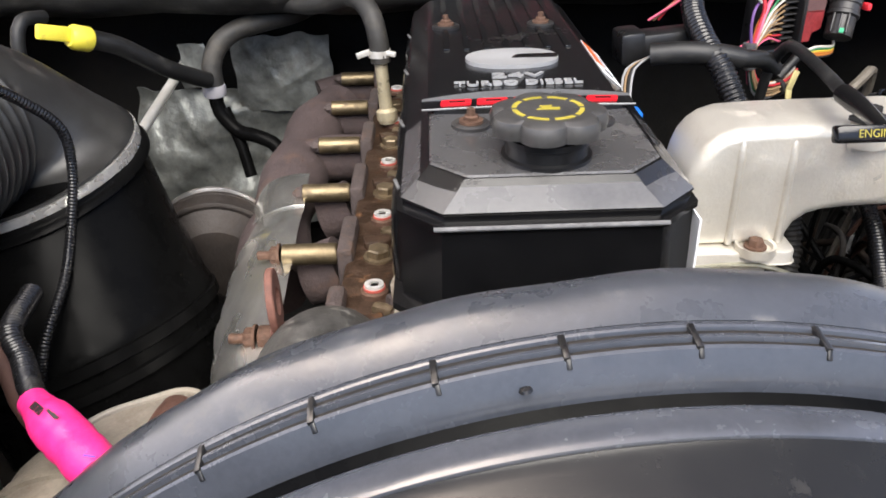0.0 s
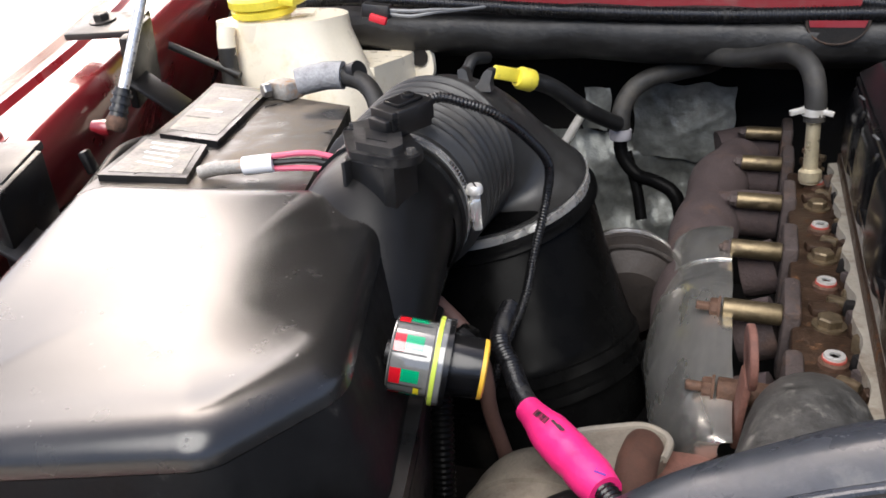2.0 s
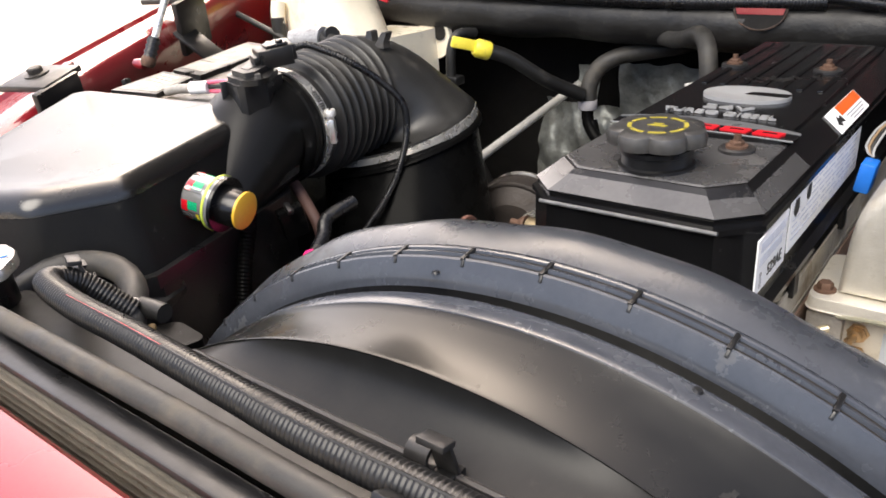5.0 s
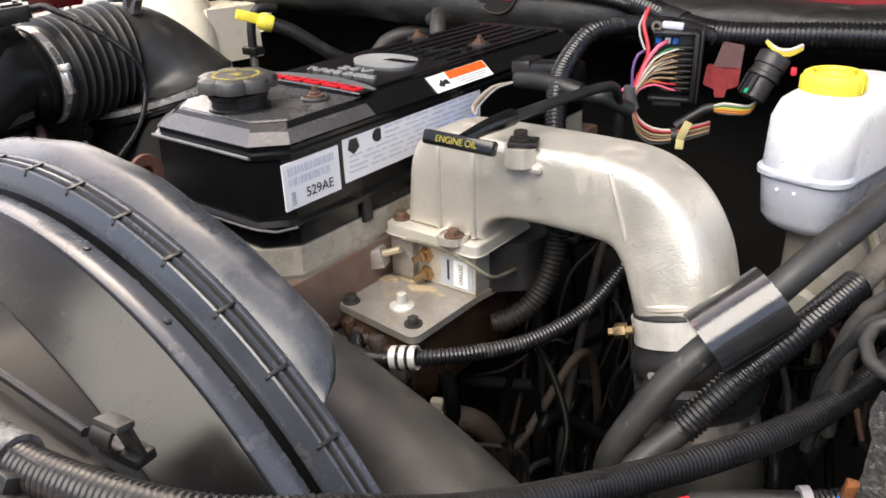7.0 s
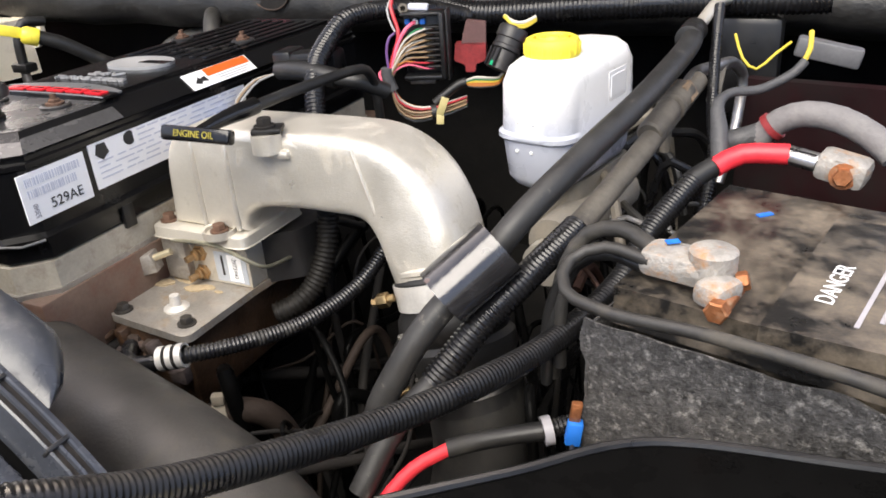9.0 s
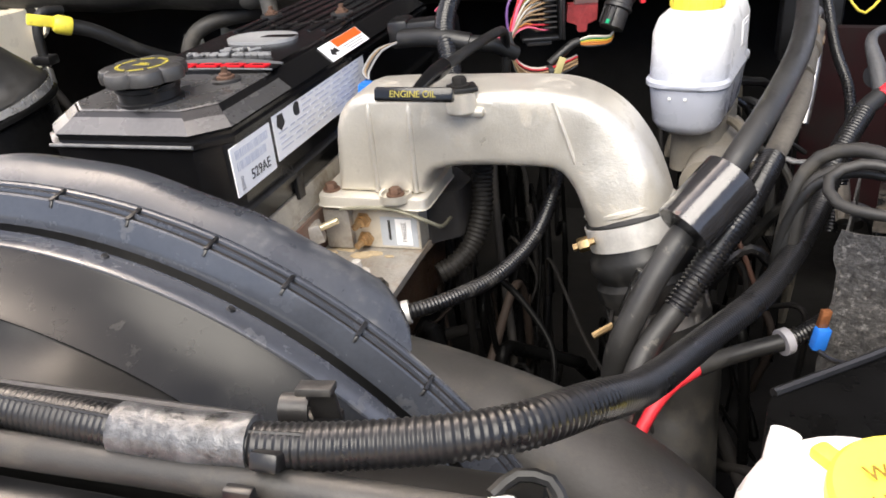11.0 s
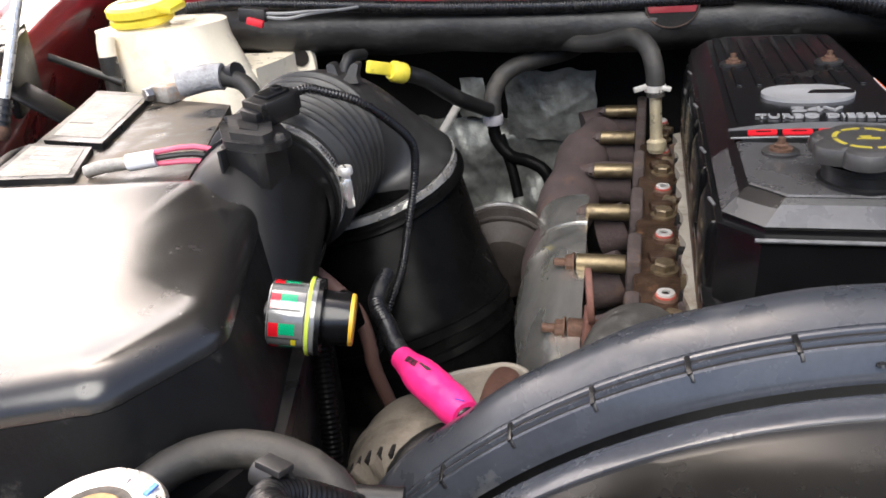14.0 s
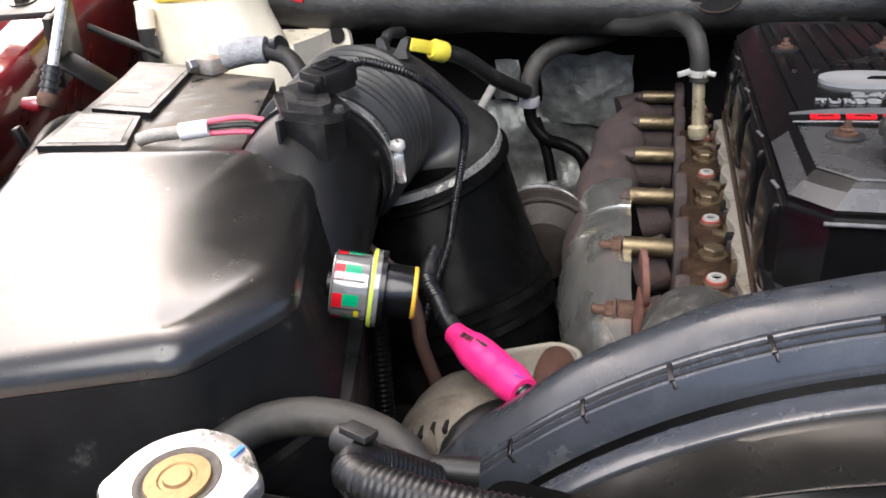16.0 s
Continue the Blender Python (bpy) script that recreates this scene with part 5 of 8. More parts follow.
part("tongue", box((-0.458, -0.006, 1.128), (0.022, 0.008, 0.007), 0.002, (0, 15, -25)), PLASTIC, bk)

# alternator
alt = thing("alternator", "cast aluminium alternator with slotted housing and bracket", "alternator", at=(-0.37, -0.07, 0.9))
am = Matrix.Translation((-0.375, -0.055, 0.955)) @ Matrix.Rotation(radians(90), 4, "X")
part("housing", lathe([(0.0, -0.06), (0.060, -0.06), (0.078, -0.045), (0.082, -0.03), (0.082, 0.03), (0.078, 0.046), (0.060, 0.060), (0.025, 0.064), (0.0, 0.064)], am, 48), CAST_TAN, alt, "round dusty housing")
for k in range(18):
    a = radians(10 + 160 * k / 17)
    part("vent_slot", moved(box((0.0775 * math.cos(a), 0.0775 * math.sin(a), 0.041), (0.006, 0.0045, 0.016), 0.0008, (0, 0, math.degrees(a))), am), DARK, alt)
part("flange", lathe([(0.081, -0.006), (0.0855, -0.005), (0.0855, 0.005), (0.081, 0.006), (0.081, -0.006)], am, 48), CAST_TAN, alt, "raised cast seam")
for k in range(22):
    a = 2 * math.pi * k / 22
    part("vent_rib", moved(box((0.070 * math.cos(a), 0.070 * math.sin(a), 0.054), (0.024, 0.006, 0.012), 0.001, (0, 0, math.degrees(a))), am), CAST_TAN, alt)
br = rounded([(-0.392, -0.032), (-0.370, 0.002), (-0.312, 0.030), (-0.288, 0.018), (-0.292, -0.02), (-0.345, -0.052)], 0.018)
part("bracket", prism(br, 1.026, 1.043, 0.006), CAST_TAN, alt, "pale dusty bracket")
part("bracket_rim", tube([(x, y, 1.043) for x, y in br[len(br) // 6:-len(br) // 4]], 0.0035, 8), BRACKET, alt, "pale rounded rim")
part("arm", tube([(-0.309, 0.004, 1.040), (-0.311, -0.020, 1.044), (-0.309, -0.068, 1.046), (-0.306, -0.11, 1.044)], 0.0165, 20), BROWN_STEEL, alt, "brown rusted bracket tube")
part("hose", tube([(-0.382, -0.150, 0.99), (-0.381, -0.118, 1.025), (-0.362, -0.085, 1.034), (-0.333, -0.064, 1.030), (-0.30, -0.055, 1.012), (-0.27, -0.05, 0.98)], 0.013, 14), RUBBER, alt, "black bypass hose")
rb = thing("manifold_bracket", "rusty steel bracket plate bolted to the head", "bracket", at=(-0.25, -0.03, 1.02))
part("plate", join(box((-0.275, -0.010, 1.026), (0.062, 0.060, 0.008), 0.002, (0, 0, 6)), box((-0.275, -0.040, 1.016), (0.062, 0.006, 0.028), 0.002, (0, 0, 6))), EYE_RUST, rb, "reddish rusted plate")
part("upright", box((-0.232, -0.006, 1.035), (0.012, 0.02, 0.05), 0.002), RUST, rb)

# ---- exhaust side ----
man = thing("exhaust_manifold", "burnt brown cast iron exhaust manifold", "exhaust manifold", at=(-0.3, 0.5, 0.95))
BY = [0.082, 0.232, 0.386, 0.547, 0.711, 0.872]
part("log", sweep(curve([(-0.298, 0.30, 0.970), (-0.303, 0.37, 0.985), (-0.305, 0.45, 1.000), (-0.300, 0.55, 1.010), (-0.298, 0.66, 1.012), (-0.288, 0.76, 1.014), (-0.268, 0.84, 1.015)], 0.02), [0.043 + 0.004 * math.sin(i * 0.7) for i in range(len(curve([(-0.298, 0.30, 0.970), (-0.303, 0.37, 0.985), (-0.305, 0.45, 1.000), (-0.300, 0.55, 1.010), (-0.298, 0.66, 1.012), (-0.288, 0.76, 1.014), (-0.268, 0.84, 1.015)], 0.02)))], 20), MANIFOLD, man, "knobbly manifold log")
for k, y in enumerate(BY):
    part("runner", tube([(-0.305, y + 0.02, 1.015)] * (k > 2) + [(-0.245, y + 0.035, 1.008)] * (k < 3) + [(-0.26 if k > 2 else -0.225, y + 0.035, 1.022 if k > 2 else 1.014), (-0.205, y + 0.035, 1.022)], 0.034, 16), MANIFOLD, man)
    part("port_flange", box((-0.195, y + 0.028, 1.025), (0.018, 0.085, 0.085), 0.006), FLANGE, man)
for i, y in enumerate(BY):
    s = thing("manifold_stud", "long bolt with yellowed spacer sleeve and rusty head", "bolt", "manifold bolts", at=(-0.24, y, 1.055))
    part("sleeve", lathe([(0.0, 0), (0.0102, 0), (0.0115, 0.001), (0.0115, 0.056), (0.0102, 0.058), (0.0, 0.058)], aim((-0.262 if i else -0.258, y, 1.056), (1, 0, 0)), 20), DULL_BRASS if i else RUST_BOLT, s, "yellowed steel sleeve")
    if i < 2:
        part("nut", moved(bolt_bm(0.0098, 0.011, 0.0125, 0.013), aim((-0.264 if i else -0.260, y, 1.056), (-1, 0, 0))), RUST_BOLT, s, "rusty nut on a threaded end")
    else:
        part("head", moved(bolt_bm(0.0085, 0.009, 0.011, 0.003), aim((-0.262, y, 1.056), (-1, 0, 0))), FLANGE, s, "rusty bolt head")
for k, y in enumerate((0.012, 0.155, 0.31, 0.468, 0.63, 0.79)):
    s = thing("head_bolt", "flanged bolt with worn pink paint ring on the rusty head", "bolt", "head bolts", at=(-0.162, y, 1.052))
    part("collar", lathe([(0.0, 0), (0.0135, 0), (0.0135, 0.005), (0.0115, 0.007), (0.0, 0.007)], pose(-0.160, y, 1.052), 20), RUST_BOLT, s)
    part("paint_ring", lathe([(0.0, 0.007), (0.0108, 0.007), (0.0108, 0.0095), (0.0, 0.0095)], pose(-0.160, y, 1.052), 20), PINK_RING, s, "worn pink ring")
    part("socket", lathe([(0.0048, 0.0065), (0.0048, 0.012), (0.0095, 0.012), (0.0100, 0.0095)], pose(-0.160, y, 1.052), 18), STEEL_PALE, s, "bright socket head")
    if k:
        h = thing("hex_bolt", "grimy hexagon bolt on the head ledge", "bolt", "ledge bolts", at=(-0.158, y - 0.075, 1.052))
        part("head", moved(bolt_bm(0.0125, 0.012, 0.0165), pose(-0.160, y - 0.082, 1.052, 0, 0, 15 * k)), OILY_ZINC, h)
        part("lug", box((-0.163, y - 0.055, 1.056), (0.03, 0.018, 0.010), 0.003, (0, 0, 12)), OILY_RUST, h)
        part("lug", box((-0.150, y - 0.033, 1.055), (0.022, 0.012, 0.012), 0.004, (0, 0, -25)), OILY_ZINC, h)

hs = thing("heat_shield", "bulged bright steel heat shield over the exhaust manifold", "heat shield", at=(-0.31, 0.23, 0.95))


def shield_sheet(y0, y1, r, lift=0.0):
    """A half-round sheet hung from its straight upper edge, closing to a rounded nose at the front."""
    bm = bmesh.new()
    cols = []
    for i in range(int((y1 - y0) / 0.006) + 2):
        y = y0 + (y1 - y0) * i / (int((y1 - y0) / 0.006) + 1)
        f = (y - 0.015) / 0.435
        e = 0.14 + 0.86 * math.sqrt(max(0.0, 1 - max(0.0, 1 - f / 0.5) ** 2))
        px, pz = -0.262 + 0.021 * (1 - f), 1.053 + lift
        groove = 0.0045 * math.exp(-((y - 0.292) / 0.010) ** 2) + 0.003 * math.exp(-((y - 0.185) / 0.014) ** 2)
        col = []
        for k in range(33):
            a = radians(-122 + 126 * k / 32)
            rr = r - groove * max(0.0, math.sin(-a)) + 0.0060 * noise.noise(Vector((y * 15, a * 1.0, 4.0))) + 0.0018 * noise.noise(Vector((y * 34, a * 2.2, 7.0))) + 0.0030 * noise.noise(Vector((y * 60, a * 0.9, 9.0))) * max(0.0, 1 - f / 0.35)
            x, z = rr * math.sin(a) * 1.02 - 0.006, rr * math.cos(a) - r
            col.append(bm.verts.new((px + x * e, y, pz + z * e)))
        cols.append(col)
    for a, b in zip(cols, cols[1:]):
        for k in range(32):
            bm.faces.new((a[k], a[k + 1], b[k + 1], b[k]))
    return shell(bm, 0.0012)


part("long_shield", shield_sheet(0.015, 0.385, 0.078), SHIELD, hs, "bulged bright steel sheet", 60)
part("short_shield", shield_sheet(0.365, 0.450, 0.081, 0.002), SHIELD, hs, "overlapping end sheet", 60)
eye = thing("lifting_eye", "rusty steel lifting eye standing beside the manifold", "lifting eye", at=(-0.232, 0.06, 1.05))
part("loop", lathe([(0.0125, -0.0032), (0.0270, -0.0032), (0.0280, -0.0022), (0.0280, 0.0022), (0.0270, 0.0032), (0.0125, 0.0032), (0.0125, -0.0032)], aim((-0.234, 0.060, 1.108), (1, 0.12, 0.05)), 32), EYE_RUST, eye, "flat rusty ring")
part("foot", box((-0.238, 0.058, 1.058), (0.0062, 0.034, 0.066), 0.002, (0, 5, 6)), EYE_RUST, eye, "flat rusty leg")


# turbo behind the cone, foil blankets, bulkhead clutter
tb = thing("turbocharger", "grimy cast turbocharger housing below the air cone", "turbocharger", at=(-0.37, 0.42, 0.95))
tm = aim((-0.388, 0.40, 0.970), (-0.2, 0.9, 0.1))
part("scroll", lathe([(0.0, -0.03), (0.05, -0.03), (0.075, -0.01), (0.08, 0.015), (0.07, 0.04), (0.04, 0.05), (0.0, 0.05)], tm, 32), TURBO, tb, "grimy scroll")
for h in (-0.012, 0.012, 0.034):
    part("band", lathe([(0.079 - abs(h) * 0.2, h), (0.083 - abs(h) * 0.2, h + 0.002), (0.083 - abs(h) * 0.2, h + 0.006), (0.079 - abs(h) * 0.2, h + 0.008), (0.079 - abs(h) * 0.2, h)], tm, 32), TURBO if h < 0.03 else STEEL_DULL, tb, "raised band")


def crumpled(x0, x1, z0, z1, y, amp, seed, nx=52, nz=40, lean=0.0):
    bm = bmesh.new()
    g = [[None] * (nz + 1) for _ in range(nx + 1)]
    for i in range(nx + 1):
        for k in range(nz + 1):
            x, z = x0 + (x1 - x0) * i / nx, z0 + (z1 - z0) * k / nz
            d = noise.fractal(Vector((x * 5 + seed, z * 6, seed)), 0.9, 2.0, 3) * amp
            for kx, kz, ph in ((14, 9, 3.1), (8, -15, 7.7), (21, 5, 1.3)):
                d += amp * 0.14 * max(0.0, 1 - abs(noise.noise(Vector((x * kx + z * kz + seed, (z - x) * 4, ph)))) / 0.32)
            ex = 0.008 * noise.noise(Vector((x * 25, z * 25, seed + 7)))
            g[i][k] = bm.verts.new((x + ex, y - d + lean * (z - z0), z + ex))
    for i in range(nx):
        for k in range(nz):
            bm.faces.new((g[i][k], g[i + 1][k], g[i + 1][k + 1], g[i][k + 1]))
    return shell(bm, 0.002)


fo = thing("foil_blanket", "crumpled silvery foil heat blanket at the bulkhead", "heat blanket", "foil blankets", at=(-0.37, 0.95, 0.9))
part("sheet", crumpled(-0.462, -0.283, 0.985, 1.128, 0.915, 0.014, 2.0), FOIL, fo, angle=60)
fo2 = thing("foil_blanket", "large crumpled grey foil blanket behind the turbo", "heat blanket", "foil blankets", at=(-0.48, 0.9, 0.8))
part("sheet", crumpled(-0.66, -0.33, 0.76, 1.03, 0.90, 0.03, 5.0, lean=0.12), FOIL, fo2, angle=60)
part("flap", crumpled(-0.553, -0.505, 1.04, 1.12, 0.905, 0.02, 8.0, 12, 12), FOIL, fo2, angle=60)

heater = thing("heater_hose", "grey rubber heater hose bent over a yellowed steel pipe", "hose", at=(-0.17, 0.63, 1.06))
part("fitting", lathe([(0.0, 0), (0.013, 0), (0.013, 0.004), (0.0155, 0.005), (0.0155, 0.018), (0.010, 0.022), (0.009, 0.095), (0.0, 0.095)], aim((-0.168, 0.625, 1.060), (-0.06, 0.06, 1)), 20), PALE_ZINC, heater, "pale yellowed pipe fitting")
part("pipe", lathe([(0.0095, 0.03), (0.0095, 0.098)], aim((-0.168, 0.625, 1.060), (-0.06, 0.06, 1)), 18), PALE_ZINC, heater)
part("hose", tube([(-0.173, 0.630, 1.150), (-0.176, 0.633, 1.190), (-0.188, 0.652, 1.222), (-0.215, 0.690, 1.232), (-0.255, 0.735, 1.216), (-0.290, 0.770, 1.206), (-0.33, 0.82, 1.200), (-0.36, 0.90, 1.19), (-0.37, 1.0, 1.18)], 0.0145, 16), RUBBER_GREY, heater, "bent grey hose")
part("clamp", lathe([(0.0148, 0), (0.0165, 0), (0.0165, 0.010), (0.0148, 0.010), (0.0148, 0)], pose(-0.1745, 0.632, 1.158), 20), STEEL_PALE, heater, "spring clamp")
part("clamp_ear", box((-0.197, 0.620, 1.165), (0.020, 0.006, 0.008), 0.001, (0, -12, 20)), STEEL_PALE, heater)
part("clamp_ear", box((-0.158, 0.622, 1.164), (0.016, 0.006, 0.007), 0.001, (0, 12, -10)), STEEL_PALE, heater)
hh = thing("coolant_hose", "grey coolant hose with plastic collar at the bulkhead", "hose", at=(-0.46, 0.78, 1.07))
part("upper", tube([(-0.463, 0.778, 1.076), (-0.464, 0.785, 1.110), (-0.452, 0.800, 1.140), (-0.425, 0.825, 1.158), (-0.385, 0.85, 1.165), (-0.33, 0.90, 1.17), (-0.30, 1.02, 1.17)], 0.0165, 16), RUBBER_GREY, hh, "upper grey hose")
part("collar", lathe([(0.0, 0), (0.018, 0), (0.019, 0.003), (0.019, 0.015), (0.018, 0.018), (0.0, 0.018)], pose(-0.463, 0.776, 1.063), 20), LABEL_GREY, hh, "pale grey collar")
part("lower", tube([(-0.463, 0.776, 1.064), (-0.458, 0.770, 1.035), (-0.430, 0.760, 1.005), (-0.395, 0.745, 1.0), (-0.36, 0.735, 0.980), (-0.345, 0.72, 0.92), (-0.345, 0.70, 0.82)], 0.012, 14), CONE_RUBBER, hh, "lower black hose")
part("drop", tube([(-0.452, 0.775, 1.04), (-0.430, 0.76, 0.985), (-0.415, 0.74, 0.93)], 0.010, 12), CONE_RUBBER, hh, "black branch hose")

dip = thing("dipstick", "transmission dipstick with yellow pull handle in a black tube", "dipstick", at=(-0.55, 0.65, 1.15))
part("tube", tube([(-0.572, 0.592, 1.206), (-0.545, 0.630, 1.185), (-0.505, 0.690, 1.135), (-0.465, 0.755, 1.095)], 0.0135, 14), RUBBER, dip, "black dipstick tube")
part("cap", lathe([(0.0, 0), (0.016, 0), (0.017, 0.002), (0.017, 0.024), (0.013, 0.030), (0.0, 0.031)], aim((-0.570, 0.597, 1.203), (-0.55, -0.75, 0.35)), 20), YELLOW, dip, "yellow cap")
part("handle", bevelled(moved(box((0, 0, 0), (0.011, 0.020, 0.046), 0.003), aim((-0.598, 0.558, 1.222), (-0.55, -0.75, 0.28))), 0.0, 1), YELLOW, dip, "yellow flat pull handle")
rod = solo("dipstick_rod", tube([(-0.572, 0.50, 1.000), (-0.569, 0.578, 1.017), (-0.562, 0.70, 1.040), (-0.554, 0.86, 1.070), (-0.552, 0.92, 1.08)], 0.0085, 12), STEEL_PALE, "bright metal dipstick tube below the handle", "tube")
filler = thing("vent_tube", "black vent tube with collar and bright fitting", "tube", at=(-0.69, 0.64, 1.06))
part("tube", tube([(-0.675, 0.70, 1.215), (-0.688, 0.66, 1.218), (-0.695, 0.645, 1.190), (-0.695, 0.640, 1.145), (-0.694, 0.640, 1.120)], 0.010, 12), RUBBER, filler)
part("collar", box((-0.694, 0.640, 1.132), (0.045, 0.03, 0.018), 0.004), PLASTIC, filler, "black clip collar")
part("fitting", lathe([(0.0, 0), (0.009, 0), (0.009, 0.05), (0.0, 0.05)], pose(-0.690, 0.635, 1.07), 16), STEEL, filler, "bright fitting")
part("down_tube", tube([(-0.690, 0.635, 1.075), (-0.66, 0.66, 0.98), (-0.62, 0.72, 0.80), (-0.60, 0.76, 0.66)], 0.008, 10), DARK, filler)

# upper radiator hose end at the thermostat
rh = thing("radiator_hose", "weathered grey rubber radiator hose at the engine front", "hose", at=(-0.2, -0.05, 1.0))
part("hose", tube([(-0.178, 0.052, 1.02), (-0.183, 0.032, 1.065), (-0.190, -0.01, 1.090), (-0.198, -0.06, 1.088), (-0.213, -0.11, 1.063), (-0.243, -0.15, 1.0)], 0.044, 24), mat("mottled_rubber", (0.05, 0.048, 0.044), 0.5, var=0.6, scale=60, dirt=(0.2, 0.19, 0.165), dirt_amt=0.22, dirt_scale=55, bump=0.3), rh, "mottled bent hose")
part("clamp", lathe([(0.0445, -0.007), (0.046, -0.007), (0.046, 0.007), (0.0445, 0.007), (0.0445, -0.007)], aim((-0.179, 0.047, 1.034), (-0.1, -0.40, 0.9)), 40), STEEL_DULL, rh, "dull band clamp")

# radiator cap and overflow hoses
rm = pose(-0.452, -0.364, 1.193, 3, 0, 15) @ Matrix.Scale(0.87, 4)


def ears(a, r, h):
    return r * (1 + 0.09 * max(0, math.cos(2 * a)) ** 14 + 0.03 * max(0, math.cos(2 * a + 3.14)) ** 30) if r > 0.035 else r


rc = part("radiator_cap", lathe([(0.0, 0.0), (0.040, 0.0), (0.0440, 0.002), (0.0445, 0.010), (0.0425, 0.0135), (0.034, 0.0155), (0.025, 0.0165), (0.0225, 0.0150), (0.0, 0.0148)], rm, 96, ears), mat("stamped_silver", (0.60, 0.59, 0.57), 0.33, 0.9, var=0.3, scale=60, bump=0.25), radiator, "embossed silver radiator cap with rusty centre")
part("centre", lathe([(0.0, 0.0148), (0.0195, 0.0148), (0.0190, 0.0172), (0.0115, 0.0178), (0.0105, 0.0168), (0.0085, 0.0168), (0.0075, 0.0185), (0.0, 0.0188)], rm, 40), CAP_CENTRE, rc, "rusty brass-coloured spring centre")
part("groove", lathe([(0.0215, 0.0151), (0.0255, 0.0166), (0.0245, 0.0169), (0.0205, 0.0154), (0.0215, 0.0151)], rm, 40), DARK_BOLT, rc, "dark ring groove")
random.seed(9)
for k in range(17):
    a = 2 * math.pi * k / 26 + 0.4
    part("stamping", moved(box((0.0315 * math.cos(a), 0.0315 * math.sin(a), 0.0160), (0.0035 + 0.001 * (k % 2), 0.0014 + 0.0010 * (k % 3), 0.0005), 0.0002, (0, 0, math.degrees(a) + random.uniform(-15, 15))), rm), LABEL_GREY, rc, "unreadable stamped mark")
part("paint_mark", moved(box((0.030, 0.020, 0.0160), (0.010, 0.0035, 0.001), 0.0, (0, 0, 60)), rm), BLUE, rc, "blue paint mark")
part("neck", lathe([(0.030, -0.05), (0.034, -0.04), (0.034, 0.001)], rm, 32), PLASTIC, rc, "black filler neck")
oh = thing("overflow_hose", "weathered rubber overflow hose curving beside the radiator cap", "hose", at=(-0.43, -0.27, 1.15))
part("hose", tube([(-0.485, -0.318, 1.150), (-0.478, -0.292, 1.160), (-0.460, -0.268, 1.163), (-0.432, -0.256, 1.163), (-0.400, -0.256, 1.160), (-0.368, -0.268, 1.155), (-0.345, -0.288, 1.142), (-0.335, -0.300, 1.12)], 0.0125, 16), RUBBER_GREY, oh, "curved weathered hose")
part("clamp", lathe([(0.0127, -0.004), (0.0138, -0.004), (0.0138, 0.004), (0.0127, 0.004), (0.0127, -0.004)], aim((-0.352, -0.281, 1.147), (0.6, -0.55, -0.35)), 20), STEEL_DULL, oh, "small spring clamp")
lower = thing("nozzle_pair", "black hose stubs at the radiator's top corner", "hose", at=(-0.36, -0.3, 1.16))
part("stub", tube([(-0.395, -0.285, 1.150), (-0.350, -0.275, 1.150), (-0.320, -0.270, 1.148)], 0.009, 12), RUBBER, lower)
part("stub", tube([(-0.365, -0.318, 1.155), (-0.335, -0.310, 1.152), (-0.312, -0.305, 1.15)], 0.008, 12), PLASTIC_GREY, lower)
part("stem", tube([(-0.305, -0.312, 1.150), (-0.306, -0.314, 1.125)], 0.006, 10), PLASTIC, lower)
sb = thing("support_bolt", "black hexagon bolt on the radiator support", "bolt", at=(-0.60, -0.40, 1.13))
part("head", moved(bolt_bm(0.016, 0.016, 0.02), pose(-0.590, -0.398, 1.137, 0, 0, 10)), PLASTIC_GREY, sb)
solo("radiator_support", box((-0.62, -0.41, 1.09), (0.50, 0.10, 0.08), 0.012), PLASTIC, "black radiator support panel beside the core", "support panel", kind="structure")

# ---- left wing, battery, washer bottle ----
wing = thing("wing", "red painted front wing with inner rail and brackets", "wing", kind="structure", at=(-1.05, 0.1, 1.0))
INN = [(-0.80, -0.50, 1.07), (-0.84, -0.37, 1.12), (-0.88, -0.257, 1.152), (-0.93, -0.06, 1.222), (-1.0, 0.068, 1.25), (-1.1, 0.35, 1.30), (-1.23, 0.706, 1.36), (-1.30, 0.95, 1.38)]
OUT = [(-1.00, -0.48, 1.06), (-1.05, -0.305, 1.14), (-1.08, -0.20, 1.172), (-1.09, -0.03, 1.232), (-1.12, 0.10, 1.262), (-1.20, 0.36, 1.312), (-1.36, 0.72, 1.37), (-1.45, 0.97, 1.39)]
ii, oo = even(curve(INN), 0.03), even(curve(OUT), 0.03)
n = min(len(ii), len(oo))
ii = [ii[int(k * (len(ii) - 1) / (n - 1))] for k in range(n)]
oo = [oo[int(k * (len(oo) - 1) / (n - 1))] for k in range(n)]
rings = []
for a, b in zip(ii, oo):
    rings.append([(a.x, a.y, a.z - 0.055), (a.x, a.y, a.z - 0.006), (a.x - 0.006, a.y, a.z), (b.x + 0.04, b.y, b.z), (b.x + 0.035, b.y, b.z - 0.006), (b.x + 0.028, b.y, b.z - 0.006), (b.x + 0.022, b.y, b.z + 0.004), (b.x - 0.05, b.y, b.z - 0.01), (b.x - 0.16, b.y, b.z - 0.12), (b.x - 0.20, b.y, b.z - 0.5), (b.x - 0.1, b.y, b.z - 0.5)])
part("skin", loft(rings), RED_PAINT, wing, "glossy red painted skin", 50)
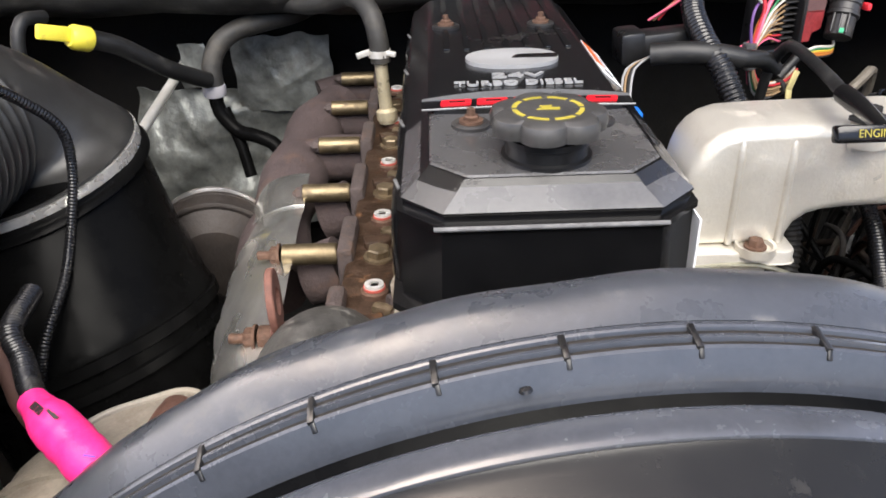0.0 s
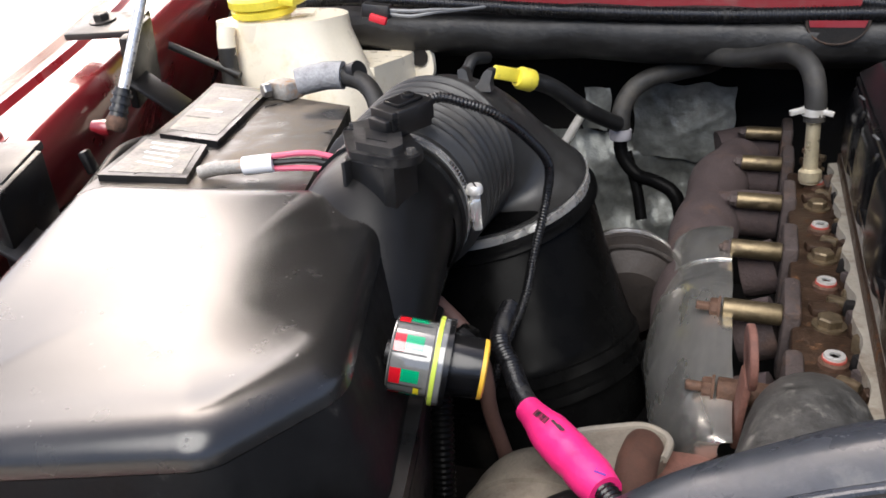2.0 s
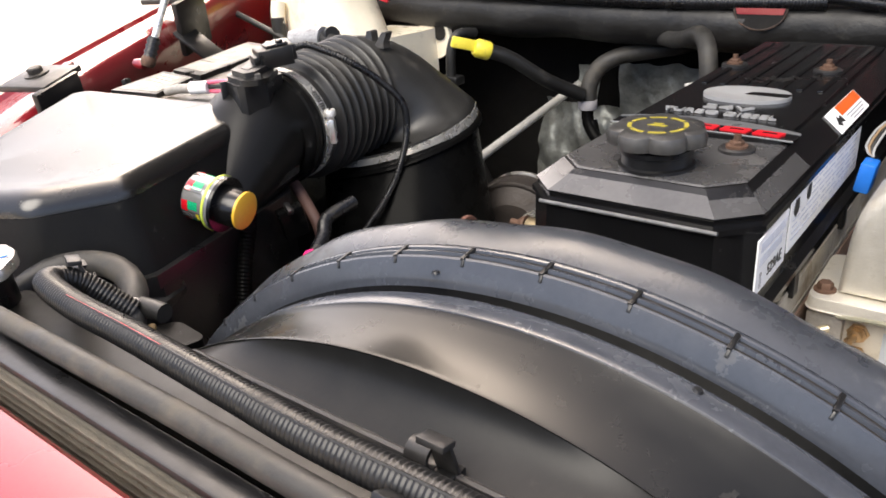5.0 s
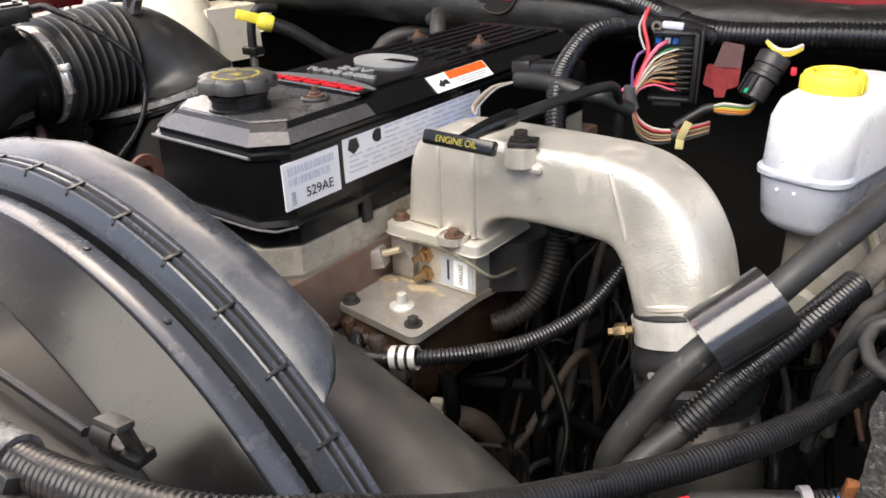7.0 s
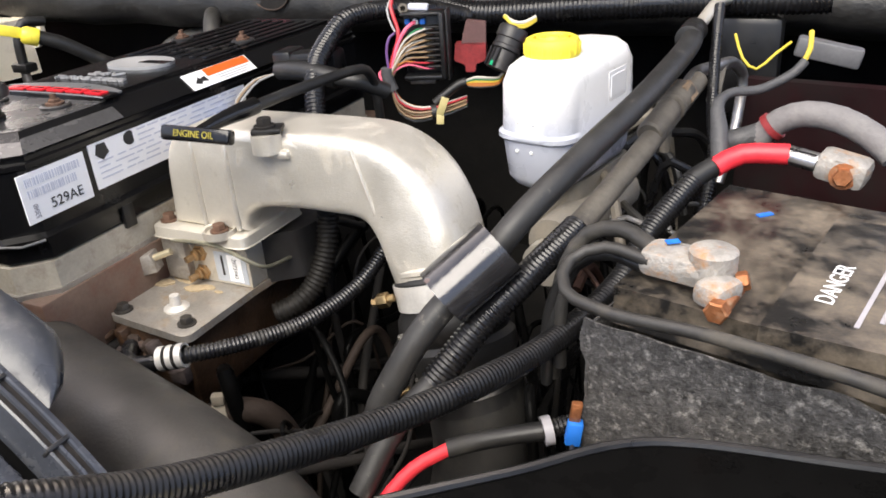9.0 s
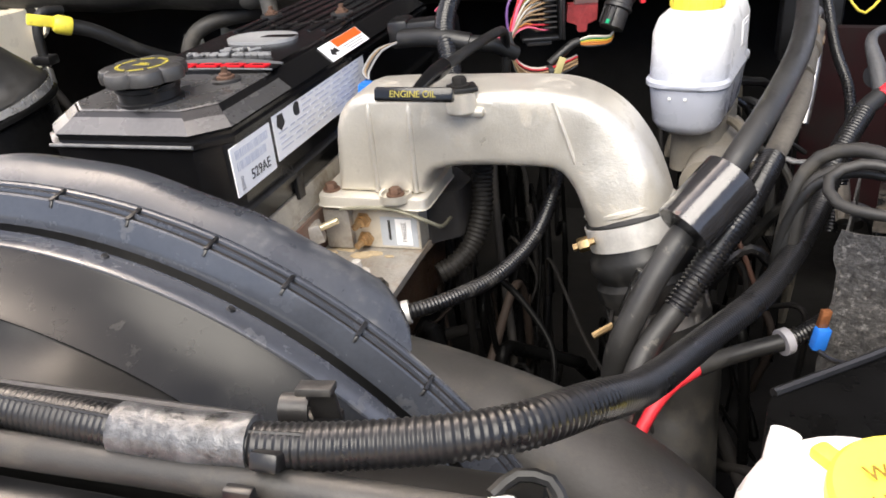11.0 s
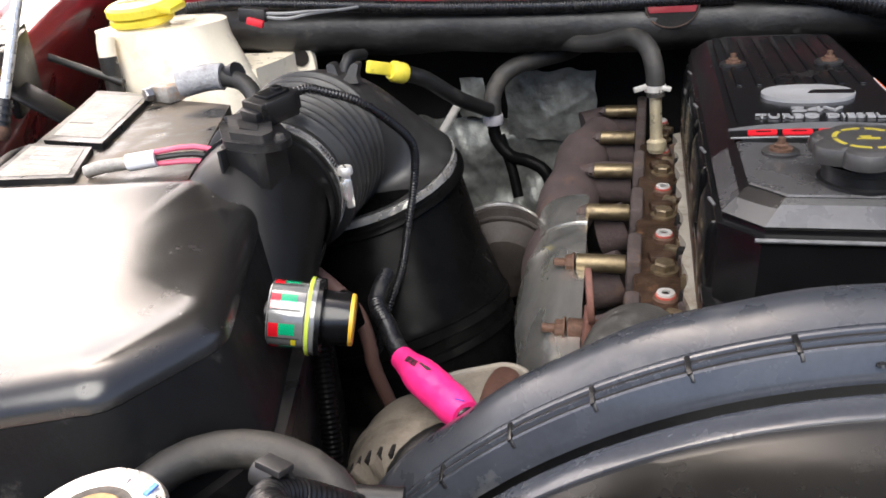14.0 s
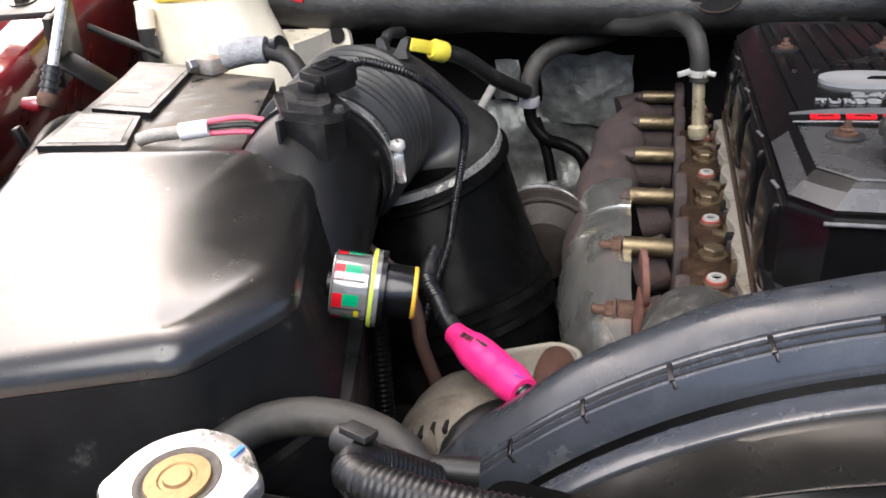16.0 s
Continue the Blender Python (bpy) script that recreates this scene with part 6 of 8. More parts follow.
for x, y, z in ((-0.915, -0.33, 1.1345),):
    part("slot", lathe([(0.0, 0), (0.016, 0), (0.016, 0.002), (0.0, 0.002)], pose(x, y, z + 0.001, 12, 0, 0) @ Matrix.Diagonal((1, 1.9, 1, 1)), 20), DARK, wing, "dark oval slot")
for x, y, z, s in ((-0.955, -0.045, 1.262, 1), (-1.098, 0.30, 1.335, 1)):
    w = thing("wing_bracket", "black steel bracket bolted to the wing rail", "bracket", "wing brackets", at=(x, y, z))
    part("plate", box((x + 0.020, y, z), (0.090, 0.080, 0.010), 0.003, (12, 0, 18)), PLASTIC_GREY, w)
    part("arm", box((x + 0.088, y - 0.010, z - 0.085), (0.085, 0.050, 0.006), 0.002, (8, 38, 18)), PLASTIC, w, "black sloping arm")
    part("leg", box((x + 0.058, y + 0.005, z - 0.05), (0.012, 0.085, 0.10), 0.003, (12, 8, 18)), PLASTIC, w)
    part("bolt", moved(bolt_bm(0.011, 0.012, 0.018), pose(x + 0.012, y, z + 0.005, 12, 0, 10)), DARK_BOLT, w, "dark hexagon bolt")
rbolt = thing("wing_bolt", "red painted bolt on the wing rail", "bolt", at=(-1.01, 0.06, 1.255))
part("head", moved(bolt_bm(0.010, 0.008, 0.016), pose(-1.025, 0.045, 1.254, 12, 0, 0)), RED_PAINT, rbolt)
st = thing("hood_strut", "bright gas strut with black end socket holding the bonnet", "gas strut", at=(-0.93, 0.13, 1.24))
SA, SB = Vector((-0.940, 0.135, 1.246)), Vector((-0.902, 0.335, 1.62))
part("rod", sweep([SA.lerp(SB, 0.10), SB], 0.0062, 14), CLAMP, st, "bright polished rod")
part("socket", sweep([SA, SA.lerp(SB, 0.03), SA.lerp(SB, 0.04), SA.lerp(SB, 0.11)], [0.011, 0.011, 0.0095, 0.0095], 14), PLASTIC, st, "black end socket")
for k in range(3):
    part("socket_ring", sweep([SA.lerp(SB, 0.045 + 0.022 * k), SA.lerp(SB, 0.055 + 0.022 * k)], [0.0112, 0.0112], 14), PLASTIC_GREY, st)
part("socket_end", lathe([(0.0, -0.004), (0.0095, -0.003), (0.0122, 0.003), (0.0122, 0.010), (0.0105, 0.014), (0.0, 0.014)], aim(tuple(SA), tuple(SB - SA)), 16), RUST_BOLT, st, "rusted socket end")
part("ball", lathe([(0.0, 0), (0.008, 0.002), (0.010, 0.010), (0.007, 0.025), (0.0, 0.025)], aim((-0.945, 0.135, 1.245), (-0.8, -0.1, 0.1)), 16), RED_PAINT, st, "red ball stud")

solo("wing_loom", tube([(-0.885, -0.04, 1.160), (-0.915, 0.03, 1.185), (-0.945, 0.10, 1.196), (-0.972, 0.17, 1.205), (-1.00, 0.26, 1.19), (-1.03, 0.34, 1.16)], 0.009, 12), RUBBER, "black taped loom along the inner wing", "cable loom")
solo("wing_clip", box((-0.962, 0.105, 1.214), (0.010, 0.016, 0.028), 0.003, (0, -15, 18)), PLASTIC, "black loom clip on the inner wing", "clip")
BL = [(-0.735, 0.325), (-1.005, 0.405), (-0.850, -0.02), (-0.63, 0.035)]
batt = thing("battery", "dusty black car battery with two grey lids", "battery", at=(-0.82, 0.2, 1.0))
part("case", bevelled(loft([[(x, y, z) for x, y in BL] for z in (1.0, 1.230)]), 0.006, 2), BATT, batt, "dusty black case")
LD = [(-0.891, 0.150), (-0.800, 0.137), (-0.878, 0.362), (-0.990, 0.387)]
part("lid", prism(LD, 1.229, 1.238, 0.002), PLASTIC, batt, "black raised lid")
LD2 = [(-0.904, 0.140), (-0.806, 0.127), (-0.757, 0.030), (-0.858, 0.018)]
part("lid", prism(LD2, 1.229, 1.237, 0.002), PLASTIC, batt, "black raised lid with white print")
part("lid_inset", prism([tuple(Vector(p) * 0.84 + Vector((-0.889, 0.258)) * 0.16) for p in LD], 1.2378, 1.2386, 0), BATT_GREY, batt, "dusty pale label")
for k in (1, 3, 4):
    part("print_line", box((-0.905 + 0.004 * k, 0.33 - 0.028 * k, 1.2388), (0.045 - 0.006 * (k % 3), 0.003, 0.0006), 0.0, (0, 0, -8)), LABEL if k % 2 else BLACK_PRINT, batt)
part("lid_inset", prism([tuple(Vector(p) * 0.84 + Vector((-0.831, 0.079)) * 0.16) for p in LD2], 1.2368, 1.2376, 0), BATT_GREY, batt, "dusty pale label")
for k in range(5):
    part("print_line", box((-0.850 + 0.008 * k, 0.116 - 0.015 * k, 1.2378), (0.05 - 0.008 * (k % 2), 0.003, 0.0006), 0.0, (0, 0, -8)), LABEL, batt)
tl = thing("battery_terminal", "silvery battery clamp with grey boot and cable", "terminal", at=(-0.83, 0.37, 1.23))
part("clamp", box((-0.845, 0.350, 1.2425), (0.045, 0.032, 0.024), 0.005, (0, 0, -20)), LEAD, tl, "lead clamp")
part("nut", moved(bolt_bm(0.010, 0.010), aim((-0.860, 0.335, 1.245), (-0.5, -0.8, 0))), STEEL_DULL, tl)
part("boot", tube([(-0.830, 0.360, 1.250), (-0.795, 0.375, 1.256), (-0.770, 0.380, 1.256)], 0.019, 16), BOOT, tl, "crinkled grey boot")
part("cable", tube([(-0.775, 0.380, 1.256), (-0.735, 0.372, 1.248), (-0.705, 0.345, 1.225), (-0.695, 0.32, 1.18), (-0.70, 0.30, 1.12)], 0.0125, 14), RUBBER_GREY, tl, "thick grey cable")
part("cable_end", tube([(-0.762, 0.384, 1.256), (-0.745, 0.380, 1.262)], 0.015, 12), RUBBER, tl, "ragged black tape")
gt = thing("ground_lead", "grey ring terminal with white tag and pink and black wires", "cable", at=(-0.69, 0.07, 1.235))
part("lug", tube([(-0.752, 0.045, 1.237), (-0.735, 0.050, 1.241), (-0.705, 0.058, 1.243)], 0.0070, 10), LEAD, gt, "grey crimped lug")
part("tag", tube([(-0.708, 0.057, 1.243), (-0.680, 0.067, 1.245)], 0.0092, 14), LABEL, gt, "white paper tag")
for k, (c, dz) in enumerate((("pink", 0.006), ("black", 0.0), ("pink", -0.006))):
    part("wire", tube([(-0.684, 0.066, 1.245 + dz), (-0.640, 0.078, 1.246 + dz * 1.3), (-0.595, 0.082, 1.237 + dz)], 0.0030, 8), WIRES[c], gt, c + " wire")

tank = thing("washer_tank", "cream translucent plastic reservoir with yellow cap", "reservoir", at=(-1.0, 0.65, 1.1))
tk = [(-1.125, 0.562), (-0.985, 0.540), (-0.905, 0.560), (-0.876, 0.655), (-0.93, 0.72), (-1.10, 0.74)]
prof = []
for z, k, sx in ((1.10, 1.03, 0.03), (1.16, 1.03, 0.025), (1.205, 1.0, 0.01), (1.235, 0.96, 0.0), (1.270, 0.93, -0.012), (1.294, 0.92, -0.014)):
    c = Vector((-0.99, 0.70))
    prof.append([((Vector(p) - c) * k + c + Vector((sx, 0))).to_tuple() + (z,) for p in rounded(tk, 0.035, 5)])
part("body", bevelled(loft(prof), 0.006, 2, 50), CREAM_PLASTIC, tank, "cream translucent body", 50)
part("neck", lathe([(0.0, 0.04), (0.046, 0.04), (0.046, 0.07), (0.042, 0.074), (0.042, 0.085), (0.0, 0.085)], pose(-1.035, 0.605, 1.225, 4, 0, 0), 36), CREAM_PLASTIC, tank, "filler neck")
part("spout", tube([(-1.075, 0.548, 1.290), (-1.076, 0.543, 1.270), (-1.075, 0.540, 1.245)], 0.015, 16), CREAM_PLASTIC, tank, "side spout")
part("cap", lathe([(0.0, 0), (0.050, 0), (0.054, 0.003), (0.054, 0.011), (0.050, 0.014), (0.052, 0.016), (0.056, 0.018), (0.056, 0.030), (0.050, 0.035), (0.0, 0.036)], pose(-1.035, 0.605, 1.302, 6, 0, 0), 40), YELLOW, tank, "yellow ribbed cap")
part("cap_tab", box((-0.980, 0.600, 1.328), (0.045, 0.05, 0.012), 0.003, (6, 10, 0)), YELLOW, tank)
for k in range(5):
    part("cap_slot", box((-1.060 + 0.013 * k, 0.600 + 0.004 * k, 1.3386), (0.004, 0.026, 0.0012), 0.0, (6, 0, -35)), OCHRE, tank)
solo("washer_hose", tube([(-1.075, 0.540, 1.258), (-1.074, 0.537, 1.215), (-1.070, 0.534, 1.150), (-1.068, 0.534, 1.10)], 0.0150, 14), RUBBER_GREY, "grey rubber hose below the reservoir spout", "hose")
part("rear_shelf", bevelled(loft([[(-0.99, 0.62, z), (-0.868, 0.66, z), (-0.852, 0.74, z), (-0.850, 0.795, z), (-0.99, 0.80, z)] for z in (1.08, 1.204)]), 0.022, 4), CREAM_PLASTIC, tank, "low rear part of the tank", 50)
tab = rounded([(-0.90, 1.135), (-0.90, 1.215), (-0.845, 1.222), (-0.815, 1.205), (-0.812, 1.16), (-0.84, 1.135)], 0.02)
mt = Matrix(((1, 0, 0, 0), (0, 0, -1, 0.80), (0, 1, 0, 0), (0, 0, 0, 1)))
part("lug", prism(tab, -0.006, 0.006, 0.002, mt), CREAM_PLASTIC, tank, "mounting lug")
part("lug_hole", lathe([(0.0, 0), (0.017, 0), (0.017, 0.002), (0.0, 0.002)], aim((-0.840, 0.7925, 1.194), (0, -1, 0)), 24), DARK, tank, "dark mounting hole")
solo("hood_cable", tube([(-1.24, 0.42, 1.32), (-1.18, 0.48, 1.285), (-1.12, 0.52, 1.245), (-1.05, 0.53, 1.215)], 0.0065, 10), RUBBER_GREY, "thin grey cable across the wing", "cable")
# ---- intake elbow ----
elbow = thing("intake_elbow", "cast aluminium intake elbow with rusty bolts", "intake elbow", at=(0.3, 0.2, 1.08))
out = [(0.130, 1.086), (0.132, 1.118), (0.135, 1.150), (0.138, 1.166), (0.143, 1.180), (0.151, 1.191), (0.162, 1.199), (0.178, 1.204), (0.21, 1.2055), (0.26, 1.206), (0.312, 1.206), (0.330, 1.200), (0.330, 1.130), (0.312, 1.122), (0.290, 1.121), (0.268, 1.119), (0.254, 1.115), (0.244, 1.107), (0.239, 1.096), (0.238, 1.086)]


def inset(poly, d):
    """The outline (counter-clockwise seen from +y) drawn in by d."""
    res = []
    for i, p in enumerate(poly):
        a, q, b = Vector(poly[i - 1]), Vector(p), Vector(poly[(i + 1) % len(poly)])
        t = ((q - a).normalized() + (b - q).normalized()).normalized()
        res.append((q.x + t.y * d, q.y - t.x * d))
    return res


shape = loft([[(x, y, z) for x, z in inset(out, d)] for y, d in ((0.1655, 0.012), (0.1660, 0.009), (0.1685, 0.0042), (0.173, 0.0012), (0.179, 0.0), (0.241, 0.0), (0.248, 0.002), (0.2525, 0.006), (0.254, 0.012))])


def rrect(c, u, v, a, b, e, n=36):
    pts = []
    for k in range(n):
        t = 2 * math.pi * k / n
        x, y = math.cos(t), math.sin(t)
        pts.append(Vector(c) + u * (a * math.copysign(abs(x) ** (2 / e), x)) + v * (b * math.copysign(abs(y) ** (2 / e), y)))
    return pts


PB = even(curve([(0.290, 0.210, 1.1637), (0.345, 0.210, 1.1637), (0.392, 0.210, 1.161), (0.423, 0.207, 1.147), (0.445, 0.200, 1.122), (0.458, 0.192, 1.096), (0.468, 0.185, 1.066)], 0.006), 0.006)
rings = []
for i, p in enumerate(PB):
    t = (PB[min(i + 1, len(PB) - 1)] - PB[max(0, i - 1)]).normalized()
    u = Vector((0, 1, 0))
    u = (u - t * u.dot(t)).normalized()
    v = t.cross(u)
    f = i / (len(PB) - 1)
    f = max(0.0, (f - 0.35) / 0.65)
    rings.append(rrect(p, u, v, 0.0446 + 0.0034 * f, 0.0430 + 0.0050 * f, 6.5 - 4.2 * f, 48))
part("casting", join(shape, loft(rings)), ALU, elbow, "rough cast aluminium body", 50)
ot = (PB[-1] - PB[-3]).normalized()
part("bead", lathe([(0.048, 0), (0.0505, 0.002), (0.0505, 0.006), (0.048, 0.008), (0.048, 0)], aim(tuple(PB[-1] - ot * 0.014), tuple(ot)), 40), ALU, elbow)
part("flange", bevelled(moved(prism(rounded([(0.108, 0.150), (0.243, 0.150), (0.246, 0.262), (0.106, 0.262)], 0.012), 1.074, 1.087), Matrix()), 0.002, 2), ALU, elbow, "bolted base flange")
for x in (0.181, 0.228):
    part("rib", tube([(x, 0.1655, 1.090), (x, 0.1650, 1.14), (x, 0.1665, 1.185), (x, 0.173, 1.200)], 0.0035, 10), ALU, elbow, "raised vertical rib")
part("pocket", lathe([(0.0, 0.0), (0.015, 0.0), (0.016, 0.004), (0.019, 0.005), (0.019, -0.004), (0.0, -0.004)], pose(0.205, 0.158, 1.088), 24), ALU, elbow, "bolt pocket")
part("foot", bevelled(box((0.294, 0.166, 1.186), (0.040, 0.014, 0.010), 0.004, (0, 0, 0)), 0.0, 1), ALU, elbow, "cast foot of the boss")
part("cast_seam", tube([(0.386, 0.1668, 1.196), (0.396, 0.1640, 1.170), (0.406, 0.1625, 1.140), (0.412, 0.1620, 1.122)], 0.0022, 8), ALU, elbow, "cast seam")
part("boss", lathe([(0.0, 0), (0.016, 0), (0.016, 0.020), (0.0, 0.021)], pose(0.289, 0.163, 1.188), 24), ALU, elbow, "round boss")
part("cast_mark", lathe([(0.010, 0), (0.010, 0.001), (0.008, 0.001), (0.008, 0), (0.010, 0)], pose(0.402, 0.200, 1.1995, 0, 16, 0), 20), ALU, elbow, "cast round mark")
for x, y, z in ((0.205, 0.158, 1.089), (0.120, 0.170, 1.087)):
    b = thing("flange_bolt", "rusty flange bolt on the intake elbow base", "bolt", "intake bolts", at=(x, y, z))
    part("head", moved(bolt_bm(0.0075, 0.009, 0.0105), pose(x, y, z, 0, 0, 15)), RUST_BOLT, b)
b = thing("boss_bolt", "dark bolt with square plate on the elbow boss", "bolt", at=(0.289, 0.163, 1.208))
part("plate", box((0.291, 0.165, 1.2115), (0.030, 0.026, 0.005), 0.001, (0, 0, 25)), RUBBER, b, "black square plate")
part("head", moved(bolt_bm(0.008, 0.010, 0.011), pose(0.289, 0.163, 1.214)), DARK, b)

heaterbox = thing("grid_heater", "aluminium intake heater block with brass studs and paper label", "intake heater", at=(0.17, 0.2, 1.01))
part("block", box((0.1675, 0.2115, 1.0425), (0.117, 0.081, 0.0625), 0.003), ALU, heaterbox, "grimy aluminium block")
for x, z in ((0.1549, 1.0485), (0.1553, 1.0236)):
    part("stud", join(lathe([(0.0, 0), (0.0105, 0), (0.0105, 0.0015), (0.0085, 0.002), (0.0085, 0.006), (0.0, 0.006)], aim((x, 0.171, z), (0, -1, 0)), 6), lathe([(0.0, 0.006), (0.0068, 0.006), (0.0068, 0.009), (0.0042, 0.010), (0.0042, 0.020), (0.0, 0.021)], aim((x, 0.171, z), (-0.25, -1, -0.1)), 12)), COPPER_STUD, heaterbox, "coppery stud and nut")
part("spacer", box((0.125, 0.166, 1.040), (0.034, 0.012, 0.052), 0.002), ALU_DARK, heaterbox)
part("label", box((0.1992, 0.1708, 1.0350), (0.046, 0.001, 0.038), 0.0), mat("grey_label", (0.42, 0.45, 0.49), 0.45, var=0.12, bump=0.05), heaterbox, "pale grey paper label")
part("label_panel", box((0.2052, 0.1701, 1.0350), (0.020, 0.0006, 0.034), 0.0), LABEL, heaterbox, "white panel of the label")
letters("3973943", 0.0085, frame_of((0.2052, 0.1695, 1.0350), (0, 0, -1), (1, 0, 0)), 0.0001, BLACK_PRINT, "print", heaterbox, "black printed number", 0.9)
part("print_bar", box((0.1872, 0.1702, 1.037), (0.003, 0.0006, 0.026), 0.0), BLACK_PRINT, heaterbox)
part("line", tube([(0.137, 0.150, 1.072), (0.174, 0.150, 1.075), (0.208, 0.149, 1.074), (0.236, 0.150, 1.064), (0.250, 0.158, 1.053), (0.254, 0.172, 1.045), (0.250, 0.215, 1.035), (0.245, 0.272, 1.025)], 0.0024, 8), mat("greenish_dull_steel", (0.26, 0.25, 0.19), 0.45, 0.6, var=0.3, scale=50, bump=0.2), heaterbox, "thin greenish steel line")
part("line_boss", lathe([(0.0, 0), (0.011, 0), (0.011, 0.008), (0.007, 0.010), (0.0, 0.010)], aim((0.243, 0.282, 1.023), (0.6, -0.6, 0.2)), 6), BROWN_STEEL, heaterbox, "brown rusted union")
part("plug", box((0.103, 0.140, 1.043), (0.022, 0.02, 0.024), 0.002, (0, -15, 20)), ALU_DARK, heaterbox, "square steel plug")
part("plug_ring", lathe([(0.009, -0.003), (0.0125, -0.003), (0.0125, 0.003), (0.009, 0.003), (0.009, -0.003)], aim((0.094, 0.140, 1.041), (-1, 0, -0.2)), 20), DARK, heaterbox)
part("plug_stem", tube([(0.110, 0.140, 1.049), (0.132, 0.150, 1.057)], 0.0042, 10), PALE_ZINC, heaterbox, "pale zinc stem")
plate = thing("intake_plate", "stained aluminium intake cover plate with dark bolts", "cover plate", at=(0.17, 0.12, 1.0))
part("plate", prism(rounded([(0.094, 0.078), (0.104, 0.070), (0.217, 0.0585), (0.2235, 0.066), (0.226, 0.176), (0.240, 0.30), (0.094, 0.30)], 0.005), 1.002, 1.011, 0.0015), STAINED, plate, "flat stained plate")
part("body", box((0.158, 0.185, 0.955), (0.112, 0.235, 0.094), 0.008), OILY_RUST, plate, "rusty intake body")
part("grey_cover", prism(rounded([(0.224, 0.196), (0.262, 0.226), (0.268, 0.262), (0.238, 0.300), (0.225, 0.300)], 0.008), 1.006, 1.068, 0.003), PLASTIC_GREY, plate, "dark grey side cover")
for x, y in ((0.111, 0.082), (0.2035, 0.0825)):
    part("bolt", moved(bolt_bm(0.0072, 0.009, 0.0105), pose(x, y, 1.011, 0, 0, 12)), DARK_BOLT, plate, "dark hexagon bolt")
part("nipple", lathe([(0.0, 0), (0.0145, 0), (0.0145, 0.002), (0.011, 0.0035), (0.0065, 0.005), (0.0055, 0.017), (0.0, 0.018)], pose(0.168, 0.106, 1.011), 20), STEEL_PALE, plate, "pale nipple")
random.seed(71)
for k in range(9):
    x, y = random.uniform(0.105, 0.205), random.uniform(0.145, 0.168)
    w = random.uniform(0.006, 0.016)
    part("crust", prism([(x + w * random.uniform(0.85, 1) * math.cos(0.7 * j), y + 0.45 * w * random.uniform(0.85, 1) * math.sin(0.7 * j)) for j in range(9)], 1.0105, 1.0114 + 0.0002 * k), CRUST, plate, "tan dirt crust")

random.seed(83)
for k in range(12):
    x, z = 0.098 + 0.009 * k + random.uniform(-0.003, 0.003), random.uniform(0.955, 0.992)
    part("cast_lump", box((x, 0.066 + random.uniform(-0.004, 0.004), z), (random.uniform(0.010, 0.022), 0.016, random.uniform(0.010, 0.024)), 0.004, (random.uniform(-20, 20), random.uniform(-20, 20), random.uniform(-20, 20))), (OILY_RUST, RUST, FLANGE)[k % 3], plate)

boot = thing("intake_boot", "black rubber intake boot with wide steel clamp", "boot", at=(0.48, 0.16, 0.95))
bp = PB[-1]
part("boot", lathe([(0.0485, -0.004), (0.052, 0.0), (0.052, 0.030), (0.058, 0.040), (0.060, 0.052), (0.055, 0.062), (0.0535, 0.066), (0.059, 0.072), (0.060, 0.086), (0.054, 0.095), (0.054, 0.14)], aim(tuple(bp), tuple(ot)), 40), RUBBER, boot, "bulged black rubber boot")
part("clamp", lathe([(0.0528, 0.002), (0.0540, 0.002), (0.0540, 0.028), (0.0528, 0.028), (0.0528, 0.002)], aim(tuple(bp), tuple(ot)), 48), STEEL_PALE, boot, "wide bright clamp")
part("clamp", lathe([(0.0545, 0.100), (0.0557, 0.100), (0.0557, 0.124), (0.0545, 0.124), (0.0545, 0.100)], aim(tuple(bp), tuple(ot)), 48), STEEL_DULL, boot, "lower bright clamp")
part("t_bolt", tube([(0.432, 0.142, 1.052), (0.410, 0.136, 1.045)], 0.004, 8), BRASS, boot, "yellowed clamp bolt")
part("nut", moved(bolt_bm(0.008, 0.012), aim((0.426, 0.141, 1.0495), (-0.9, -0.2, -0.25))), BRASS, boot, "yellowed nut")
part("lower_pipe", tube([tuple(bp + ot * 0.10), tuple(bp + ot * 0.17), (0.52, 0.13, 0.84), (0.52, 0.05, 0.76)], 0.053, 28), RUBBER_GREY, boot, "dull grey charge pipe")
part("t_bolt", tube([(0.455, 0.115, 0.965), (0.435, 0.105, 0.955)], 0.004, 8), BRASS, boot, "yellowed clamp bolt")

# engine oil dipstick over the elbow
eo = thing("oil_dipstick", "black oil dipstick with lettered pull handle", "dipstick", at=(0.257, 0.1, 1.21))
em2 = frame_of((0.2615, 0.0915, 1.2265), (1, 0.05, -0.02), (0, 0.35, 0.95))
part("handle", moved(box((0, 0, -0.006), (0.080, 0.0145, 0.012), 0.003), em2), PLASTIC_GLOSS, eo, "black bar handle")
letters("ENGINE OIL", 0.0092, em2 @ Matrix.Translation((0, 0, 0.0007)), 0.0002, CAP_PRINT, "lettering", eo, "yellow lettering", 0.95)
part("neck", sweep(curve([(0.263, 0.100, 1.2275), (0.265, 0.135, 1.230), (0.268, 0.18, 1.2305)], 0.01), [0.0055 + 0.0035 * min(1, i / 5) for i in range(len(curve([(0.263, 0.100, 1.2275), (0.265, 0.135, 1.230), (0.268, 0.18, 1.2305)], 0.01)))], 12), PLASTIC_GLOSS, eo, "tapered neck")
part("tube", tube([(0.268, 0.175, 1.230), (0.278, 0.24, 1.232), (0.291, 0.335, 1.231), (0.294, 0.366, 1.224), (0.291, 0.386, 1.200), (0.288, 0.396, 1.16), (0.288, 0.40, 1.10)], 0.0060, 12), RUBBER, eo, "black tube")

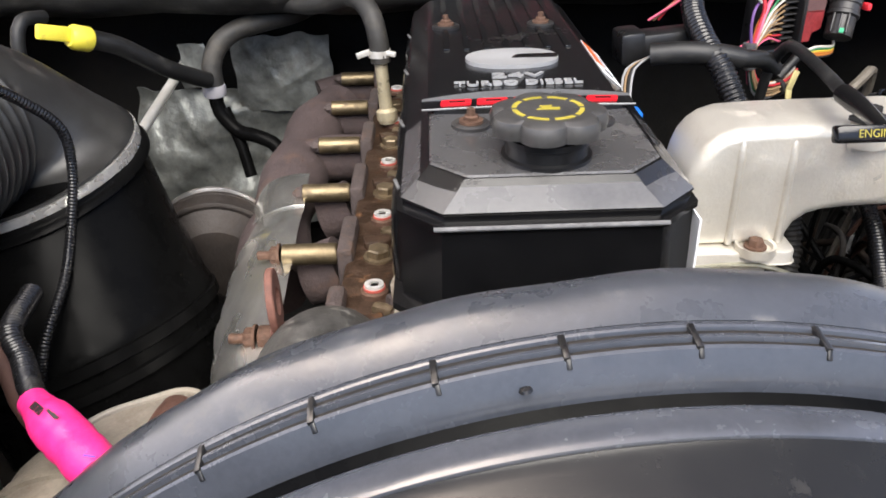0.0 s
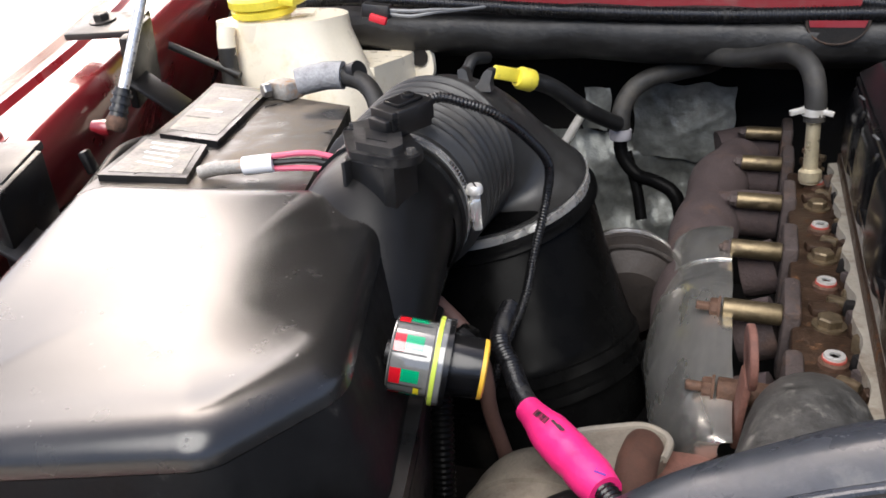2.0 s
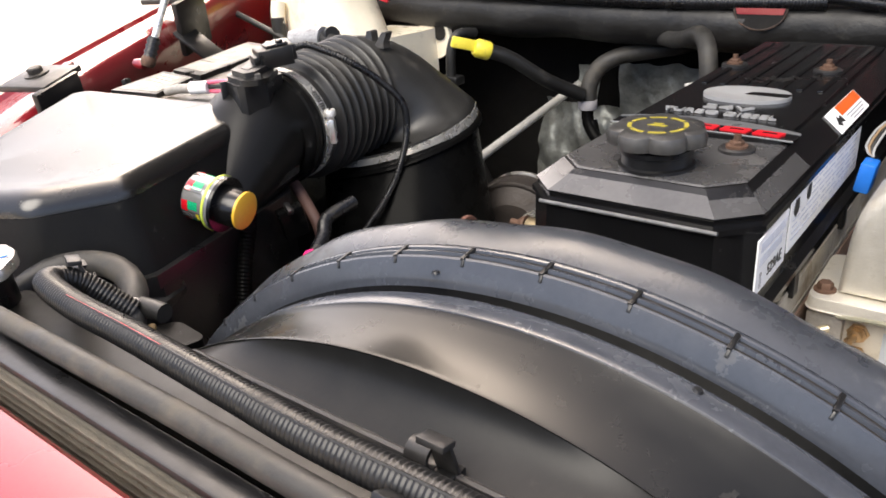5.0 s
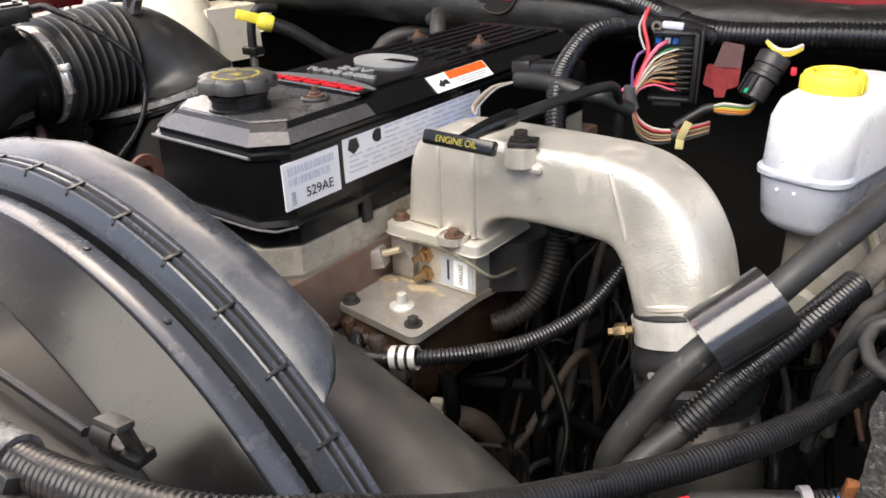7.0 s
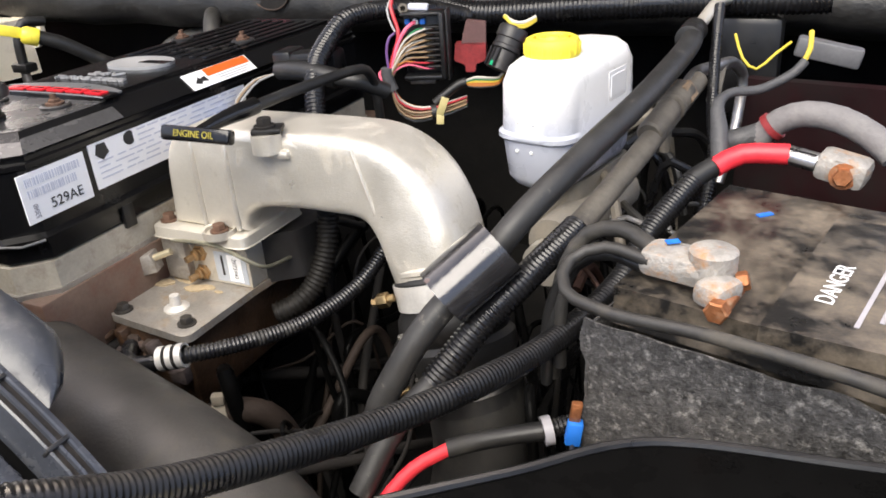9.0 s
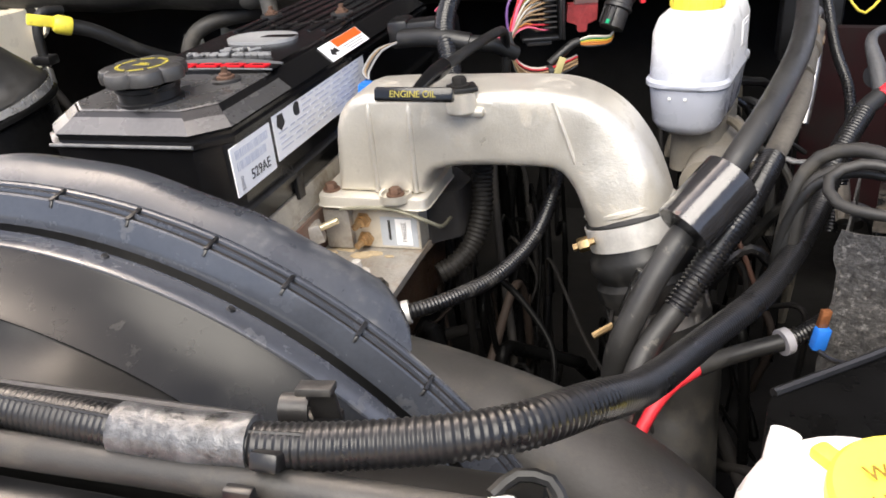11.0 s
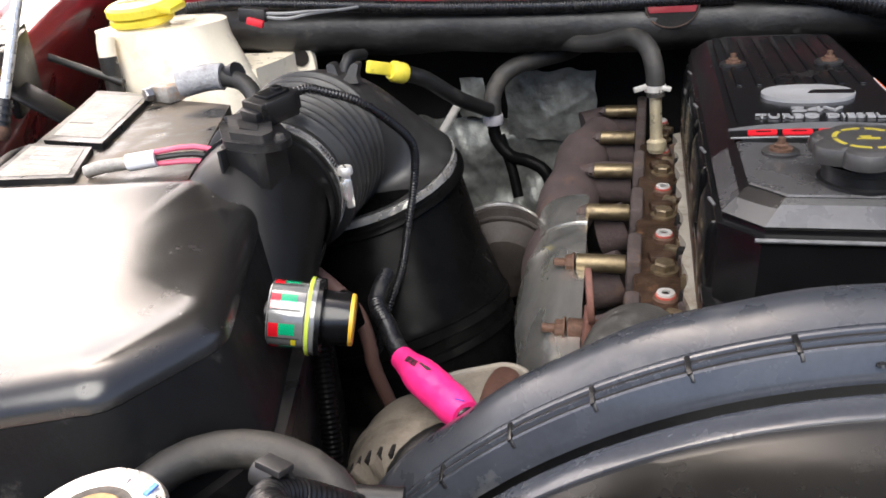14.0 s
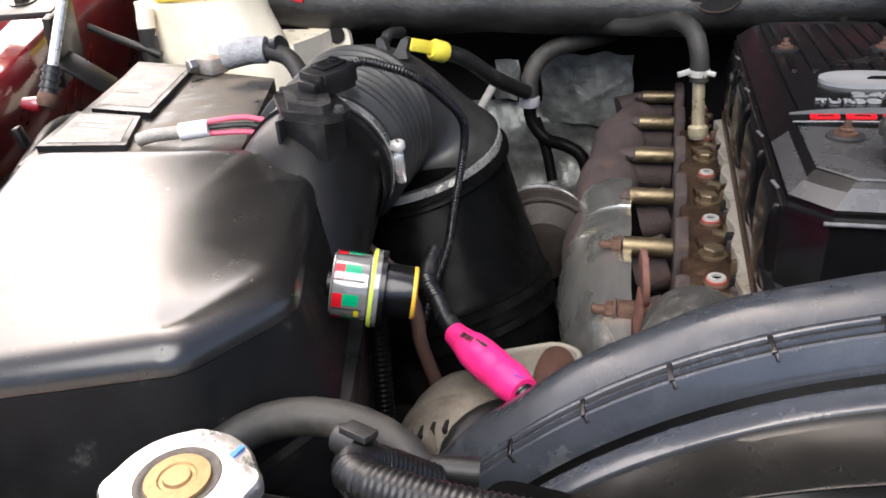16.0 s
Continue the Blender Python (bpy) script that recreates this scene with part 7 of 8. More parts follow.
# ---- charge pipe, loom and hoses in front of the engine ----
solo("charge_pipe", tube([(0.03, 0.00, 0.985), (0.10, -0.025, 0.985), (0.22, -0.055, 0.982), (0.34, -0.085, 0.978), (0.43, -0.115, 0.97), (0.515, -0.165, 0.95), (0.555, -0.24, 0.92), (0.565, -0.36, 0.88)], 0.062, 36), RUBBER_GREY, "large dull grey pipe crossing below the intake", "pipe")
ll = thing("sensor_loom", "black corrugated loom with silver clip below the elbow", "cable loom", at=(0.25, 0.03, 1.02))
part("ribbed_tube", corrugated([(0.140, 0.055, 0.985), (0.175, 0.020, 0.995), (0.215, 0.010, 1.008), (0.250, 0.016, 1.020), (0.290, 0.055, 1.018), (0.330, 0.12, 1.015), (0.358, 0.19, 1.028), (0.372, 0.25, 1.06), (0.375, 0.31, 1.09)], 0.0088, 0.0042, 0.0013, 12), LOOM, ll, "thin ribbed tube", 75)
part("clip", lathe([(0.0100, -0.0135), (0.0124, -0.0135), (0.0124, 0.0135), (0.0100, 0.0135), (0.0100, -0.0135)], aim((0.249, 0.014, 1.0215), (0.9, 0.35, 0.15)), 24), STEEL_PALE, ll, "bright slotted clip")
for k in (-1, 1):
    part("clip_slot", lathe([(0.0118, -0.0018), (0.0127, -0.0018), (0.0127, 0.0018), (0.0118, 0.0018), (0.0118, -0.0018)], aim((0.249 + 0.0045 * k, 0.014 + 0.00175 * k, 1.0215 + 0.0008 * k), (0.9, 0.35, 0.15)), 24), DARK, ll)
solo("drop_loom", corrugated([(0.284, 0.262, 1.091), (0.282, 0.258, 1.068), (0.283, 0.245, 1.034), (0.274, 0.225, 0.998), (0.257, 0.205, 0.978), (0.237, 0.190, 0.969)], 0.0138, 0.0058, 0.0020, 14), DUSTY_LOOM, "black corrugated loom dropping under the elbow", "cable loom", angle=75)
ac = thing("ac_hose", "thick black hose passing through a steel sleeve", "hose", at=(0.55, 0.15, 1.1))
ACL = [(0.462, 0.036, 0.937), (0.468, 0.030, 0.995), (0.490, 0.050, 1.047), (0.512, 0.075, 1.084), (0.539, 0.107, 1.115), (0.571, 0.144, 1.158), (0.606, 0.217, 1.194), (0.636, 0.326, 1.219), (0.654, 0.469, 1.238), (0.651, 0.530, 1.244)]
part("hose", tube(ACL, 0.0128, 16), DUSTY_HOSE, ac, "smooth dusty black hose")
part("ferrule", lathe([(0.0128, -0.03), (0.0152, -0.029), (0.0152, -0.012), (0.0142, -0.010), (0.0152, -0.008), (0.0152, 0.012), (0.010, 0.016), (0.0, 0.016)], aim((0.651, 0.530, 1.244), (0.03, 0.99, 0.06)), 24), RUBBER, ac, "black crimp ferrule")
part("fitting", tube([(0.652, 0.54, 1.245), (0.656, 0.575, 1.250), (0.664, 0.605, 1.262), (0.668, 0.66, 1.262), (0.668, 0.80, 1.24)], 0.0078, 12), ALU, ac, "bent alloy fitting")
part("sleeve", lathe([(0.0265, -0.034), (0.0285, -0.034), (0.0285, 0.034), (0.0265, 0.034), (0.0265, -0.034)], aim((0.540, 0.095, 1.122), (0.60, 0.56, 0.57)), 36), SLEEVE, ac, "open black steel sleeve")
part("sleeve_core", lathe([(0.0, -0.028), (0.0260, -0.028), (0.0260, 0.028), (0.0, 0.028)], aim((0.540, 0.095, 1.122), (0.60, 0.56, 0.57)), 24), DARK, ac)
part("label", tube([(0.477, 0.052, 1.020), (0.492, 0.064, 1.060)], 0.0131, 16), mat("worn_label", (0.012, 0.012, 0.012), 0.18, var=0.3, scale=60, bump=0.1, dirt=(0.5, 0.5, 0.49), dirt_amt=0.02, dirt_scale=70), ac, "worn printed label wrap")
h2 = thing("coolant_line", "black hose in ribbed sheath beside the air conditioning hose", "hose", at=(0.58, 0.15, 1.1))
H2L = [(0.474, -0.02, 0.95), (0.492, 0.021, 0.998), (0.518, 0.051, 1.031), (0.551, 0.086, 1.077), (0.577, 0.128, 1.104), (0.604, 0.199, 1.127), (0.633, 0.281, 1.160), (0.653, 0.401, 1.182), (0.669, 0.47, 1.202)]
part("hose", tube(H2L[4:], 0.0115, 14), TAN_HOSE, h2, "weathered tan hose")
part("front_hose", tube(H2L[:5], 0.0113, 14), DUSTY_HOSE, h2, "black front length")
part("sheath", corrugated([tuple(p) for p in H2L[2:6]], 0.0138, 0.0045, 0.0016, 14), LOOM, h2, "ribbed black sheath", 75)
h2m = aim((0.651, 0.395, 1.1885), (0.17, 0.97, 0.2))
part("ferrule", lathe([(0.0117, -0.06), (0.0138, -0.058), (0.0138, -0.034), (0.0128, -0.031), (0.0138, -0.028), (0.0138, -0.004), (0.0125, 0.0), (0.0165, 0.002), (0.0165, 0.010), (0.0125, 0.012), (0.0155, 0.016), (0.0160, 0.040), (0.0125, 0.046), (0.0, 0.046)], h2m, 20), TAN_HOSE, h2, "dusty crimped ferrule")
part("joint", moved(bolt_bm(0.0175, 0.022), aim((0.655, 0.418, 1.193), (0.17, 0.97, 0.2))), mat("corroded_tan_joint", (0.20, 0.14, 0.09), 0.75, 0.2, var=0.4, scale=60, bump=0.6), h2, "corroded tan joint")
part("elbow", tube([(0.658, 0.435, 1.197), (0.664, 0.48, 1.207), (0.672, 0.54, 1.200), (0.683, 0.58, 1.196), (0.692, 0.625, 1.188), (0.702, 0.66, 1.165), (0.703, 0.655, 1.13), (0.700, 0.635, 1.09), (0.69, 0.60, 1.03)], 0.0075, 12), STEEL_DULL, h2, "bent alloy pipe loop")
part("blade", box((0.678, 0.575, 1.172), (0.016, 0.012, 0.050), 0.002, (0, 6, 10)), BRACKET, h2, "pale flat bracket")
part("drop_pipe", tube([(0.650, 0.42, 1.18), (0.644, 0.43, 1.155), (0.643, 0.43, 1.128)], 0.006, 10), CAST_TAN, h2, "thin tan pipe")
rl = thing("starter_lead", "red and black taped lead ending near a blue plug", "cable", at=(0.57, 0.03, 0.97))
part("red_sleeve", tube([(0.475, -0.055, 0.90), (0.495, -0.02, 0.945), (0.515, 0.005, 0.97), (0.542, 0.024, 0.985)], 0.0062, 12), RED_TUBE, rl, "red sleeve")
part("taped", tube([(0.540, 0.024, 0.984), (0.565, 0.040, 0.988), (0.590, 0.052, 0.992), (0.615, 0.062, 0.996)], 0.0085, 12), RUBBER, rl, "black taped length")
part("collar", lathe([(0.0, -0.004), (0.013, -0.004), (0.013, 0.004), (0.0, 0.004)], aim((0.618, 0.063, 0.9965), (0.8, 0.5, 0.1)), 16), LABEL_GREY, rl, "grey collar")
part("tail", corrugated([(0.618, 0.063, 0.9965), (0.645, 0.085, 1.0), (0.68, 0.13, 1.0)], 0.009, 0.004, 0.0012, 10), LOOM, rl, "ribbed tail", 75)
bp2 = thing("blue_plug", "small blue plug with copper fuse on a thin wire", "plug", at=(0.645, 0.052, 1.0))
part("body", box((0.645, 0.050, 1.012), (0.013, 0.010, 0.023), 0.002, (0, 8, 20)), BLUE, bp2, "blue plastic body")
part("blade", box((0.646, 0.052, 1.032), (0.009, 0.006, 0.018), 0.001, (0, 8, 20)), COPPER, bp2, "copper-coloured fuse")
part("wire", tube([(0.644, 0.050, 1.000), (0.650, 0.02, 1.01), (0.660, -0.06, 1.06), (0.672, -0.13, 1.10)], 0.0022, 8), RUBBER_GREY, bp2, "thin grey wire")

# ---- brake reservoir ----
brk = thing("brake_reservoir", "white translucent brake fluid reservoir with yellow cap", "reservoir", at=(0.53, 0.43, 1.1))


def slab(cx, cy, hx, hy, ang, r, z):
    c, s = math.cos(radians(ang)), math.sin(radians(ang))
    return [(cx + x * c - y * s, cy + x * s + y * c, z) for x, y in rounded([(-hx, -hy), (hx, -hy), (hx, hy), (-hx, hy)], r, 6)]


def reservoir_wall():
    """Milky plastic, bluish and darker up to the wavering level of the fluid behind it."""
    m = mat("milky_reservoir_plastic", (0.74, 0.73, 0.71), 0.3, var=0.04, bump=0.03, dirt=(0.62, 0.58, 0.52), dirt_amt=0.05, dirt_scale=9)
    n, l = m.node_tree.nodes, m.node_tree.links
    bsdf = n["Principled BSDF"]
    old = bsdf.inputs["Base Color"].links[0].from_socket
    geo, sep = n.new("ShaderNodeNewGeometry"), n.new("ShaderNodeSeparateXYZ")
    level, mixer = n.new("ShaderNodeMapRange"), n.new("ShaderNodeMix")
    l.new(geo.outputs["Position"], sep.inputs["Vector"])
    l.new(sep.outputs["Z"], level.inputs["Value"])
    level.inputs["From Min"].default_value, level.inputs["From Max"].default_value = 1.172, 1.222
    mixer.data_type = "RGBA"
    l.new(level.outputs["Result"], mixer.inputs["Factor"])
    a, b = [s for s in mixer.inputs if s.type == "RGBA"]
    a.default_value = (0.46, 0.48, 0.54, 1)
    l.new(old, b)
    l.new([s for s in mixer.outputs if s.type == "RGBA"][0], bsdf.inputs["Base Color"])
    return m


RESERVOIR = reservoir_wall()
BC = (0.533, 0.420, 0.046, 0.096, -12)
lower = [slab(BC[0], BC[1], BC[2] - d, BC[3] - d, BC[4], 0.035, z) for z, d in ((1.100, 0.02), (1.106, 0.010), (1.116, 0.004), (1.160, 0.0))]
upper = [slab(BC[0], BC[1], BC[2] - d, BC[3] - d, BC[4], 0.035, z) for z, d in ((1.160, 0.0), (1.163, -0.0035), (1.168, -0.0035), (1.171, 0.0), (1.222, 0.001), (1.238, 0.006), (1.246, 0.016), (1.248, 0.03))]
part("lower_half", loft(lower), RESERVOIR, brk, "bluish lower half full of fluid", 50)
part("upper_half", loft(upper), RESERVOIR, brk, "milky white upper half", 50)
for dx, z in ((-0.013, 1.183), (0.006, 1.183), (-0.015, 1.150), (0.003, 1.150)):
    part("mould_mark", box((BC[0] + dx - 0.0195, BC[1] - 0.0935 - dx * 0.21, z), (0.0035, 0.0022, 0.0035), 0.0008, (0, 0, -12)), WHITE_PLASTIC, brk, "small white moulded mark")
part("cap", lathe([(0.0, 0), (0.029, 0), (0.0305, 0.002), (0.0305, 0.014), (0.0285, 0.019), (0.0245, 0.021), (0.0225, 0.0208), (0.0215, 0.0190), (0.0165, 0.0190), (0.0155, 0.0210), (0.0125, 0.0210), (0.0115, 0.0194), (0.0080, 0.0194), (0.0070, 0.0215), (0.0, 0.0215)], pose(0.524, 0.380, 1.246), 40), YELLOW, brk, "yellow screw cap")
for k in range(20):
    a = 2 * math.pi * k / 20
    part("cap_grip", box((0.524 + 0.0305 * math.cos(a), 0.380 + 0.0305 * math.sin(a), 1.2545), (0.002, 0.002, 0.012), 0.0004, (0, 0, math.degrees(a))), YELLOW, brk)
for k in range(12):
    a = 2 * math.pi * k / 12
    part("cap_print", box((0.524 + 0.0195 * math.cos(a), 0.380 + 0.0195 * math.sin(a), 1.2657), (0.003, 0.0035, 0.0005), 0.0, (0, 0, math.degrees(a) + 20)), AMBER_PRINT, brk, "unreadable printed mark")
part("label", box((0.5835, 0.440, 1.203), (0.0012, 0.046, 0.034), 0.0, (0, 0, -12)), LABEL, brk, "pale warning label")
for k in range(3):
    part("label_print", box((0.5838, 0.440, 1.212 - 0.009 * k), (0.0014, 0.034 - 0.01 * (k % 2), 0.0045), 0.0, (0, 0, -12)), LABEL_GREY, brk, "unreadable printed line")
part("label_panel", box((0.5843, 0.440, 1.203), (0.0010, 0.036, 0.024), 0.0, (0, 0, -12)), LABEL, brk, "white label panel")
part("foot", loft([slab(0.545, 0.44, 0.03, 0.07, -14, 0.02, z) for z in (1.04, 1.102)]), BRACKET, brk, "dusty mounting foot")
mc = thing("master_cylinder", "cast alloy master cylinder below the reservoir", "cylinder", at=(0.56, 0.4, 1.02))
part("body", tube([(0.545, 0.31, 1.050), (0.56, 0.40, 1.050), (0.575, 0.50, 1.050)], 0.030, 20), BRACKET, mc, "dusty tan casting")
part("head", lathe([(0.0, 0), (0.024, 0), (0.026, 0.004), (0.026, 0.02), (0.0, 0.02)], aim((0.545, 0.305, 1.035), (-0.1, -1, 0)), 20), ALU, mc)
part("brake_line", tube([(0.575, 0.36, 1.05), (0.62, 0.35, 1.075), (0.645, 0.34, 1.07), (0.67, 0.335, 1.075)], 0.003, 8), STEEL_DULL, mc)
part("brake_line", tube([(0.580, 0.40, 1.05), (0.63, 0.385, 1.06), (0.67, 0.365, 1.055)], 0.003, 8), STEEL_DULL, mc)

# ---- right battery and felt jacket ----
RB = [(0.672, 0.058), (0.728, 0.285), (1.01, 0.215), (0.955, -0.012)]
bt = thing("battery", "grimy black car battery in a felt jacket", "battery", at=(0.84, 0.13, 0.95))
part("case", bevelled(loft([[(x, y, z) for x, y in RB] for z in (1.118, 1.150)]), 0.004, 2), BATT, bt, "grimy black top")
part("lower_case", loft([[(x + 0.006, y + 0.006, z) for x, y in RB] for z in (0.95, 1.119)]), BATT, bt)
part("cell_lid", prism([(0.774, 0.012), (0.819, 0.20), (0.985, 0.165), (0.94, -0.015)], 1.149, 1.163, 0.003), BATT, bt, "raised cell lid with white print")
letters("DANGER", 0.017, frame_of((0.818, 0.082, 1.1636), (0.24, 0.97, 0), (-0.97, 0.24, 0)), 0.0002, LABEL, "print", bt, "white printed word", 0.9)
for k in range(3):
    part("print_line", box((0.840 + 0.012 * k, 0.070, 1.1635), (0.003, 0.09 - 0.02 * k, 0.0006), 0.0, (0, 0, -14)), LABEL_GREY, bt)
part("paint_mark", box((0.764, 0.220, 1.1508), (0.006, 0.014, 0.001), 0.0, (0, 0, -50)), BLUE, bt, "blue paint mark")
felt = thing("battery_jacket", "grey felt insulating jacket round the battery", "jacket", at=(0.8, 0.06, 0.9))
part("front", crumpled(0.0, 0.32, 0.90, 1.118, 0.0, 0.004, 11.0, 24, 16), FELT, felt, angle=80)
felt.children[0].matrix_basis = pose(0.650, 0.060, 0, 0, 0, -14)
part("side", crumpled(0.0, 0.25, 0.90, 1.112, 0.0, 0.004, 13.0, 20, 16), FELT, felt, angle=80)
felt.children[1].matrix_basis = pose(0.652, 0.060, 0, 0, 0, 76)
for c in felt.children:
    c.matrix_parent_inverse = Matrix.Translation(felt.location).inverted()
tr = thing("battery_terminal", "corroded lead battery clamp with grey and black cables", "terminal", at=(0.73, 0.07, 1.15))
part("clamp", box((0.715, 0.078, 1.166), (0.055, 0.034, 0.022), 0.008, (0, 0, -14)), LEAD, tr, "corroded grey lead clamp")
part("post", lathe([(0.0, 0), (0.017, 0), (0.017, 0.016), (0.014, 0.018), (0.0, 0.018)], pose(0.738, 0.072, 1.166), 24), LEAD, tr)
part("jaw", box((0.745, 0.050, 1.162), (0.024, 0.030, 0.018), 0.006, (0, 0, -30)), LEAD, tr)
part("bolt", join(moved(bolt_bm(0.0085, 0.009), aim((0.748, 0.034, 1.158), (-0.2, -1, 0))), tube([(0.750, 0.034, 1.158), (0.757, 0.064, 1.160)], 0.0055, 10)), COPPER, tr, "rusty clamp bolt")
part("nut", moved(bolt_bm(0.007, 0.008), aim((0.756, 0.066, 1.163), (0.9, 0.1, 0.3))), COPPER, tr)
part("paint_mark", box((0.708, 0.084, 1.1795), (0.010, 0.006, 0.001), 0.0, (0, 0, 30)), BLUE, tr, "blue paint mark")
for k, (r, pts) in enumerate(((0.0068, [(0.695, 0.090, 1.168), (0.665, 0.115, 1.170), (0.635, 0.125, 1.158), (0.618, 0.118, 1.13), (0.610, 0.11, 1.08), (0.608, 0.11, 1.02)]), (0.0058, [(0.693, 0.080, 1.162), (0.662, 0.098, 1.160), (0.632, 0.105, 1.146), (0.620, 0.10, 1.11), (0.618, 0.10, 1.04)]), (0.0048, [(0.695, 0.070, 1.168), (0.66, 0.080, 1.170), (0.635, 0.070, 1.160), (0.640, 0.040, 1.150), (0.68, 0.018, 1.150), (0.75, 0.0, 1.156), (0.85, -0.03, 1.158), (0.93, -0.06, 1.150)]))):
    part("cable", tube(pts, r, 12), RUBBER_GREY, tr, "grey cable")
for k in range(2):
    part("cable", tube([(0.694, 0.086 - 0.010 * k, 1.158), (0.660, 0.104 - 0.012 * k, 1.154 + 0.004 * k), (0.630, 0.108 - 0.010 * k, 1.136 + 0.006 * k), (0.612 - 0.004 * k, 0.100, 1.09), (0.606, 0.098, 1.02)], 0.0050, 10), RUBBER, tr, "black cable")
pos = thing("positive_lead", "red sleeved battery cable with crimped lug", "cable", at=(0.75, 0.3, 1.16))
part("sleeve", tube([(0.713, 0.284, 1.166), (0.735, 0.300, 1.176), (0.776, 0.304, 1.178)], 0.0098, 14), RED_TUBE, pos, "red sleeve")
part("crimp", tube([(0.774, 0.304, 1.178), (0.800, 0.298, 1.174)], 0.0092, 12), STEEL, pos, "bright crimp")
part("crimp_line", box((0.787, 0.293, 1.1845), (0.024, 0.0015, 0.002), 0.0005, (0, 8, -12)), DARK, pos)
part("clamp", box((0.822, 0.300, 1.170), (0.045, 0.034, 0.026), 0.007, (0, 10, -14)), LEAD, pos, "corroded lead clamp")
part("clamp_bolt", moved(bolt_bm(0.0085, 0.010, 0.012), aim((0.822, 0.284, 1.168), (-0.1, -1, 0.1))), COPPER, pos, "rusty clamp bolt")
cap = thing("terminal_cap", "dusty grey lead strap bridging the battery post", "terminal", at=(0.80, 0.34, 1.18))
part("strap", tube([(0.745, 0.352, 1.176), (0.764, 0.350, 1.196), (0.786, 0.346, 1.205), (0.815, 0.340, 1.203), (0.842, 0.330, 1.192), (0.862, 0.318, 1.178)], 0.0125, 16), mat("dusty_pale_lead", (0.17, 0.16, 0.158), 0.7, var=0.2, scale=40, bump=0.3, dirt=(0.22, 0.21, 0.2), dirt_amt=0.3, dirt_scale=30), cap, "arched grey strap")
part("taped_end", tube([(0.712, 0.342, 1.172), (0.728, 0.350, 1.174), (0.750, 0.352, 1.182)], 0.0115, 14), GREY_TAPE, cap, "taped cable end")
part("seal", lathe([(0.0115, -0.003), (0.0150, -0.003), (0.0150, 0.003), (0.0115, 0.003), (0.0115, -0.003)], aim((0.757, 0.351, 1.189), (0.7, -0.05, 0.7)), 20), RED_PLASTIC, cap, "red seal ring")
tap = thing("branch_cable", "grey taped cable branching up to the yellow wire", "cable", at=(0.714, 0.304, 1.17))
part("cable", sweep(curve([(0.716, 0.300, 1.168), (0.711, 0.318, 1.192), (0.706, 0.338, 1.212), (0.716, 0.354, 1.220), (0.742, 0.374, 1.220), (0.768, 0.392, 1.232), (0.778, 0.40, 1.243)], 0.005), [0.0085 - 0.0038 * min(1, max(0, (k - 6) / 8)) for k in range(len(curve([(0.716, 0.300, 1.168), (0.711, 0.318, 1.192), (0.706, 0.338, 1.212), (0.716, 0.354, 1.220), (0.742, 0.374, 1.220), (0.768, 0.392, 1.232), (0.778, 0.40, 1.243)], 0.005)))], 12), GREY_TAPE, tap, "grey taped cable")
part("wire", tube([(0.776, 0.399, 1.241), (0.781, 0.404, 1.255), (0.780, 0.42, 1.268)], 0.0026, 8), WIRES["yellow"], tap, "yellow wire end")
cc = thing("corner_cover", "black moulded cover in the front corner of the bay", "cover", at=(0.75, -0.2, 1.05))
CO = rounded([(0.560, -0.30), (0.577, -0.150), (0.648, -0.095), (0.72, -0.038), (0.98, 0.00), (1.0, -0.40), (0.6, -0.42)], 0.02)
part("panel", prism(CO, 1.05, 1.096, 0.006), CONE_RUBBER, cc, "smooth black panel")
part("rim", tube([(0.580, -0.152, 1.097), (0.648, -0.099, 1.097), (0.72, -0.043, 1.097), (0.84, -0.022, 1.097), (0.97, -0.004, 1.097)], 0.0035, 8), PLASTIC, cc, "rounded black rim")
part("rib", prism(rounded([(0.745, -0.200), (0.760, -0.192), (0.800, -0.36), (0.785, -0.365)], 0.004), 1.0958, 1.102, 0.002), PLASTIC, cc, "raised black rib")
part("rib", prism(rounded([(0.750, -0.196), (0.756, -0.184), (0.93, -0.120), (0.932, -0.134)], 0.004), 1.0958, 1.102, 0.002), PLASTIC, cc, "raised black rib")
wb = thing("washer_bottle", "white washer bottle neck with yellow lettered cap", "reservoir", at=(0.61, -0.3, 1.1))
part("neck", lathe([(0.0, 0), (0.066, 0), (0.064, 0.022), (0.058, 0.038), (0.050, 0.046), (0.040, 0.049), (0.040, 0.053), (0.0, 0.053)], pose(0.613, -0.268, 1.076), 36), WHITE_PLASTIC, wb, "white neck")
part("nub", tube([(0.573, -0.235, 1.100), (0.575, -0.231, 1.118), (0.577, -0.228, 1.128)], 0.0085, 14), WHITE_PLASTIC, wb, "white lug")
part("cap", lathe([(0.0, 0), (0.038, 0), (0.0395, 0.002), (0.0395, 0.010), (0.037, 0.013), (0.0, 0.015)], pose(0.629, -0.277, 1.128, 8, 0, 0), 40), YELLOW, wb, "yellow cap")
part("hinge", box((0.595, -0.248, 1.131), (0.012, 0.016, 0.010), 0.003, (0, 0, 40)), YELLOW, wb)
for t, dy in (("WASHER", 0.010), ("FLUID ONLY", -0.008)):
    letters(t, 0.0125, pose(0.629, -0.275 + dy, 1.1440 + dy * 0.14, 8, 0, 22), 0.0003, OCHRE, "lettering", wb, "raised ochre lettering", 0.95)
bulb = thing("headlamp_plug", "white plastic plug and loop beside the radiator", "plug", at=(0.45, -0.33, 1.16))
part("body", box((0.440, -0.352, 1.166), (0.022, 0.014, 0.010), 0.005, (0, 0, 20)), WHITE_PLASTIC, bulb)
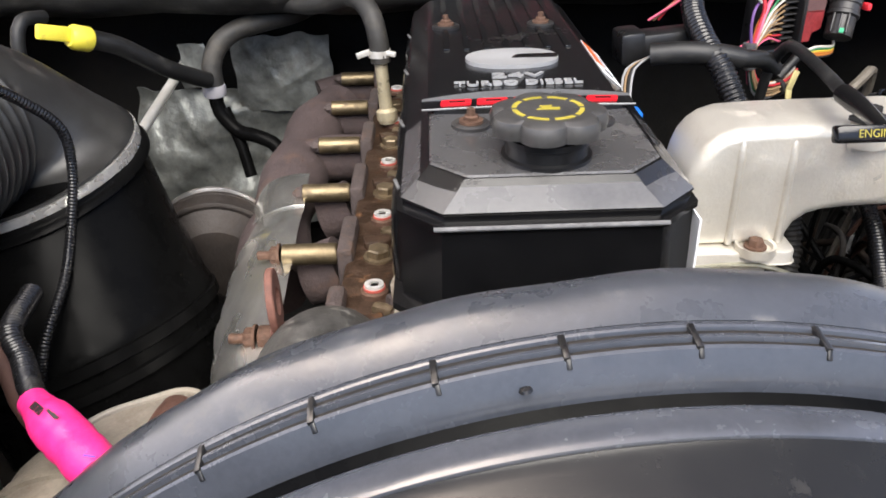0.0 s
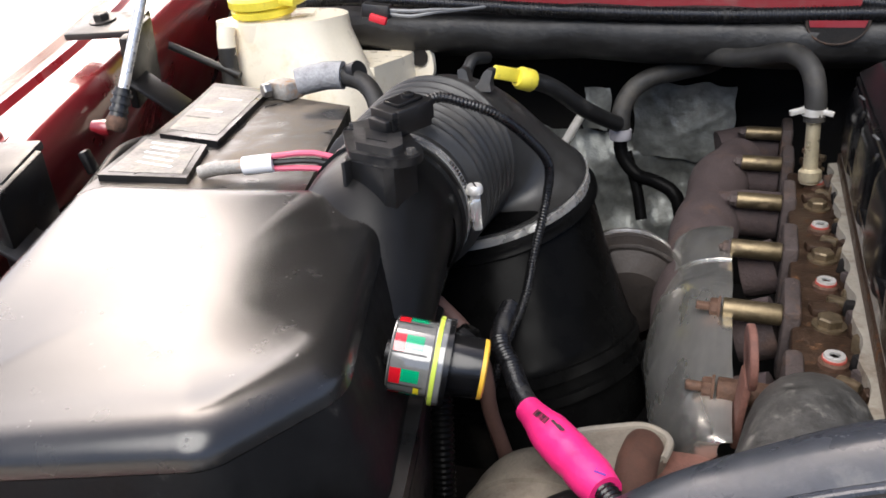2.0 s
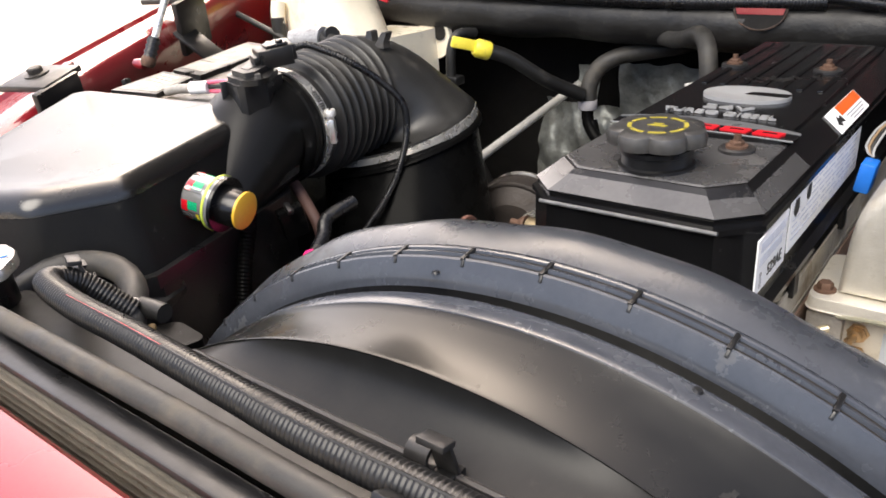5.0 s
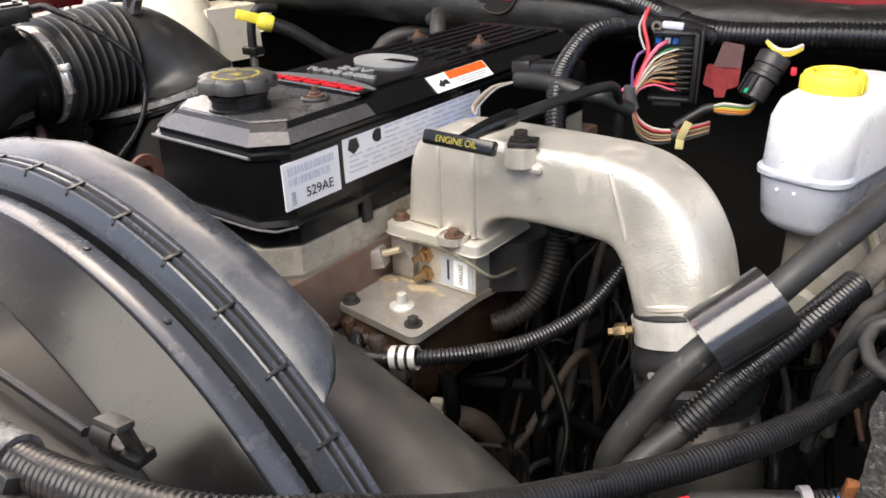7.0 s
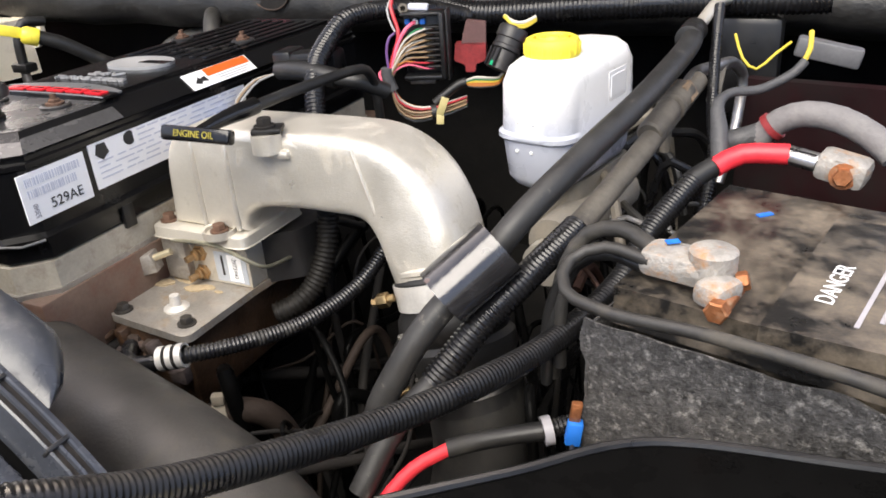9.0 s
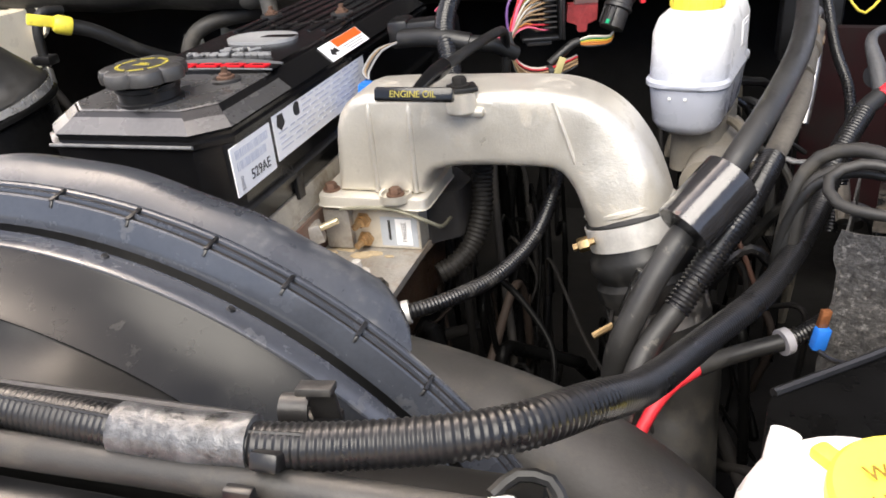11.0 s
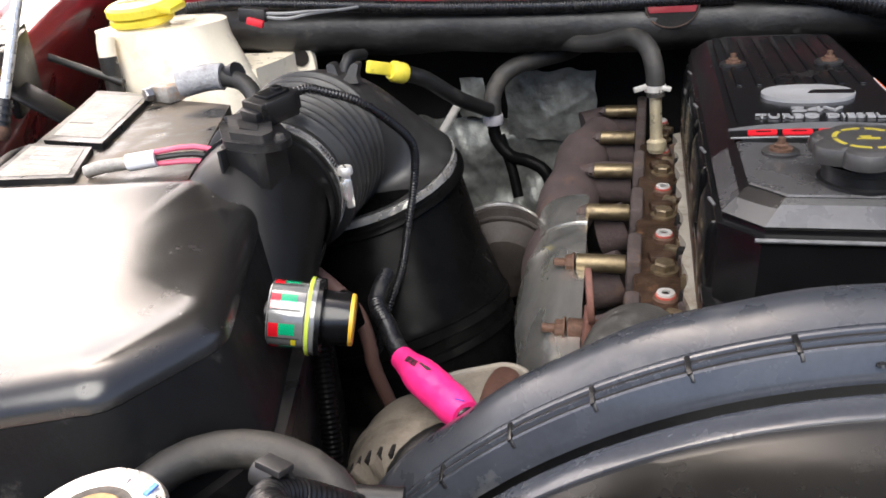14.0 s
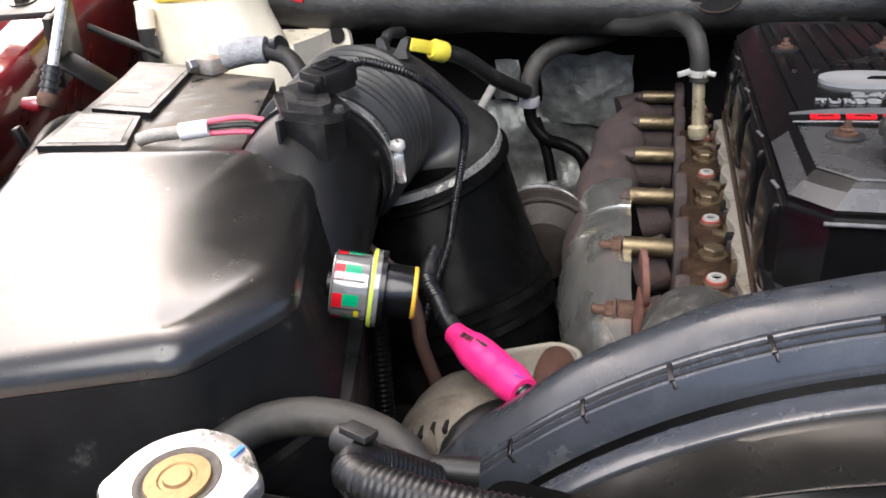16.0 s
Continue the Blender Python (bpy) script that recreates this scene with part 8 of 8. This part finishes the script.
part("body", box((0.462, -0.350, 1.166), (0.014, 0.014, 0.012), 0.006, (0, 0, -20)), WHITE_PLASTIC, bulb)
part("loop", tube([(0.436, -0.345, 1.168), (0.446, -0.334, 1.172), (0.462, -0.334, 1.171), (0.470, -0.345, 1.166)], 0.0035, 8), RUBBER, bulb)

# ---- connectors and wiring at the bulkhead ----
cn = thing("bulkhead_connector", "large black open connector full of coloured wires", "connector", at=(0.32, 0.48, 1.2))
cm = pose(0.322, 0.474, 1.235, 0, 0, 16)
part("shell", join(moved(box((0, 0.012, 0), (0.056, 0.02, 0.080), 0.003), cm), moved(box((0.0255, -0.006, 0), (0.006, 0.034, 0.084), 0.002), cm), moved(box((-0.001, -0.004, 0.0405), (0.054, 0.03, 0.005), 0.002), cm), moved(box((-0.001, -0.004, -0.0405), (0.054, 0.03, 0.006), 0.002), cm)), PLASTIC, cn, "black connector shell")
part("seal_rim", moved(box((0.0305, 0.004, -0.001), (0.003, 0.030, 0.090), 0.001), cm), PLASTIC_GREY, cn, "raised rim of the shell")
part("bottom_tab", moved(box((-0.004, -0.010, -0.046), (0.034, 0.012, 0.006), 0.001), cm), PLASTIC_GREY, cn)
part("top_cap", moved(box((-0.006, 0.0, 0.0475), (0.026, 0.012, 0.008), 0.002, (0, 4, 0)), cm), LABEL_PALE, cn, "white end cap")
part("grommet", lathe([(0.0035, -0.003), (0.0065, -0.003), (0.0065, 0.003), (0.0035, 0.003), (0.0035, -0.003)], cm @ aim((-0.025, -0.004, 0.0465), (0, -1, 0.2)), 16), TAN_HOSE, cn, "small yellowed ring")
for k in range(8):
    part("separator", moved(box((0.012, -0.006, 0.0235 - 0.0072 * k), (0.018, 0.016, 0.0018), 0.0005), cm), PLASTIC_GREY, cn)
for x, m in ((-0.021, BLUE), (-0.0105, LABEL), (-0.001, BLUE)):
    part("cavity_plug", moved(box((x, -0.001, 0.0295), (0.007, 0.010, 0.007), 0.001), cm), m, cn)
for r in range(8):
    for c in range(2):
        part("terminal", moved(box((0.000 + 0.010 * c, -0.002, 0.0200 - 0.0072 * r), (0.006, 0.010, 0.004), 0.0006), cm), BROWN_STEEL if (r + c) % 3 else TAN_HOSE, cn)
random.seed(21)
for k, c in enumerate(("green", "white", "tan", "tan", "white", "tan", "grey", "tan", "white", "tan", "grey", "tan", "orange", "red", "tan", "pink")):
    r = k // 2
    z = 0.0200 - 0.0072 * r
    x = 0.002 + 0.010 * (k % 2)
    e = Vector((random.uniform(-0.005, 0.005), random.uniform(-0.004, 0.004), random.uniform(-0.005, 0.005)))
    part("wire", tube([cm @ Vector((x, -0.004, z)), cm @ Vector((x - 0.010, -0.013, z + 0.001)), cm @ Vector((-0.022, -0.022, z * 0.62 - 0.004)) + e * 0.5, cm @ Vector((-0.040, -0.026, -0.026 + z * 0.12)) + e * 0.5, cm @ Vector((-0.047, -0.026, -0.044)) + e * 0.6], 0.0013, 6, 0.008), WIRES[c], cn, c + " wire")
for c, r, pts in (("pink", 0.0026, [(-0.0105, -0.008, 0.0295), (-0.020, -0.016, 0.024), (-0.032, -0.022, 0.006), (-0.040, -0.026, -0.020), (-0.046, -0.026, -0.040)]), ("red", 0.0026, [(-0.038, 0.010, 0.066), (-0.041, -0.006, 0.050), (-0.034, -0.014, 0.030), (-0.031, -0.020, 0.014), (-0.040, -0.024, -0.012), (-0.046, -0.026, -0.036)]), ("grey", 0.0015, [(-0.040, 0.010, 0.064), (-0.046, -0.006, 0.046), (-0.040, -0.014, 0.028), (-0.035, -0.018, 0.020)]), ("violet", 0.0018, [(-0.030, -0.010, 0.020), (-0.043, -0.018, 0.014), (-0.048, -0.022, -0.004), (-0.046, -0.026, -0.030)]), ("orange", 0.0022, [(-0.020, -0.010, 0.012), (-0.036, -0.020, -0.002), (-0.043, -0.024, -0.020), (-0.047, -0.026, -0.040)]), ("pink", 0.0022, [(-0.044, -0.020, -0.024), (-0.058, -0.020, -0.030), (-0.060, -0.022, -0.036), (-0.052, -0.026, -0.046)])):
    part("wire", tube([cm @ Vector(p) for p in pts], r, 8, 0.008), WIRES[c], cn, c + " wire")
part("tape_wrap", tube([cm @ Vector(p) for p in ((-0.049, -0.026, -0.024), (-0.0485, -0.026, -0.038), (-0.043, -0.026, -0.054))], 0.0080, 12), GREY_TAPE, cn, "silver-grey tape wrap")
for k in range(17):
    c = ("red", "tan", "pink", "grey", "tan", "violet", "tan", "green", "red", "tan", "black", "white", "tan", "pink", "red", "grey", "orange")[k]
    a, q = 2.4 * k, 0.0082 * math.sqrt((k + 0.5) / 17)
    e = Vector((0, q * math.cos(a), q * math.sin(a)))
    part("wire", tube([cm @ (Vector(p) + e * f) for p, f in (((-0.043, -0.026, -0.054), 0.7), ((-0.036, -0.026, -0.074), 1.2), ((-0.018, -0.024, -0.086), 1.3), ((0.006, -0.020, -0.086), 1.0), ((0.030, -0.010, -0.082), 1.0), ((0.050, 0.004, -0.078), 0.9))], 0.0016, 6, 0.01), WIRES[c], cn, c + " wire")
part("band", tube([cm @ Vector((0.005, -0.020, -0.087)), cm @ Vector((0.012, -0.018, -0.0865))], 0.0105, 14), RUBBER, cn, "black tape band")
part("tag", join(moved(box((0.022, -0.028, -0.076), (0.010, 0.002, 0.024), 0.0006, (0, 22, 10)), cm), moved(box((0.018, -0.029, -0.092), (0.010, 0.002, 0.016), 0.0006, (-12, 4, 10)), cm)), TAG, cn, "yellowed tape tag")
part("branch", tube([cm @ Vector(p) for p in ((0.010, -0.014, -0.076), (0.028, -0.010, -0.062), (0.042, -0.006, -0.053), (0.052, -0.004, -0.051))], 0.0062, 12), RUBBER, cn, "black taped branch")
for k, c in enumerate(("white", "green", "yellow", "orange", "orange", "black")):
    part("wire", tube([cm @ Vector(p) for p in ((0.050, -0.004, -0.050 - 0.001 * k), (0.064, -0.008, -0.044 - 0.0026 * k), (0.080, -0.008, -0.045 - 0.0024 * k), (0.095, -0.004, -0.046 - 0.0018 * k), (0.102, 0.006, -0.040))], 0.0018, 6, 0.01), WIRES[c], cn, c + " wire")
LOCK = pose(0.004, 0.010, -0.001, 90) @ Matrix.Scale(0.84, 4)
rx = thing("red_lock", "faded red plastic connector lock under the cowl loom", "connector", at=(0.385, 0.47, 1.23))
part("upper_plate", moved(prism(rounded([(0.050, -0.002), (0.089, -0.004), (0.090, 0.030), (0.060, 0.034)], 0.003), -0.006, 0.006, 0.001), cm @ LOCK), mat("greyed_red_plastic", (0.11, 0.055, 0.052), 0.6, var=0.25, scale=60, bump=0.15), rx, "greyed upper plate")
part("cross", moved(prism(rounded([(0.041, 0.0), (0.089, -0.001), (0.088, -0.028), (0.072, -0.034), (0.071, -0.046), (0.056, -0.046), (0.055, -0.034), (0.038, -0.028)], 0.003), -0.010, 0.006, 0.0015), cm @ LOCK), RED_PLASTIC, rx, "red cross-shaped lock")
gc = thing("grey_connector", "grey-black round plug with green, white and orange wires", "connector", at=(0.44, 0.47, 1.22))
gm2 = cm @ aim((0.112, 0.008, 0.004), (-0.38, -0.35, -0.85)) @ Matrix.Scale(0.95, 4)
part("body", lathe([(0.0, -0.012), (0.019, -0.012), (0.0205, -0.010), (0.0205, 0.004), (0.0190, 0.0055), (0.0190, 0.014), (0.0205, 0.0155), (0.0205, 0.020), (0.0175, 0.022), (0.0175, 0.048), (0.0, 0.048)], gm2, 28), PLASTIC_GREY, gc, "grey-black round body")
for k in range(3):
    part("latch_rib", moved(box((-0.009 + 0.009 * k, 0.0175, 0.034), (0.003, 0.004, 0.026), 0.001), gm2), PLASTIC, gc)
part("code_mark", moved(box((0.004, 0.0182, 0.044), (0.006, 0.0010, 0.006), 0.0), gm2), GREEN_PRINT, gc, "small green mark")
part("clip", moved(box((0.138, 0.0, -0.002), (0.007, 0.012, 0.009), 0.002), cm), RED_TUBE, gc, "small red lock")
for k, c in enumerate(("yellow", "yellow", "white")):
    part("tail", tube([cm @ Vector(p) for p in ((0.104, 0.006 + 0.003 * k, 0.030), (0.116, -0.002, 0.020 + 0.002 * k), (0.130, -0.002, 0.017 + 0.003 * k), (0.144, 0.006, 0.024 + 0.002 * k))], 0.0024, 8), WIRES[c], gc, c + " wire tail")
lt = thing("injector_loom", "black corrugated loom with tee and sensor plug", "cable loom", at=(0.2, 0.4, 1.2))
part("riser", corrugated([(0.300, 0.66, 1.238), (0.270, 0.60, 1.258), (0.238, 0.52, 1.270), (0.216, 0.462, 1.270), (0.207, 0.430, 1.252), (0.210, 0.385, 1.228), (0.222, 0.355, 1.205), (0.235, 0.33, 1.17)], 0.0135, 0.0052, 0.0016, 14), LOOM, lt, "ribbed riser", 75)
part("tee", tube([(0.150, 0.385, 1.215), (0.185, 0.375, 1.219), (0.215, 0.368, 1.218), (0.248, 0.368, 1.212)], 0.0125, 14), RUBBER, lt, "taped tee")
part("plug_body", join(box((0.178, 0.43, 1.218), (0.075, 0.035, 0.030), 0.006, (0, -4, 4)), box((0.135, 0.43, 1.215), (0.03, 0.045, 0.038), 0.006, (0, -4, 4))), PLASTIC, lt, "large black plug")
part("branch", tube([(0.248, 0.368, 1.212), (0.275, 0.375, 1.208), (0.30, 0.40, 1.19)], 0.010, 12), RUBBER, lt)
for k, c in enumerate(("grey", "black", "tan", "grey")):
    part("wire", tube([(0.150, 0.388, 1.212), (0.128 - 0.003 * k, 0.365, 1.205), (0.118 - 0.003 * k, 0.335, 1.185), (0.119, 0.328, 1.176)], 0.0014, 6), WIRES[c], lt, c + " wire")
for k, c in enumerate(("red", "tan", "pink")):
    part("wire", tube([(0.205, 0.46, 1.262), (0.196 - 0.004 * k, 0.47, 1.255 - 0.004 * k), (0.182 - 0.006 * k, 0.48, 1.232)], 0.0017, 6), WIRES[c], lt, c + " wire")
solo("blue_connector", box((0.117, 0.318, 1.158), (0.016, 0.026, 0.034), 0.003, (0, 8, 0)), BLUE, "bright blue connector beside the valve cover", "connector")
big = thing("cowl_loom", "thick black corrugated loom along the bulkhead", "cable loom", at=(0.4, 0.75, 1.23))
part("ribbed_tube", corrugated([(0.10, 0.80, 1.262), (0.16, 0.775, 1.252), (0.22, 0.755, 1.236), (0.30, 0.745, 1.228), (0.45, 0.74, 1.238), (0.62, 0.735, 1.246), (0.80, 0.73, 1.252)], 0.020, 0.007, 0.0022, 16), LOOM, big, "thick ribbed tube", 75)
part("thin_tube", corrugated([(-0.12, 0.80, 1.285), (0.0, 0.79, 1.272), (0.08, 0.785, 1.262), (0.15, 0.775, 1.252)], 0.010, 0.005, 0.0015, 12), LOOM, big, "thin ribbed tube", 75)
part("wrap", tube([(0.19, 0.765, 1.243), (0.225, 0.754, 1.236)], 0.0212, 16), RUBBER, big, "black tape wrap")
wl = thing("cowl_loom", "black corrugated loom under the cowl edge with dangling plug", "cable loom", at=(-0.7, 0.8, 1.28))
part("ribbed_tube", corrugated([(-1.08, 0.70, 1.30), (-1.0, 0.76, 1.302), (-0.90, 0.78, 1.298), (-0.75, 0.785, 1.288), (-0.55, 0.785, 1.276), (-0.30, 0.79, 1.268), (-0.05, 0.795, 1.270)], 0.012, 0.0052, 0.0016, 14), LOOM, wl, "ribbed tube", 75)
part("plug", box((-0.828, 0.612, 1.305), (0.045, 0.026, 0.022), 0.003, (0, 8, 10)), PLASTIC_GREY, wl, "grey-black plug")
part("plug_lock", box((-0.820, 0.598, 1.294), (0.028, 0.010, 0.012), 0.002, (0, 18, 10)), RED_TUBE, wl, "red plug lock")
for k in range(2):
    part("wire", tube([(-0.806, 0.615, 1.305 - 0.006 * k), (-0.775, 0.625, 1.302 - 0.008 * k), (-0.745, 0.65, 1.300 - 0.004 * k), (-0.72, 0.72, 1.290), (-0.70, 0.785, 1.285)], 0.0028, 6), WIRES["grey"], wl, "grey wire")
solo("thin_loom", corrugated([(0.676, 0.56, 1.27), (0.682, 0.50, 1.23), (0.690, 0.44, 1.18), (0.702, 0.38, 1.14), (0.700, 0.33, 1.08), (0.69, 0.30, 1.0)], 0.0065, 0.004, 0.0012, 10), LOOM, "thin black corrugated loom beside the hoses", "cable loom", angle=75)
yw = thing("loose_wire", "yellow loose wire with grey plug", "wire", at=(0.75, 0.55, 1.2))
part("wire", tube([(0.700, 0.52, 1.245), (0.712, 0.50, 1.222), (0.728, 0.50, 1.210), (0.745, 0.51, 1.225), (0.760, 0.53, 1.235)], 0.0017, 8), WIRES["yellow"], yw, "yellow wire")
part("plug", box((0.80, 0.53, 1.225), (0.07, 0.02, 0.022), 0.003, (0, 12, 0)), GREY_PLUG, yw, "grey plug")

# Panel's red is painted nearly black to stand in for corner shade.
inner = thing("inner_wing_panel", "red inner wing behind the battery, darkened for deep shade", "panel", at=(0.86, 0.72, 0.86))
part("panel", prism(rounded([(0.70, 0.70), (1.10, 0.62), (1.12, 0.64), (0.71, 0.72)], 0.004), 0.86, 1.15, 0.003), SHADED_RED, inner)
part("box", box((0.70, 0.745, 1.16), (0.09, 0.05, 0.14), 0.012), PLASTIC, inner, "black box in the corner")
random.seed(52)
for k in range(22):
    a = Vector((random.uniform(0.52, 0.70), random.uniform(0.36, 0.68), random.uniform(0.90, 1.10)))
    d = Vector((random.uniform(-0.08, 0.08), random.uniform(-0.04, 0.10), random.uniform(-0.10, 0.06)))
    pts = [a - d + Vector((0, 0, -0.06)), a - d * 0.4, a + d * 0.3, a + d + Vector((0, 0.02, -0.05)), a + d * 1.3 + Vector((0, 0.08, -0.30))]
    solo("brake_line" if k % 4 == 0 else "deep_cable", tube([tuple(p) for p in pts], random.uniform(0.003, 0.009), 8), (BROWN_STEEL if k % 8 else CAST_TAN) if k % 4 == 0 else (RUBBER, RUBBER_GREY, LOOM)[k % 3], "dusty metal line low behind the reservoir" if k % 4 == 0 else "dark grimy cable low behind the reservoir", "pipe" if k % 4 == 0 else "cable", "lines behind the reservoir" if k % 4 == 0 else "cables behind the reservoir")
# ---- clutter deep in the bay, painted near-black in place of shade ----
random.seed(33)
for k in range(54):
    x0, y0, z0 = random.uniform(0.16, 0.62), random.uniform(0.02, 0.62), random.uniform(0.74, 0.95)
    if 0.35 < x0 < 0.49 and y0 > 0.3:
        x0 -= 0.16
    d = Vector((random.uniform(-0.10, 0.10), random.uniform(0.05, 0.25), random.uniform(-0.08, 0.12)))
    p = [Vector((x0 - d.x, y0 - d.y + 0.02, 0.675))] + [Vector((x0, y0, z0)) + d * f + Vector((random.uniform(-0.02, 0.02), random.uniform(-0.02, 0.02), random.uniform(-0.03, 0.03))) for f in (-0.9, -0.3, 0.3, 1.0)] + [Vector((x0 + d.x, y0 + d.y + 0.05, 0.675))]
    solo("fuel_line" if k % 2 else "engine_hose", tube(p, random.choice((0.0025, 0.003, 0.004, 0.006, 0.009)), 10), random.choice((DARK, CONE_RUBBER, DEEP_LINE, CONE_RUBBER, DARK, CONE_RUBBER)), "grimy line low beside the engine block, darkened for deep shade", "hose", "lines beside the block")
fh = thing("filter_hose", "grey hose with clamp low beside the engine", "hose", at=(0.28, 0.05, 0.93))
part("hose", tube([(0.16, 0.03, 0.80), (0.190, 0.030, 0.870), (0.220, 0.036, 0.905), (0.250, 0.045, 0.927), (0.280, 0.062, 0.930), (0.300, 0.085, 0.905), (0.310, 0.11, 0.83)], 0.014, 16), DEEP_LINE, fh, "grimy rubber hose, darkened for deep shade")
part("clamp", lathe([(0.0142, -0.008), (0.0156, -0.008), (0.0156, 0.008), (0.0142, 0.008), (0.0142, -0.008)], aim((0.262, 0.051, 0.929), (0.8, 0.4, 0.25)), 24), BRACKET, fh, "dusty band clamp")
part("ear", box((0.262, 0.046, 0.951), (0.014, 0.010, 0.012), 0.002, (0, 0, 25)), BRACKET, fh)
